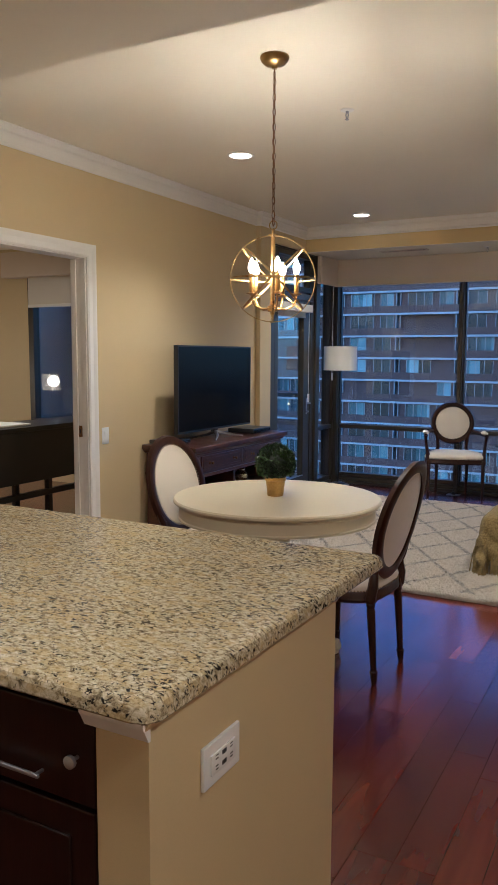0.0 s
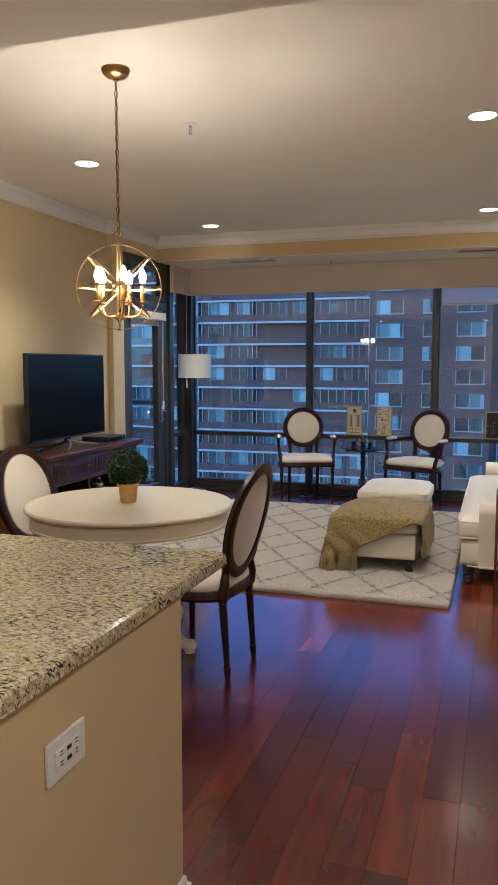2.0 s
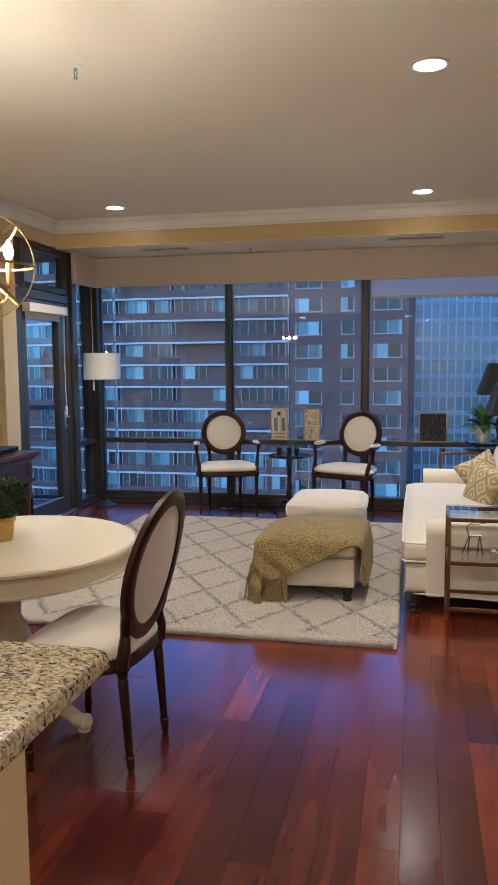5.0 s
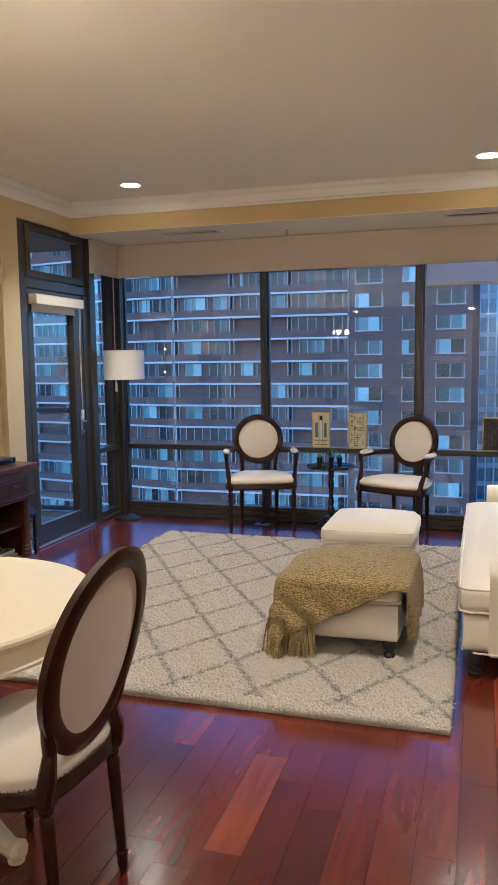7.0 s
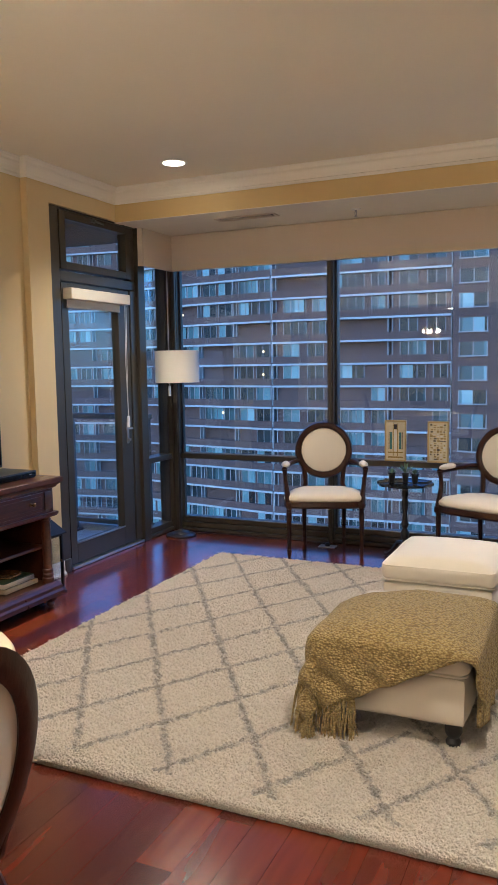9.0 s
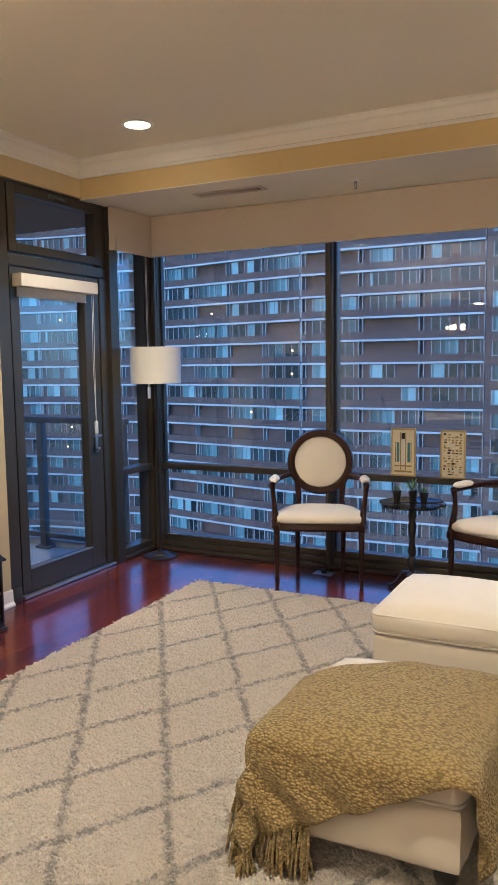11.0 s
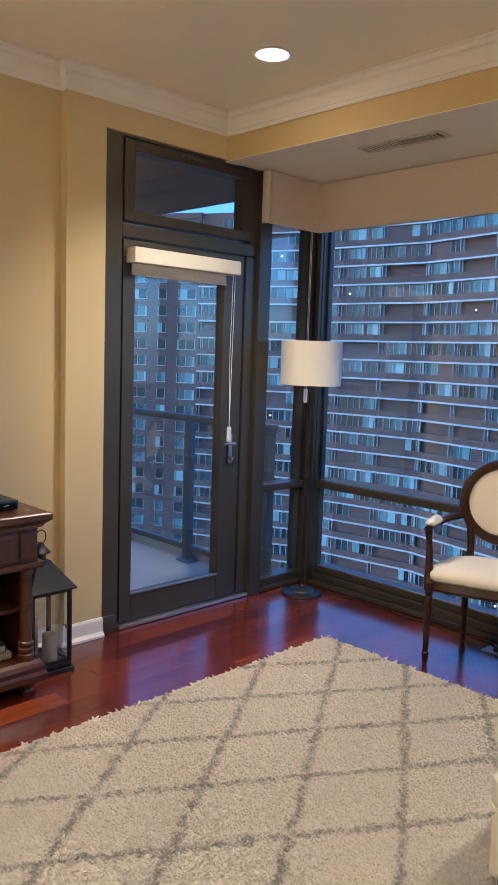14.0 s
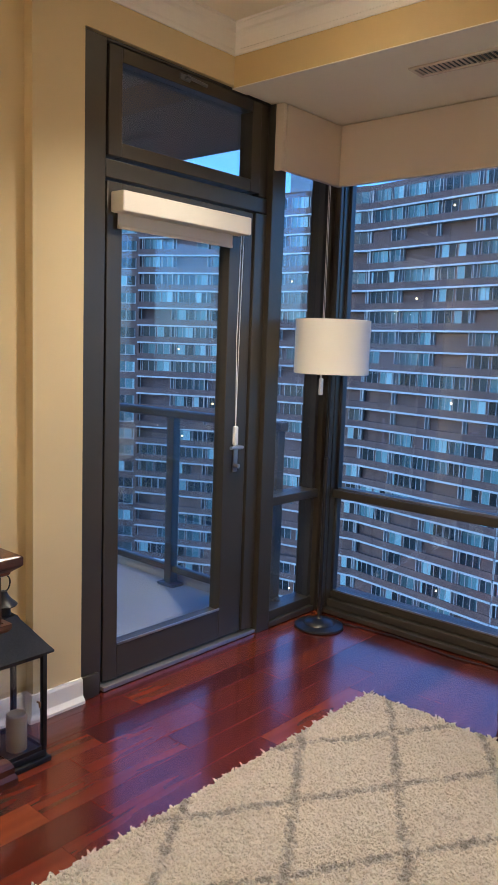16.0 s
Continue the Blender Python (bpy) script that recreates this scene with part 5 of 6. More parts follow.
prof = [(0.0, 0.0), (0.052, 0.0)] + [(0.053 + 0.0022 * i + (0.002 if i % 2 else -0.001), 0.006 + 0.015 * i) for i in range(10)] + [(0.078, 0.148), (0.07, 0.15), (0.066, 0.14), (0.0, 0.135)]
add_lathe(bm, prof, seg=28)
part("pot", bm, M_WHITEPL, pp, "white ribbed ceramic pot")
bm = bmesh.new()
for i in range(64):
    a, el = rng.random() * 6.283, rng.uniform(0.1, 1.4)
    w = Vector((math.cos(a) * math.cos(el), math.sin(a) * math.cos(el), math.sin(el)))
    add_leaf(bm, w * 0.03 + Vector((0, 0, 0.13 + 0.05 * rng.random())), w, (0, 0, 1), rng.uniform(0.10, 0.21), rng.uniform(0.045, 0.065), 0.55 * math.cos(el))
part("leaves", bm, M_PLANT, pp, "long green leaves")


def table_lamp(at, label, h=0.74):
    t = thing("table_lamp", label, "table lamp", "black table lamps", at)
    bm = bmesh.new()
    add_lathe(bm, [(0.0, 0.0), (0.07, 0.0), (0.07, 0.015), (0.03, 0.03), (0.018, 0.06), (0.03, 0.10), (0.045, 0.15), (0.03, 0.21), (0.014, 0.24), (0.012, 0.40), (0.02, 0.41), (0.006, 0.42), (0.006, h)], seg=24)
    add_lathe(bm, [(0.004, h - 0.03), (0.012, h), (0.006, h + 0.012), (0.0, h + 0.02)], seg=12)
    part("base", bm, M_BRONZE, t, "dark bronze turned base")
    bm = bmesh.new()
    rings = []
    for w, z_ in ((0.20, h - 0.30), (0.205, h - 0.295), (0.11, h - 0.01), (0.105, h - 0.01), (0.196, h - 0.30)):
        rings.append([Vector((w * a, w * b, z_)) for a, b in ((-1, -0.8), (-0.8, -1), (0.8, -1), (1, -0.8), (1, 0.8), (0.8, 1), (-0.8, 1), (-1, 0.8))])
    add_rings(bm, rings, True, False)
    part("shade", bm, M_BLACKCLOTH, t, "black tapered square shade", 20)


table_lamp((1.68, 5.70, 0.75), "unlit black-shaded table lamp on the end table")
table_lamp((1.72, 5.28, 0.709), "unlit black-shaded table lamp on the brass side table", 0.62)

# ---- small round table with succulents ----
rt = thing("pedestal_table", "small dark turned pedestal table with scalloped top", "side table", at=(-0.30, 5.58, 0))
bm = bmesh.new()
rings = []
for k, z_ in ((0.80, 0.578), (1.0, 0.582), (1.02, 0.592), (1.0, 0.60), (0.97, 0.598), (0.93, 0.593), (0.02, 0.593)):
    rings.append([((0.203 + 0.007 * math.cos(8 * t)) * k * math.cos(t), (0.203 + 0.007 * math.cos(8 * t)) * k * math.sin(t), z_) for t in (2 * math.pi * i / 64 for i in range(64))])
add_rings(bm, rings)
part("tabletop", bm, M_BLKGLASS, rt)
bm = bmesh.new()
add_lathe(bm, [(0.03, 0.10), (0.034, 0.13), (0.02, 0.16), (0.03, 0.19), (0.033, 0.22), (0.018, 0.25), (0.03, 0.28), (0.022, 0.31), (0.016, 0.36), (0.023, 0.41), (0.028, 0.45), (0.018, 0.48), (0.028, 0.51), (0.022, 0.54), (0.045, 0.575), (0.06, 0.58)], seg=20)
part("column", bm, M_BLACK, rt, "turned dark column")
for k in range(3):
    a = radians(120 * k + 150)
    u = Vector((math.cos(a), math.sin(a), 0))
    bm = bmesh.new()
    add_tube(bm, [u * 0.015 + Vector((0, 0, 0.14)), u * 0.07 + Vector((0, 0, 0.13)), u * 0.13 + Vector((0, 0, 0.06)), u * 0.18 + Vector((0, 0, 0.02)), u * 0.205 + Vector((0, 0, 0.018))], [0.016, 0.016, 0.014, 0.013, 0.016], 8)
    add_lathe(bm, [(0.010, 0), (0.013, 0.004), (0.012, 0.012)], u * 0.195, 10)
    part("foot", bm, M_BLACK, rt)
for i, (dx, dy, h, n) in enumerate(((-0.10, 0.0, 0.03, 14), (-0.005, 0.03, 0.075, 16), (0.075, -0.01, 0.03, 18))):
    s = thing("succulent", "small succulent in a dark clay pot", "potted plant", "succulents on the round table", (-0.30 + dx, 5.58 + dy, 0.5935))
    bm = bmesh.new()
    add_lathe(bm, [(0.0, 0.0), (0.018, 0.0), (0.026, 0.062), (0.029, 0.064), (0.029, 0.074), (0.024, 0.073), (0.0, 0.068)], seg=18)
    part("pot", bm, M_BLACK, s)
    bm = bmesh.new()
    for k in range(n):
        a, el = k * 2.4, 0.3 + 1.1 * (k / n)
        w = Vector((math.cos(a) * math.cos(el), math.sin(a) * math.cos(el), math.sin(el)))
        add_leaf(bm, Vector((0, 0, 0.066)) + w * 0.006, w, (0, 0, 1), h + 0.012, 0.013, -0.1)
    part("leaves", bm, M_SUCC, s)

# ---- glass art panels on the window rail ----
M_GILT = surface("gilt_frame", (0.42, 0.30, 0.12), (0.60, 0.45, 0.20), 0.4, 0.6, 12, 120, 0.001)
M_PALE = pane_glass("opal_glass", (0.72, 0.74, 0.62), 0.15, 1.5)
M_ARTS = {"cream": surface("cream_glass", (0.55, 0.50, 0.36), (0.66, 0.60, 0.44), 0.2, 0, 30, 90, 0.001),
          "gold": surface("gold_glass", (0.40, 0.28, 0.09), (0.72, 0.55, 0.22), 0.25, 0.5, 25, 120, 0.002),
          "teal": surface("teal_glass", (0.05, 0.16, 0.17), (0.10, 0.25, 0.25), 0.2, 0, 30, 90, 0.001),
          "dark": surface("dark_glass", (0.02, 0.02, 0.025), (0.05, 0.045, 0.05), 0.2, 0, 30, 90, 0.001),
          "red": surface("red_glass", (0.16, 0.04, 0.03), (0.28, 0.08, 0.05), 0.25, 0, 30, 90, 0.001),
          "white": surface("white_glass", (0.55, 0.55, 0.52), (0.7, 0.7, 0.66), 0.25, 0, 30, 90, 0.001)}


def art_panel(x0, x1, h, label, pieces):
    t = thing("art_panel", label, "glass panel", "glass panels on the window rail", ((x0 + x1) / 2, 5.9685, 0.702))
    w, fw = (x1 - x0) / 2, 0.012
    for lo, hi in (((-w, -0.006, 0), (w, 0.006, fw)), ((-w, -0.006, h - fw), (w, 0.006, h)), ((-w, -0.006, fw), (-w + fw, 0.006, h - fw)), ((w - fw, -0.006, fw), (w, 0.006, h - fw))):
        part("frame_bar", box(lo, hi, 0.002), M_GILT, t)
    for key in sorted({p_[4] for p_ in pieces}):
        bm = bmesh.new()
        for a, b, c_, d_, k in pieces:
            if k == key:
                s = 2 * (w - fw)
                g = h - 2 * fw
                add_box(bm, (-w + fw + a * s, -0.003 - 0.0015 * (key != "cream"), fw + b * g), (-w + fw + c_ * s, 0.003, fw + d_ * g))
        part("glass_piece", bm, M_ARTS[key], t, key + " glass pieces", 0)


art_panel(-0.553, -0.380, 0.33, "gilt-framed leaded glass panel with tall teal strips", [(0, 0, 1, 1, "cream"), (0.2, 0.28, 0.32, 0.72, "teal"), (0.7, 0.28, 0.82, 0.72, "teal"), (0.42, 0.22, 0.58, 0.78, "white"), (0.42, 0.80, 0.58, 0.93, "dark"), (0.1, 0.05, 0.9, 0.09, "gold"), (0.1, 0.18, 0.9, 0.21, "gold"), (0.36, 0.1, 0.40, 0.95, "gold"), (0.60, 0.1, 0.64, 0.95, "gold"), (0.14, 0.28, 0.17, 0.72, "dark"), (0.85, 0.28, 0.88, 0.72, "dark")])
gp = [(0, 0, 1, 1, "cream")]
rng = random.Random(21)
for r in range(16):
    for c_ in range(5):
        a, b = 0.06 + c_ * 0.18 + rng.uniform(0, 0.04), 0.04 + r * 0.059
        gp.append((a, b, a + rng.uniform(0.06, 0.15), b + rng.uniform(0.015, 0.045), rng.choice(("gold", "gold", "gold", "white", "dark"))))
art_panel(-0.214, -0.048, 0.325, "gilt-framed golden mosaic glass panel", gp)
gp = [(0, 0, 1, 1, "dark")]
for r in range(9):
    for c_ in range(9):
        a, b = 0.03 + c_ * 0.107 + rng.uniform(0, 0.02), 0.03 + r * 0.107 + rng.uniform(0, 0.02)
        k = rng.choice(("white", "red", "teal", "dark", "gold", "white"))
        if k != "dark":
            gp.append((a, b, a + rng.uniform(0.03, 0.06), b + rng.uniform(0.04, 0.10), k))
art_panel(0.945, 1.215, 0.295, "dark framed panel of red, white and teal glass pieces", gp)

# ---- floor lamp ----
fl = thing("floor_lamp", "unlit floor lamp with white drum shade and black base", "floor lamp", at=(-2.318, 5.752, 0))
bm = bmesh.new()
add_lathe(bm, [(0.0, 0.0), (0.128, 0.0), (0.132, 0.006), (0.128, 0.014), (0.085, 0.022), (0.075, 0.034), (0.05, 0.042), (0.02, 0.048), (0.012, 0.06), (0.0, 0.06)], seg=40)
part("base", bm, M_BLACK, fl, "stepped round black base")
bm = bmesh.new()
add_lathe(bm, [(0.011, 0.05), (0.011, 0.90), (0.014, 0.902), (0.014, 0.915), (0.009, 0.918), (0.009, 1.45), (0.016, 1.452), (0.016, 1.50), (0.0, 1.50)], seg=16)
part("pole", bm, M_BLACK, fl)
bm = bmesh.new()
for r0, r1 in ((0.190, 0.1885),):
    add_rings(bm, [[(r * math.cos(t), r * math.sin(t), z_) for t in (2 * math.pi * i / 56 for i in range(56))] for r, z_ in ((r1, 1.345), (r0, 1.343), (r0 + 0.001, 1.35), (r0, 1.356), (r0, 1.604), (r0 + 0.001, 1.61), (r0, 1.615), (r1, 1.613), (r1, 1.345))], True, False)
part("shade", bm, M_SHADE, fl, "white fabric drum shade")
bm = bmesh.new()
for k in range(3):
    a = 2.094 * k
    add_tube(bm, [(0.01 * math.cos(a), 0.01 * math.sin(a), 1.49), (0.1885 * math.cos(a), 0.1885 * math.sin(a), 1.605)], 0.002, 6)
part("spider", bm, M_SILL, fl)
bm = bmesh.new()
add_tube(bm, [(-2.25, 5.87, 0.006), (-1.95, 5.91, 0.006), (-1.6, 5.88, 0.006), (-1.3, 5.92, 0.006), (-1.06, 5.90, 0.006), (-1.0, 5.85, 0.012), (-0.985, 5.82, 0.035), (-0.99, 5.80, 0.02)], 0.004, 8)
tagged(part("power_cord", bm, M_PLBLACK), "black lamp cord lying along the window", "cord")
fo = thing("floor_outlet", "metal floor outlet plate with a black plug", "outlet", at=(-0.985, 5.81, 0))
part("plate", box((-0.07, -0.045, 0.0005), (0.07, 0.045, 0.005), 0.002), M_SILL, fo)
bm = bmesh.new()
add_lathe(bm, [(0.0, 0.005), (0.02, 0.005), (0.022, 0.02), (0.012, 0.035), (0.0, 0.036)], seg=16)
part("plug", bm, M_PLBLACK, fo, "black plug")

# ---- media console with its things ----
CX0, CX1, CY0, CY1 = XW + 0.035, -2.075, 2.262, 3.74
co = thing("media_console", "red mahogany media console with drawers and open shelves", "console table")
bm = bmesh.new()
rings = []
for g, z_ in ((0.0, 0.752), (0.012, 0.758), (0.016, 0.768), (0.034, 0.782), (0.042, 0.79), (0.042, 0.815), (0.036, 0.82)):
    rings.append([(CX0 - 0.01, CY0 - g, z_), (CX1 + g, CY0 - g, z_), (CX1 + g, CY1 + g, z_), (CX0 - 0.01, CY1 + g, z_)])
add_rings(bm, rings)
part("top", bm, M_CONSOLE, co)
part("frieze", box((CX0, CY0 + 0.004, 0.60), (CX1 - 0.004, CY1 - 0.004, 0.752), 0.003), M_CONSOLE, co)
mid = (CY0 + CY1) / 2
for y0, y1 in ((CY0 + 0.10, mid - 0.03), (mid + 0.03, CY1 - 0.10)):
    d_ = part("drawer", box((CX1 - 0.006, y0, 0.622), (CX1 + 0.004, y1, 0.738), 0.003), M_CONSOLE, co)
    part("drawer_panel", box((CX1 + 0.003, y0 + 0.022, 0.642), (CX1 + 0.007, y1 - 0.022, 0.718), 0.003), M_CONSOLE, d_)
    for yk in (y0 + 0.12, y1 - 0.12):
        bm = bmesh.new()
        add_lathe(bm, [(0.013, 0.0), (0.013, 0.003), (0.005, 0.006), (0.005, 0.016), (0.012, 0.022), (0.013, 0.028), (0.008, 0.034), (0.0, 0.035)], (CX1 + 0.007, yk, 0.68), 14, pose(0, 0, 0, 0, 90, 0))
        part("knob", bm, M_BRONZE, d_, "small bronze knob")
for y0 in (CY0 + 0.012, mid - 0.022, CY1 - 0.086):
    part("pilaster_panel", box((CX1 - 0.002, y0, 0.625), (CX1 + 0.003, y0 + 0.074 if y0 != mid - 0.022 else y0 + 0.044, 0.735), 0.003), M_CONSOLE, co)
bm = bmesh.new()
add_sweep(bm, [(0, 0), (0, -0.03), (0.010, -0.026), (0.018, -0.014), (0.018, 0)], [((CX0, CY0, 0.604), (0, -1, 0)), ((CX1, CY0, 0.604), (1, -1, 0)), ((CX1, CY1, 0.604), (1, 1, 0)), ((CX0, CY1, 0.604), (0, 1, 0))])
part("frieze_moulding", bm, M_CONSOLE, co)
for y0, y1 in ((CY0 + 0.01, CY0 + 0.03), (mid - 0.012, mid + 0.012), (CY1 - 0.03, CY1 - 0.01)):
    part("divider", box((CX0, y0, 0.16), (CX1 - 0.075, y1, 0.60), 0.002), M_CONSOLE, co)
part("back_panel", box((CX0, CY0 + 0.03, 0.16), (CX0 + 0.012, CY1 - 0.03, 0.60)), M_CONSOLE, co)
for y0, y1 in ((CY0 + 0.03, mid - 0.012), (mid + 0.012, CY1 - 0.03)):
    part("shelf", box((CX0 + 0.012, y0, 0.372), (CX1 - 0.06, y1, 0.392), 0.003), M_CONSOLE, co)
bm = bmesh.new()
add_sweep(bm, [(0, 0), (0.0, -0.09), (0.03, -0.09), (0.03, -0.065), (0.022, -0.05), (0.022, -0.03), (0.012, -0.012), (0.0, 0)], [((CX0, CY0, 0.165), (0, -1, 0)), ((CX1, CY0, 0.165), (1, -1, 0)), ((CX1, CY1, 0.165), (1, 1, 0)), ((CX0, CY1, 0.165), (0, 1, 0))])
add_box(bm, (CX0, CY0 + 0.001, 0.08), (CX1 - 0.001, CY1 - 0.001, 0.16))
part("plinth", bm, M_CONSOLE, co)
COL = [(0.034, 0.155), (0.036, 0.165), (0.036, 0.19), (0.030, 0.196), (0.033, 0.205), (0.033, 0.215), (0.028, 0.222), (0.033, 0.232), (0.033, 0.242), (0.026, 0.25), (0.029, 0.40), (0.026, 0.545), (0.031, 0.552), (0.031, 0.562), (0.026, 0.57), (0.034, 0.585), (0.036, 0.60)]
for y in (CY0 + 0.045, CY1 - 0.045):
    bm = bmesh.new()
    add_lathe(bm, COL, (CX1 - 0.032, y, 0), 20)
    part("column", bm, M_CONSOLE, co, "turned column")
for x in (CX0 + 0.05, CX1 - 0.025):
    for y in (CY0 + 0.04, CY1 - 0.04):
        bm = bmesh.new()
        add_lathe(bm, [(0.014, 0), (0.022, 0.01), (0.026, 0.022), (0.018, 0.036), (0.036, 0.05), (0.045, 0.064), (0.045, 0.08)], (x, y, 0), 18)
        part("bun_foot", bm, M_CONSOLE, co)

tv = thing("television", "large black flat television switched off on the console", "television", at=(-2.30, 2.955, 0.82))
part("bezel", box((-0.03, -0.585, 0.075), (0.012, 0.585, 0.765), 0.006), M_PLBLACK, tv)
part("screen", box((0.010, -0.573, 0.092), (0.0135, 0.573, 0.753), 0.001), M_SCREEN, tv, "glossy black screen")
part("rear_housing", box((-0.075, -0.36, 0.16), (-0.028, 0.36, 0.60), 0.02), M_PLBLACK, tv)
bm = bmesh.new()
add_tube(bm, [(-0.02, 0, 0.12), (-0.015, 0, 0.04)], 0.03, 10, flat=0.5)
part("neck", bm, M_PLBLACK, tv)
for s in (-1, 1):
    for dx in (0.13, -0.12):
        bm = bmesh.new()
        add_tube(bm, [(-0.012, 0, 0.055), (dx * 0.4, s * 0.06, 0.03), (dx, s * 0.22, 0.006)], [0.014, 0.011, 0.006], 8)
        part("stand_leg", bm, M_SILL if dx > 0 else M_PLBLACK, tv)


def media_box(name, label, y0, y1, x0, x1, h):
    t = thing(name, label, "media box", at=(0, 0, 0.82))
    part("case", box((x0, y0, 0.004), (x1, y1, h), 0.006), M_PLBLACK, t)
    part("front_strip", box((x1 - 0.001, y0 + 0.01, h * 0.25), (x1 + 0.0015, y1 - 0.01, h * 0.8), 0.001), M_SCREEN, t)
    bar = box((x1 + 0.001, y1 - 0.07, h * 0.5), (x1 + 0.002, y1 - 0.045, h * 0.58))
    part("marking", bar, M_SILL, t, "small grey marking", 0)
    bm = bmesh.new()
    for x in (x0 + 0.03, x1 - 0.03):
        for y in (y0 + 0.03, y1 - 0.03):
            add_lathe(bm, [(0.01, 0.0), (0.01, 0.005)], (x, y, 0), 10)
    part("rubber_feet", bm, M_PLBLACK, t)


media_box("cable_box", "flat black cable box on the console", 3.36, 3.69, -2.42, -2.16, 0.045)
media_box("router_box", "flat black receiver on the console", 2.28, 2.52, -2.50, -2.27, 0.035)

# shelf things
bs = thing("book_stack", "two stacked books with a patterned disc on top", "books", at=(-2.28, 3.50, 0.1655))
M_BK1 = surface("green_cover", (0.025, 0.05, 0.02), (0.04, 0.075, 0.03), 0.5, 0, 8, 200, 0.0004)
M_BK2 = surface("cream_cover", (0.45, 0.36, 0.22), (0.58, 0.48, 0.32), 0.5, 0, 25, 200, 0.0004)
M_PAGE = surface("paper_edge", (0.62, 0.56, 0.44), (0.70, 0.64, 0.52), 0.8, 0, 5, 300, 0.0003)
part("lower_book", box((-0.11, -0.14, 0), (0.13, 0.15, 0.028), 0.003), M_BK2, bs, "cream patterned book")
up = part("upper_book", box((-0.10, -0.14, 0.0285), (0.12, 0.13, 0.064), 0.003), M_BK1, bs, "dark green book")
part("pages", box((-0.095, -0.1405, 0.032), (0.1205, 0.125, 0.060)), M_PAGE, up)
bm = bmesh.new()
add_lathe(bm, [(0.0, 0.0645), (0.085, 0.066), (0.10, 0.075), (0.098, 0.079), (0.08, 0.072), (0.0, 0.070)], (0.0, 0, 0), 32)
part("disc", bm, surface("tortoise_plate", (0.05, 0.018, 0.006), (0.45, 0.22, 0.07), 0.25, 0, 22, 60, 0.0004), bs, "tortoiseshell plate")
M_JAR = surface("mercury_glass", (0.55, 0.47, 0.32), (0.75, 0.68, 0.52), 0.15, 0.85, 25, 80, 0.0008)
for y in (3.32, 2.62):
    jr = thing("ginger_jar", "small shiny mercury glass lidded jar on the shelf", "jar", at=(-2.26, y, 0.3925))
    bm = bmesh.new()
    add_lathe(bm, [(0.0, 0.0), (0.035, 0.0), (0.045, 0.015), (0.062, 0.05), (0.06, 0.08), (0.036, 0.105), (0.034, 0.115), (0.0, 0.115)], seg=28)
    part("body", bm, M_JAR, jr)
    bm = bmesh.new()
    add_lathe(bm, [(0.038, 0.1155), (0.04, 0.122), (0.026, 0.132), (0.008, 0.138), (0.006, 0.146), (0.011, 0.152), (0.0, 0.16)], seg=24)
    part("lid", bm, M_JAR, jr)

# ---- lantern ----
M_LANT = surface("black_metal", (0.014, 0.014, 0.015), (0.03, 0.03, 0.032), 0.4, 0.5, 8, 150, 0.0004)
ln = thing("candle_lantern", "tall black metal lantern with glass panes and candles", "lantern", at=(-2.318, 3.885, 0), turn=0)
W = 0.096
for z0, z1, w in ((0.0, 0.02, W + 0.02), (0.02, 0.045, W + 0.008)):
    part("base", box((-w, -w, z0), (w, w, z1), 0.004), M_LANT, ln)
for sx in (-1, 1):
    for sy in (-1, 1):
        part("post", box((sx * W - 0.009, sy * W - 0.009, 0.045), (sx * W + 0.009, sy * W + 0.009, 0.40), 0.002), M_LANT, ln)
for a in range(4):
    m = pose(0, 0, 0, 0, 0, 90 * a)
    for z0, z1 in ((0.385, 0.40), (0.045, 0.06)):
        bm = box((-W + 0.009, W - 0.006, z0), (W - 0.009, W + 0.006, z1))
        bmesh.ops.transform(bm, matrix=m, verts=bm.verts)
        part("rail", bm, M_LANT, ln)
    bm = box((-W + 0.009, W - 0.001, 0.06), (W - 0.009, W + 0.001, 0.385))
    bmesh.ops.transform(bm, matrix=m, verts=bm.verts)
    p = part("pane", bm, M_GLASS, ln, "clear glass pane", 0)
    p.visible_shadow = False
bm = bmesh.new()
rings = []
for w, z_ in ((W + 0.025, 0.40), (W + 0.026, 0.408), (W + 0.012, 0.425), (W - 0.01, 0.455), (W - 0.035, 0.49), (W - 0.055, 0.515), (W - 0.062, 0.53), (0.03, 0.531)):
    rings.append([(-w, -w, z_), (w, -w, z_), (w, w, z_), (-w, w, z_)])
add_rings(bm, rings)
part("roof", bm, M_LANT, ln, "flared black metal roof", 20)
bm = bmesh.new()
add_lathe(bm, [(0.024, 0.53), (0.024, 0.56), (0.045, 0.565), (0.047, 0.57), (0.03, 0.585), (0.018, 0.60), (0.012, 0.615), (0.0, 0.618)], seg=20)
part("chimney", bm, M_LANT, ln)
bm = bmesh.new()
add_tube(bm, [(0.0, 0.026 * math.cos(t), 0.642 + 0.032 * math.sin(t)) for t in (2 * math.pi * i / 18 for i in range(18))], 0.003, 6, True)
part("ring_handle", bm, M_LANT, ln)
bm = bmesh.new()
add_tube(bm, [(W + 0.006, W - 0.03, 0.23), (W + 0.02, W - 0.03, 0.232), (W + 0.022, W - 0.03, 0.215)], 0.004, 6)
part("latch", bm, M_BRONZE, ln)
M_WAX = surface("ivory_wax", (0.58, 0.50, 0.28), (0.66, 0.58, 0.36), 0.5, 0, 12, 60, 0.001)
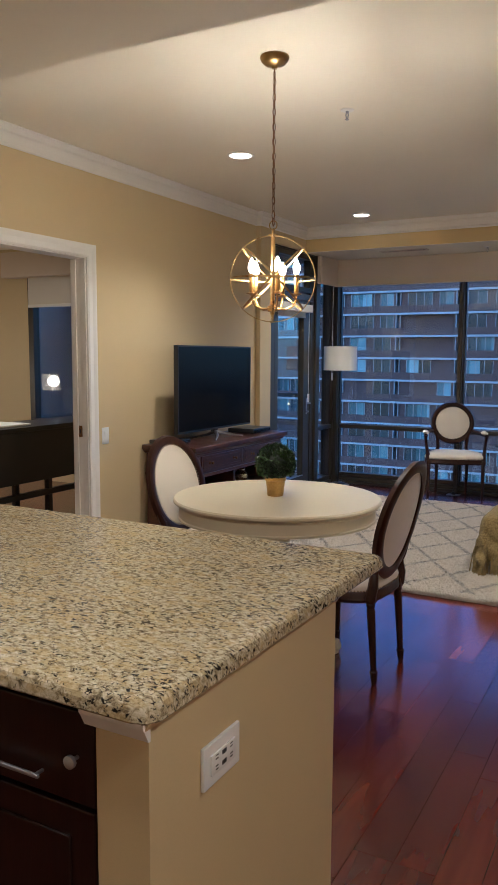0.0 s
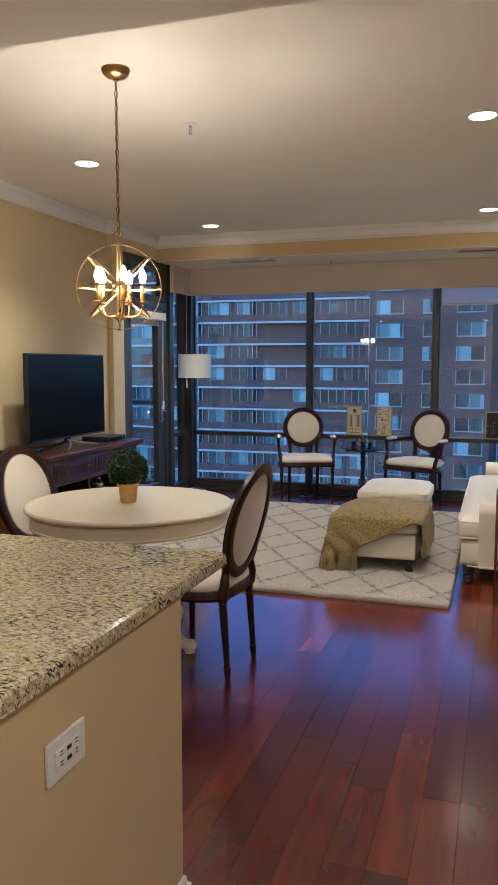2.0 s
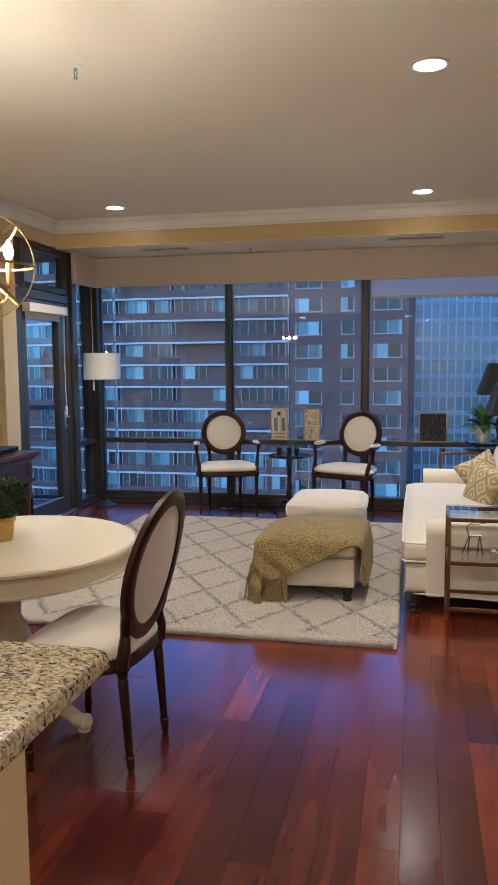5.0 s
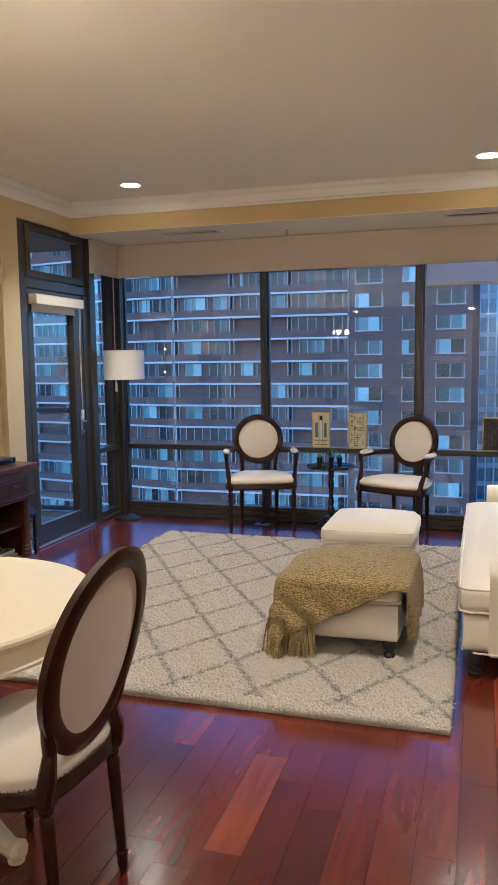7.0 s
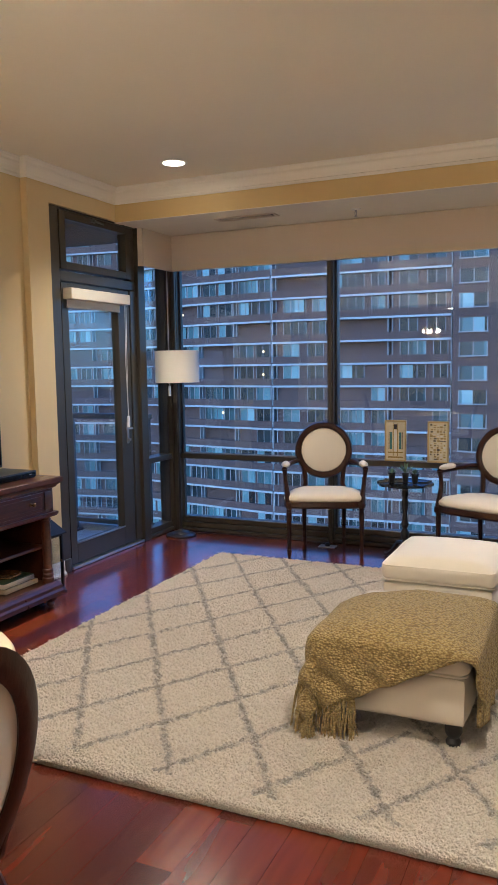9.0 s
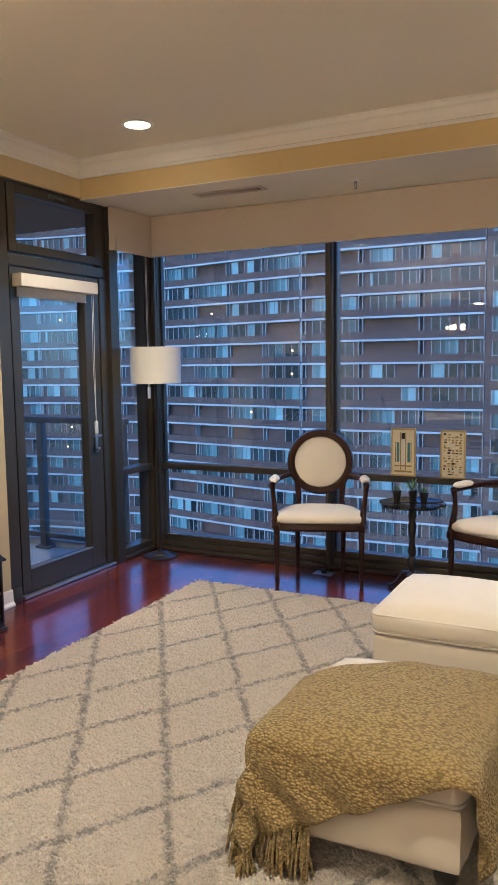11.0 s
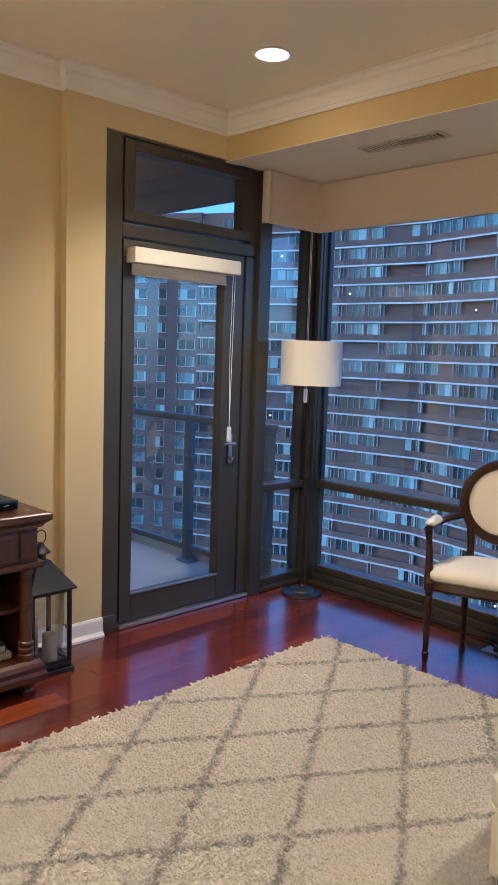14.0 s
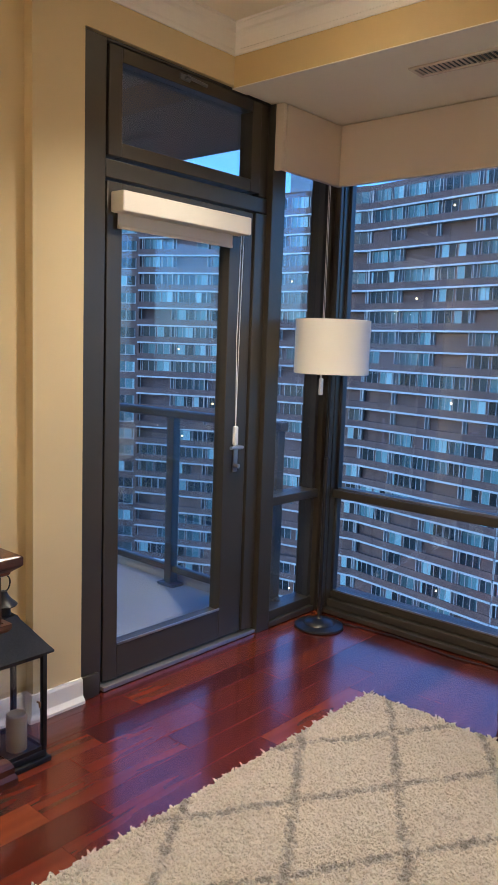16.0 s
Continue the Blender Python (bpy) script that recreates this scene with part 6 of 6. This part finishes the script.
for x, y, h in ((0.03, 0.03, 0.13), (-0.036, -0.036, 0.19)):
    bm = bmesh.new()
    add_lathe(bm, [(0.0, 0.0), (0.035, 0.0), (0.036, 0.004), (0.036, h - 0.004), (0.032, h), (0.024, h - 0.006), (0.0, h - 0.012)], (-2.318 + x, 3.885 + y, 0.0455), 24)
    tagged(part("pillar_candle", bm, M_WAX), "ivory pillar candle inside the lantern", "candle", "lantern candles")

# ---- bedroom through the doorway ----
bm = bmesh.new()
add_box(bm, (-7.6, 0.2, 0), (-7.5, 4.3, 2.75))
add_box(bm, (-7.6, 0.1, 0), (XW - 0.12, 0.2, 2.75))
add_box(bm, (-7.5, 4.3, 0), (-5.72, 4.4, 2.75))
add_box(bm, (-3.6, 4.3, 0), (XW - 0.12, 4.4, 2.75))
add_box(bm, (-5.72, 4.3, 0), (-3.6, 4.4, 0.68))
add_box(bm, (-5.72, 4.3, 2.45), (-3.6, 4.4, 2.75))
setting("wall_bedroom", bm, M_WALL, "tan painted bedroom walls round a window", "wall", 0)
setting("ceiling_bedroom", box((-7.6, 0.1, 2.75), (XW - 0.12, 4.4, 2.85)), M_CEIL, "off-white bedroom ceiling", "ceiling", 0)
setting("floor_bedroom", box((-7.6, 0.1, -0.1), (XW - 0.12, 4.4, -0.001)), M_FLOOR, "dark cherry bedroom floor", "floor", 0)
w = thing("window_7", "bedroom window with dark frame, its view blocked by an added wall", "window")
w["kind"] = "structure"
for lo, hi in (((-5.72, 4.30, 0.68), (-3.6, 4.40, 0.74)), ((-5.72, 4.30, 0.74), (-5.64, 4.40, 2.45)), ((-3.68, 4.30, 0.74), (-3.6, 4.40, 2.45)), ((-5.64, 4.30, 2.39), (-3.68, 4.40, 2.45))):
    part("frame_bar", box(lo, hi, 0.004), M_ALU, w)
p = part("pane", box((-5.64, 4.36, 0.74), (-3.68, 4.366, 2.39)), M_GLASS, w, "clear glass pane", 0)
p.visible_shadow = False
tagged(part("bedroom_valance", box((-5.98, 4.14, 2.40), (-3.4, 4.295, 2.69), 0.006), M_VAL), "cream fabric-covered bedroom valance", "valance")
bl = thing("bedroom_blind", "cream roller blind partly lowered in the bedroom", "roller blind")
part("fabric", box((-5.68, 4.27, 2.09), (-3.62, 4.273, 2.42)), M_BLIND, bl)
part("hem_bar", box((-5.68, 4.262, 2.055), (-3.62, 4.282, 2.09), 0.004), M_TRIM, bl)
dr = thing("black_dresser", "low black wooden bench beyond the bedroom doorway", "dresser", at=(-3.95, 2.5, 0))
part("top", box((-0.26, -0.95, 0.86), (0.26, 0.95, 0.90), 0.006), M_BLACK, dr)
part("front_panel", box((0.20, -0.90, 0.42), (0.23, 0.90, 0.86), 0.004), M_BLACK, dr)
part("body", box((-0.24, -0.90, 0.42), (0.20, 0.90, 0.86), 0.004), M_BLACK, dr)
part("stretcher", box((0.17, -0.88, 0.28), (0.22, 0.88, 0.33), 0.004), M_BLACK, dr)
for x in (-0.21, 0.19):
    for y in (-0.87, 0.0, 0.87):
        part("leg", box((x - 0.025, y - 0.025, 0), (x + 0.025, y + 0.025, 0.42), 0.004), M_BLACK, dr)
tagged(part("white_runner", box((-4.15, 1.6, 0.9005), (-3.80, 2.35, 0.915), 0.004), M_SHADE), "folded white cloth on the black dresser", "cloth")
be = thing("bed", "bed with pale blue-white pillows in the bedroom", "bed", at=(-6.6, 1.35, 0))
part("frame", box((-0.85, -0.8, 0.15), (1.0, 0.8, 0.35), 0.02), M_BLACK, be)
for x in (-0.78, 0.93):
    for y in (-0.74, 0.74):
        part("leg", box((x - 0.03, y - 0.03, 0), (x + 0.03, y + 0.03, 0.15)), M_BLACK, be)
part("mattress", cushion((-0.84, -0.79, 0.35), (0.98, 0.79, 0.60), r=0.06, dome=0.02, n=8), M_SHADE, be)
for y in (-0.4, 0.38):
    bm = cushion((-0.82, y - 0.32, 0.60), (-0.55, y + 0.32, 0.98), r=0.10, dome=0.02, n=8)
    part("pillow", bm, M_SHADE, be, "plump white pillow")
ns = thing("nightstand", "small dark nightstand beside the bed", "nightstand", at=(-7.1, 2.6, 0))
part("body", box((-0.22, -0.22, 0.10), (0.22, 0.22, 0.62), 0.006), M_CABINET, ns)
for x in (-0.19, 0.19):
    for y in (-0.19, 0.19):
        part("leg", box((x - 0.02, y - 0.02, 0), (x + 0.02, y + 0.02, 0.10)), M_CABINET, ns)
bmp = thing("bedside_lamp", "lit bedside lamp with a pleated cream shade", "table lamp", at=(-7.1, 2.6, 0.62))
bm = bmesh.new()
add_lathe(bm, [(0.0, 0.0), (0.07, 0.0), (0.05, 0.02), (0.03, 0.06), (0.05, 0.14), (0.02, 0.24), (0.012, 0.45)], seg=20)
part("base", bm, M_BRASS, bmp)
bm = bmesh.new()
add_rings(bm, [[(r * (1 + 0.012 * (i % 2)) * math.cos(t), r * (1 + 0.012 * (i % 2)) * math.sin(t), z_) for i, t in ((i, 2 * math.pi * i / 48) for i in range(48))] for r, z_ in ((0.15, 0.36), (0.12, 0.60))], True, False)
m_, nt, p_, vec = base_mat("lit_shade", 0.8, 0, (0.8, 0.7, 0.55))
p_.inputs["Emission Color"].default_value = (1.0, 0.72, 0.42, 1)
p_.inputs["Emission Strength"].default_value = 1.0
part("shade", bm, m_, bmp, "glowing pleated shade")

# ---- balcony ----
setting("balcony_floor", box((-6.6, 4.40, -0.14), (XD - 0.13, 5.86, -0.03)), M_CONC, "pale concrete balcony floor", "balcony")
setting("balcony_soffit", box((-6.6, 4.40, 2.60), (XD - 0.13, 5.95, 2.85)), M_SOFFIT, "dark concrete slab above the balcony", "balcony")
setting("balcony_kerb", box((-6.6, 5.78, -0.03), (XD - 0.22, 5.86, 0.03), 0.004), M_CONC, "pale concrete balcony kerb", "balcony")
# added wall: hides the towers so the bedroom window stays dark
setting("bedroom_view_block", box((-8.5, 5.60, -0.03), (-4.75, 5.68, 2.60)), M_SOFFIT, "added dark wall blocking the view from the bedroom window", "balcony", 0)
rl = thing("balcony_railing", "grey steel balcony railing with clear glass panels", "railing", at=(0, 5.72, -0.03))
part("top_rail", box((-4.74, -0.035, 1.05), (-2.575, 0.035, 1.10), 0.012), M_STEEL, rl)
part("bottom_rail", box((-4.74, -0.02, 0.09), (-2.575, 0.02, 0.13), 0.006), M_STEEL, rl)
for x in (-2.625, -3.44, -4.28):
    po = part("post", box((x - 0.03, -0.03, 0.02), (x + 0.03, 0.03, 1.05), 0.006), M_STEEL, rl)
    part("foot_plate", box((x - 0.07, -0.05, 0), (x + 0.07, 0.05, 0.02), 0.006), M_STEEL, po)
    if x > -4.2:
        p = part("glass_panel", box((x - 0.77, -0.004, 0.14), (x - 0.04, 0.004, 1.04)), M_GLASS, rl, "clear glass panel", 0)
        p.visible_shadow = False

# ---- the towers across the street ----
def brick_mat(name, c1, c2):
    m, nt, p, vec = base_mat(name, 0.9)
    br = nt.nodes.new("ShaderNodeTexBrick")
    br.inputs["Scale"].default_value = 1.0
    br.inputs["Brick Width"].default_value, br.inputs["Row Height"].default_value, br.inputs["Mortar Size"].default_value = 0.5, 0.16, 0.02
    br.inputs["Color1"].default_value, br.inputs["Color2"].default_value, br.inputs["Mortar"].default_value = (*c1, 1), (*c2, 1), (c1[0] * 1.08, c1[1] * 1.1, c1[2] * 1.12, 1)
    sep, comb = nt.nodes.new("ShaderNodeSeparateXYZ"), nt.nodes.new("ShaderNodeCombineXYZ")
    nt.links.new(vec, sep.inputs[0])
    nt.links.new(sep.outputs[0], comb.inputs[0])
    nt.links.new(sep.outputs[2], comb.inputs[1])
    nt.links.new(comb.outputs[0], br.inputs["Vector"])
    n = noise_tex(nt, vec, 0.12, 4)
    st = ramp(nt, n, [(0.3, (0.8, 0.8, 0.8)), (0.7, (1.15, 1.12, 1.1))])
    nt.links.new(mixc(nt, 1.0, br.outputs["Color"], st, "MULTIPLY"), p.inputs["Base Color"])
    return m


def city_pane():
    m, nt, p, vec = base_mat("tower_window_glass", 0.25)
    oi = nt.nodes.new("ShaderNodeObjectInfo")
    sep = nt.nodes.new("ShaderNodeSeparateXYZ")
    nt.links.new(vec, sep.inputs[0])
    # drawn curtains: some pale, some dark rooms
    r = maths(nt, "FRACT", maths(nt, "ADD", oi.outputs["Random"], maths(nt, "MULTIPLY", maths(nt, "FLOOR", maths(nt, "MULTIPLY", sep.outputs[0], 0.8)), 0.17)))
    col = ramp(nt, r, [(0.0, (0.008, 0.014, 0.018)), (0.40, (0.014, 0.026, 0.034)), (0.60, (0.035, 0.075, 0.085)), (0.82, (0.09, 0.19, 0.21)), (1.0, (0.24, 0.40, 0.42))])
    nt.links.new(col, p.inputs["Base Color"])
    p.inputs["Specular IOR Level"].default_value = 0.15
    return m


M_BRICK = brick_mat("brown_brick", (0.082, 0.052, 0.048), (0.118, 0.076, 0.068))
M_SLAB = surface("white_slab_edge", (0.31, 0.36, 0.38), (0.42, 0.47, 0.49), 0.8, 0, 0.5, 6, 0.005)
M_CPANE = city_pane()
M_CFRAME = surface("tower_frame", (0.20, 0.22, 0.23), (0.30, 0.32, 0.33), 0.6, 0, 1, 20, 0)
M_LIT = glow("lit_room", (1.0, 0.70, 0.34), 1.6)
FLOOR_H = 2.8
rng = random.Random(77)


def tower_wing(p0, p1, floors, style, label, base):
    """One straight run of facade from plan point p0 to p1; local x runs along it, -y faces the room."""
    a, b = Vector((*p0, 0)), Vector((*p1, 0))
    ang = math.degrees(math.atan2(b.y - a.y, b.x - a.x))
    L = (b - a).length
    t = thing("apartment_tower", label, "apartment building", "towers across the street", (a.x, a.y, base), ang)
    H = floors * FLOOR_H
    part("wall", box((0, 0, 0), (L, 9.0, H)), M_BRICK, t, "brown brick wall", 0)
    part("parapet", box((-0.1, -0.15, H), (L + 0.1, 9.0, H + 0.9)), M_BRICK, t, "", 0)
    bay = 5.7
    n = max(1, int(L / bay))
    bay = L / n
    if style != "balcony":
        n = max(1, round(L / 4.2))
        bay = L / n
    if style == "balcony":
        slab = finish(box((0, -1.2, 0.0), (L, 0.0, 0.24)), 0)
        slab.materials.append(M_SLAB)
        para = finish(box((0, -1.02, 0.24), (L, -0.6, 1.14)), 0)
        para.materials.append(M_BRICK)
        infill = finish(box((0.62, -0.72, 1.14), (bay - 0.02, -0.60, FLOOR_H)), 0)
        infill.materials.append(M_BRICK)
        post = finish(box((-0.055, -0.98, 1.14), (0.055, -0.82, FLOOR_H)), 0)
        post.materials.append(M_CFRAME)
        fin = finish(box((-0.07, -0.98, 0.34), (0.07, 0.0, FLOOR_H)), 0)
        fin.materials.append(M_CFRAME)
        panes = []
        for w, k in ((3.1, 3), (2.2, 2), (1.7, 2)):
            pane = finish(box((-w / 2, -0.80, 1.14), (w / 2, -0.735, 2.72)), 0)
            pane.materials.append(M_CPANE)
            g = bmesh.new()
            for q in range(k + 1):
                add_box(g, (-w / 2 + q * w / k - 0.04, -0.86, 1.14), (-w / 2 + q * w / k + 0.04, -0.80, 2.72))
            fr_ = finish(g, 0)
            fr_.materials.append(M_CFRAME)
            panes.append((pane, fr_))
        for f in range(floors):
            z_ = f * FLOOR_H
            share("slab_band", slab, pose(0, 0, z_), t)
            share("balcony_front", para, pose(0, 0, z_), t)
            for i in range(n + 1):
                share("divider", fin, pose(i * bay, 0, z_), t)
                if i < n:
                    share("post", post, pose(i * bay + 0.55, 0, z_), t)
            for i in range(n):
                pick = rng.random()
                if pick < 0.78:
                    share("infill_wall", infill, pose(i * bay, 0, z_), t)
                    kinds = ((0, 0.40), (2, 0.835)) if (i + f // 9) % 3 != 1 else ((1, 0.33), (1, 0.765))
                    for kind, at_ in kinds:
                        if rng.random() < 0.9:
                            w = share("window", panes[kind][0], pose(i * bay + bay * at_, 0, z_), t)
                            share("window_frame", panes[kind][1], Matrix(), w)
                if rng.random() < 0.045:
                    g = bmesh.new()
                    bmesh.ops.create_icosphere(g, subdivisions=1, radius=0.17, matrix=Matrix.Translation((i * bay + bay * rng.uniform(0.2, 0.8), -0.95, z_ + rng.uniform(1.6, 2.2))))
                    part("room_light", g, M_LIT, t, "warm light in a room")
    else:
        kinds = [(3.2, 1.55), (1.5, 1.55)]
        meshes = []
        for w, h in kinds:
            pane = finish(box((-w / 2, -0.03, 0), (w / 2, 0.06, h)), 0)
            pane.materials.append(M_CPANE)
            g = bmesh.new()
            for k in range(3 if w > 2 else 2):
                x = -w / 2 + k * w / (2 if w > 2 else 1)
                add_box(g, (x - 0.05, -0.10, 0), (x + 0.05, -0.03, h))
            add_box(g, (-w / 2 - 0.1, -0.16, -0.14), (w / 2 + 0.1, 0.0, 0.0))
            fr_ = finish(g, 0)
            fr_.materials.append(M_CFRAME)
            meshes.append((pane, fr_))
        for f in range(floors):
            for i in range(n):
                pane, fr_ = meshes[i % 2]
                w = share("window", pane, pose((i + 0.5) * bay, 0, f * FLOOR_H + 0.9), t)
                share("window_frame", fr_, Matrix(), w)
                if rng.random() < 0.03:
                    share("lit_window", meshes[1][0], pose((i + 0.5) * bay, -0.02, f * FLOOR_H + 0.9), t)
    return t


def at_yaw(yaw, r):
    return (0.9 - r * math.sin(radians(yaw)), -1 + r * math.cos(radians(yaw)))


ROOF = 23.5
BASE = ROOF - 17 * FLOOR_H - 8 * FLOOR_H
WING_FLOORS = 25
tower_wing(at_yaw(57, 142), at_yaw(48.5, 132), WING_FLOORS, "flat", "brown brick tower wing with paired windows", BASE)
tower_wing(at_yaw(48.4, 133), at_yaw(41, 127), WING_FLOORS, "balcony", "brown brick tower wing with white balcony bands", BASE)
tower_wing(at_yaw(41, 127), at_yaw(32, 117), WING_FLOORS, "balcony", "brown brick tower wing with white balcony bands", BASE)
tower_wing(at_yaw(32, 117), at_yaw(22, 102), WING_FLOORS, "balcony", "brown brick tower wing with white balcony bands", BASE)
tower_wing(at_yaw(22, 102), at_yaw(9.3, 96), WING_FLOORS, "balcony", "brown brick tower wing with white balcony bands", BASE)
tower_wing(at_yaw(9.3, 94.5), at_yaw(0.6, 92), WING_FLOORS, "flat", "brown brick tower wing with paired windows", BASE)

# pale glass tower behind
gt = thing("glass_tower", "distant pale blue glass office tower with white fins", "office tower", at=(-2, 158, BASE))
M_CURTAIN = surface("curtain_wall", (0.04, 0.075, 0.11), (0.08, 0.13, 0.18), 0.15, 0.2, 0.2, 2, 0)
part("body", box((0, 0, 0), (62, 20, 100)), M_CURTAIN, gt, "", 0)
fin = finish(box((-0.13, -0.5, 0), (0.13, 0, 100)), 0)
fin.materials.append(M_SLAB)
for i in range(22):
    share("fin", fin, pose(1 + i * (1.6 if i < 12 else 3.2) + (0 if i < 12 else -19), 0, 0), gt)
spandrel = finish(box((0, -0.2, 0), (62, 0, 1.0)), 0)
spandrel.materials.append(M_CFRAME)
for i in range(27):
    share("spandrel", spandrel, pose(0, 0, 3.7 * i), gt)
sp = thing("glass_tower", "distant slim office tower above the roofs", "office tower", at=(-150, 190, BASE))
part("body", box((0, 0, 0), (14, 14, 108)), M_CURTAIN, sp, "", 0)
setting("ground", box((-900, 8, BASE - 1), (900, 1500, BASE)), surface("street_asphalt", (0.04, 0.04, 0.042), (0.06, 0.06, 0.062), 0.9, 0, 0.05, 3, 0), "dark street ground far below", "ground", 0)

# ---- floor of cherry planks ----
setting("floor", box((XW - 0.12, YS, -0.1), (XE + 0.12, 6.13, -0.006)), M_DARKSLOT, "dark cherry plank floor", "floor", 0)
floor = bpy.data.objects["floor"]
PW = 0.127
rng = random.Random(4)
plank_cache = {}


def plank_mesh(l):
    if l not in plank_cache:
        me_ = finish(box((-PW / 2 + 0.0003, 0.0003, -0.012), (PW / 2 - 0.0003, l - 0.0003, 0.0), 0.001, 1), 0)
        me_.materials.append(M_FLOOR)
        plank_cache[l] = me_
    return plank_cache[l]


count, rest = 0, bmesh.new()
x = XW + PW / 2
while x < XE:
    y = YS
    first = rng.choice((0.0, 0.3, 0.2, 0.45))
    while y < 6.1:
        l = first or rng.choice((0.45, 0.6, 0.6, 0.75, 0.9, 0.9, 1.2))
        first = 0
        y1 = min(y + l, 6.12)
        near = -1.3 < x < 2.0 and -1.6 < y < 2.4 or -2.5 < x < -1.5 and 2.4 < y < 6
        if y1 > YS and y1 - y > 0.02:
            if near and count < 300 and y1 - y > l - 0.001:
                share("plank", plank_mesh(l), pose(x, y, 0, rng.gauss(0, 0.015), rng.gauss(0, 0.22), 0), floor)
                count += 1
            else:
                add_box(rest, (x - PW / 2 + 0.0005, y + 0.0005, -0.012), (x + PW / 2 - 0.0005, y1 - 0.0005, 0.0), 0)
        y += l
    x += PW
ob = part("planks", rest, M_FLOOR, floor, "", 0)
tagged(ob, kind="stuff")
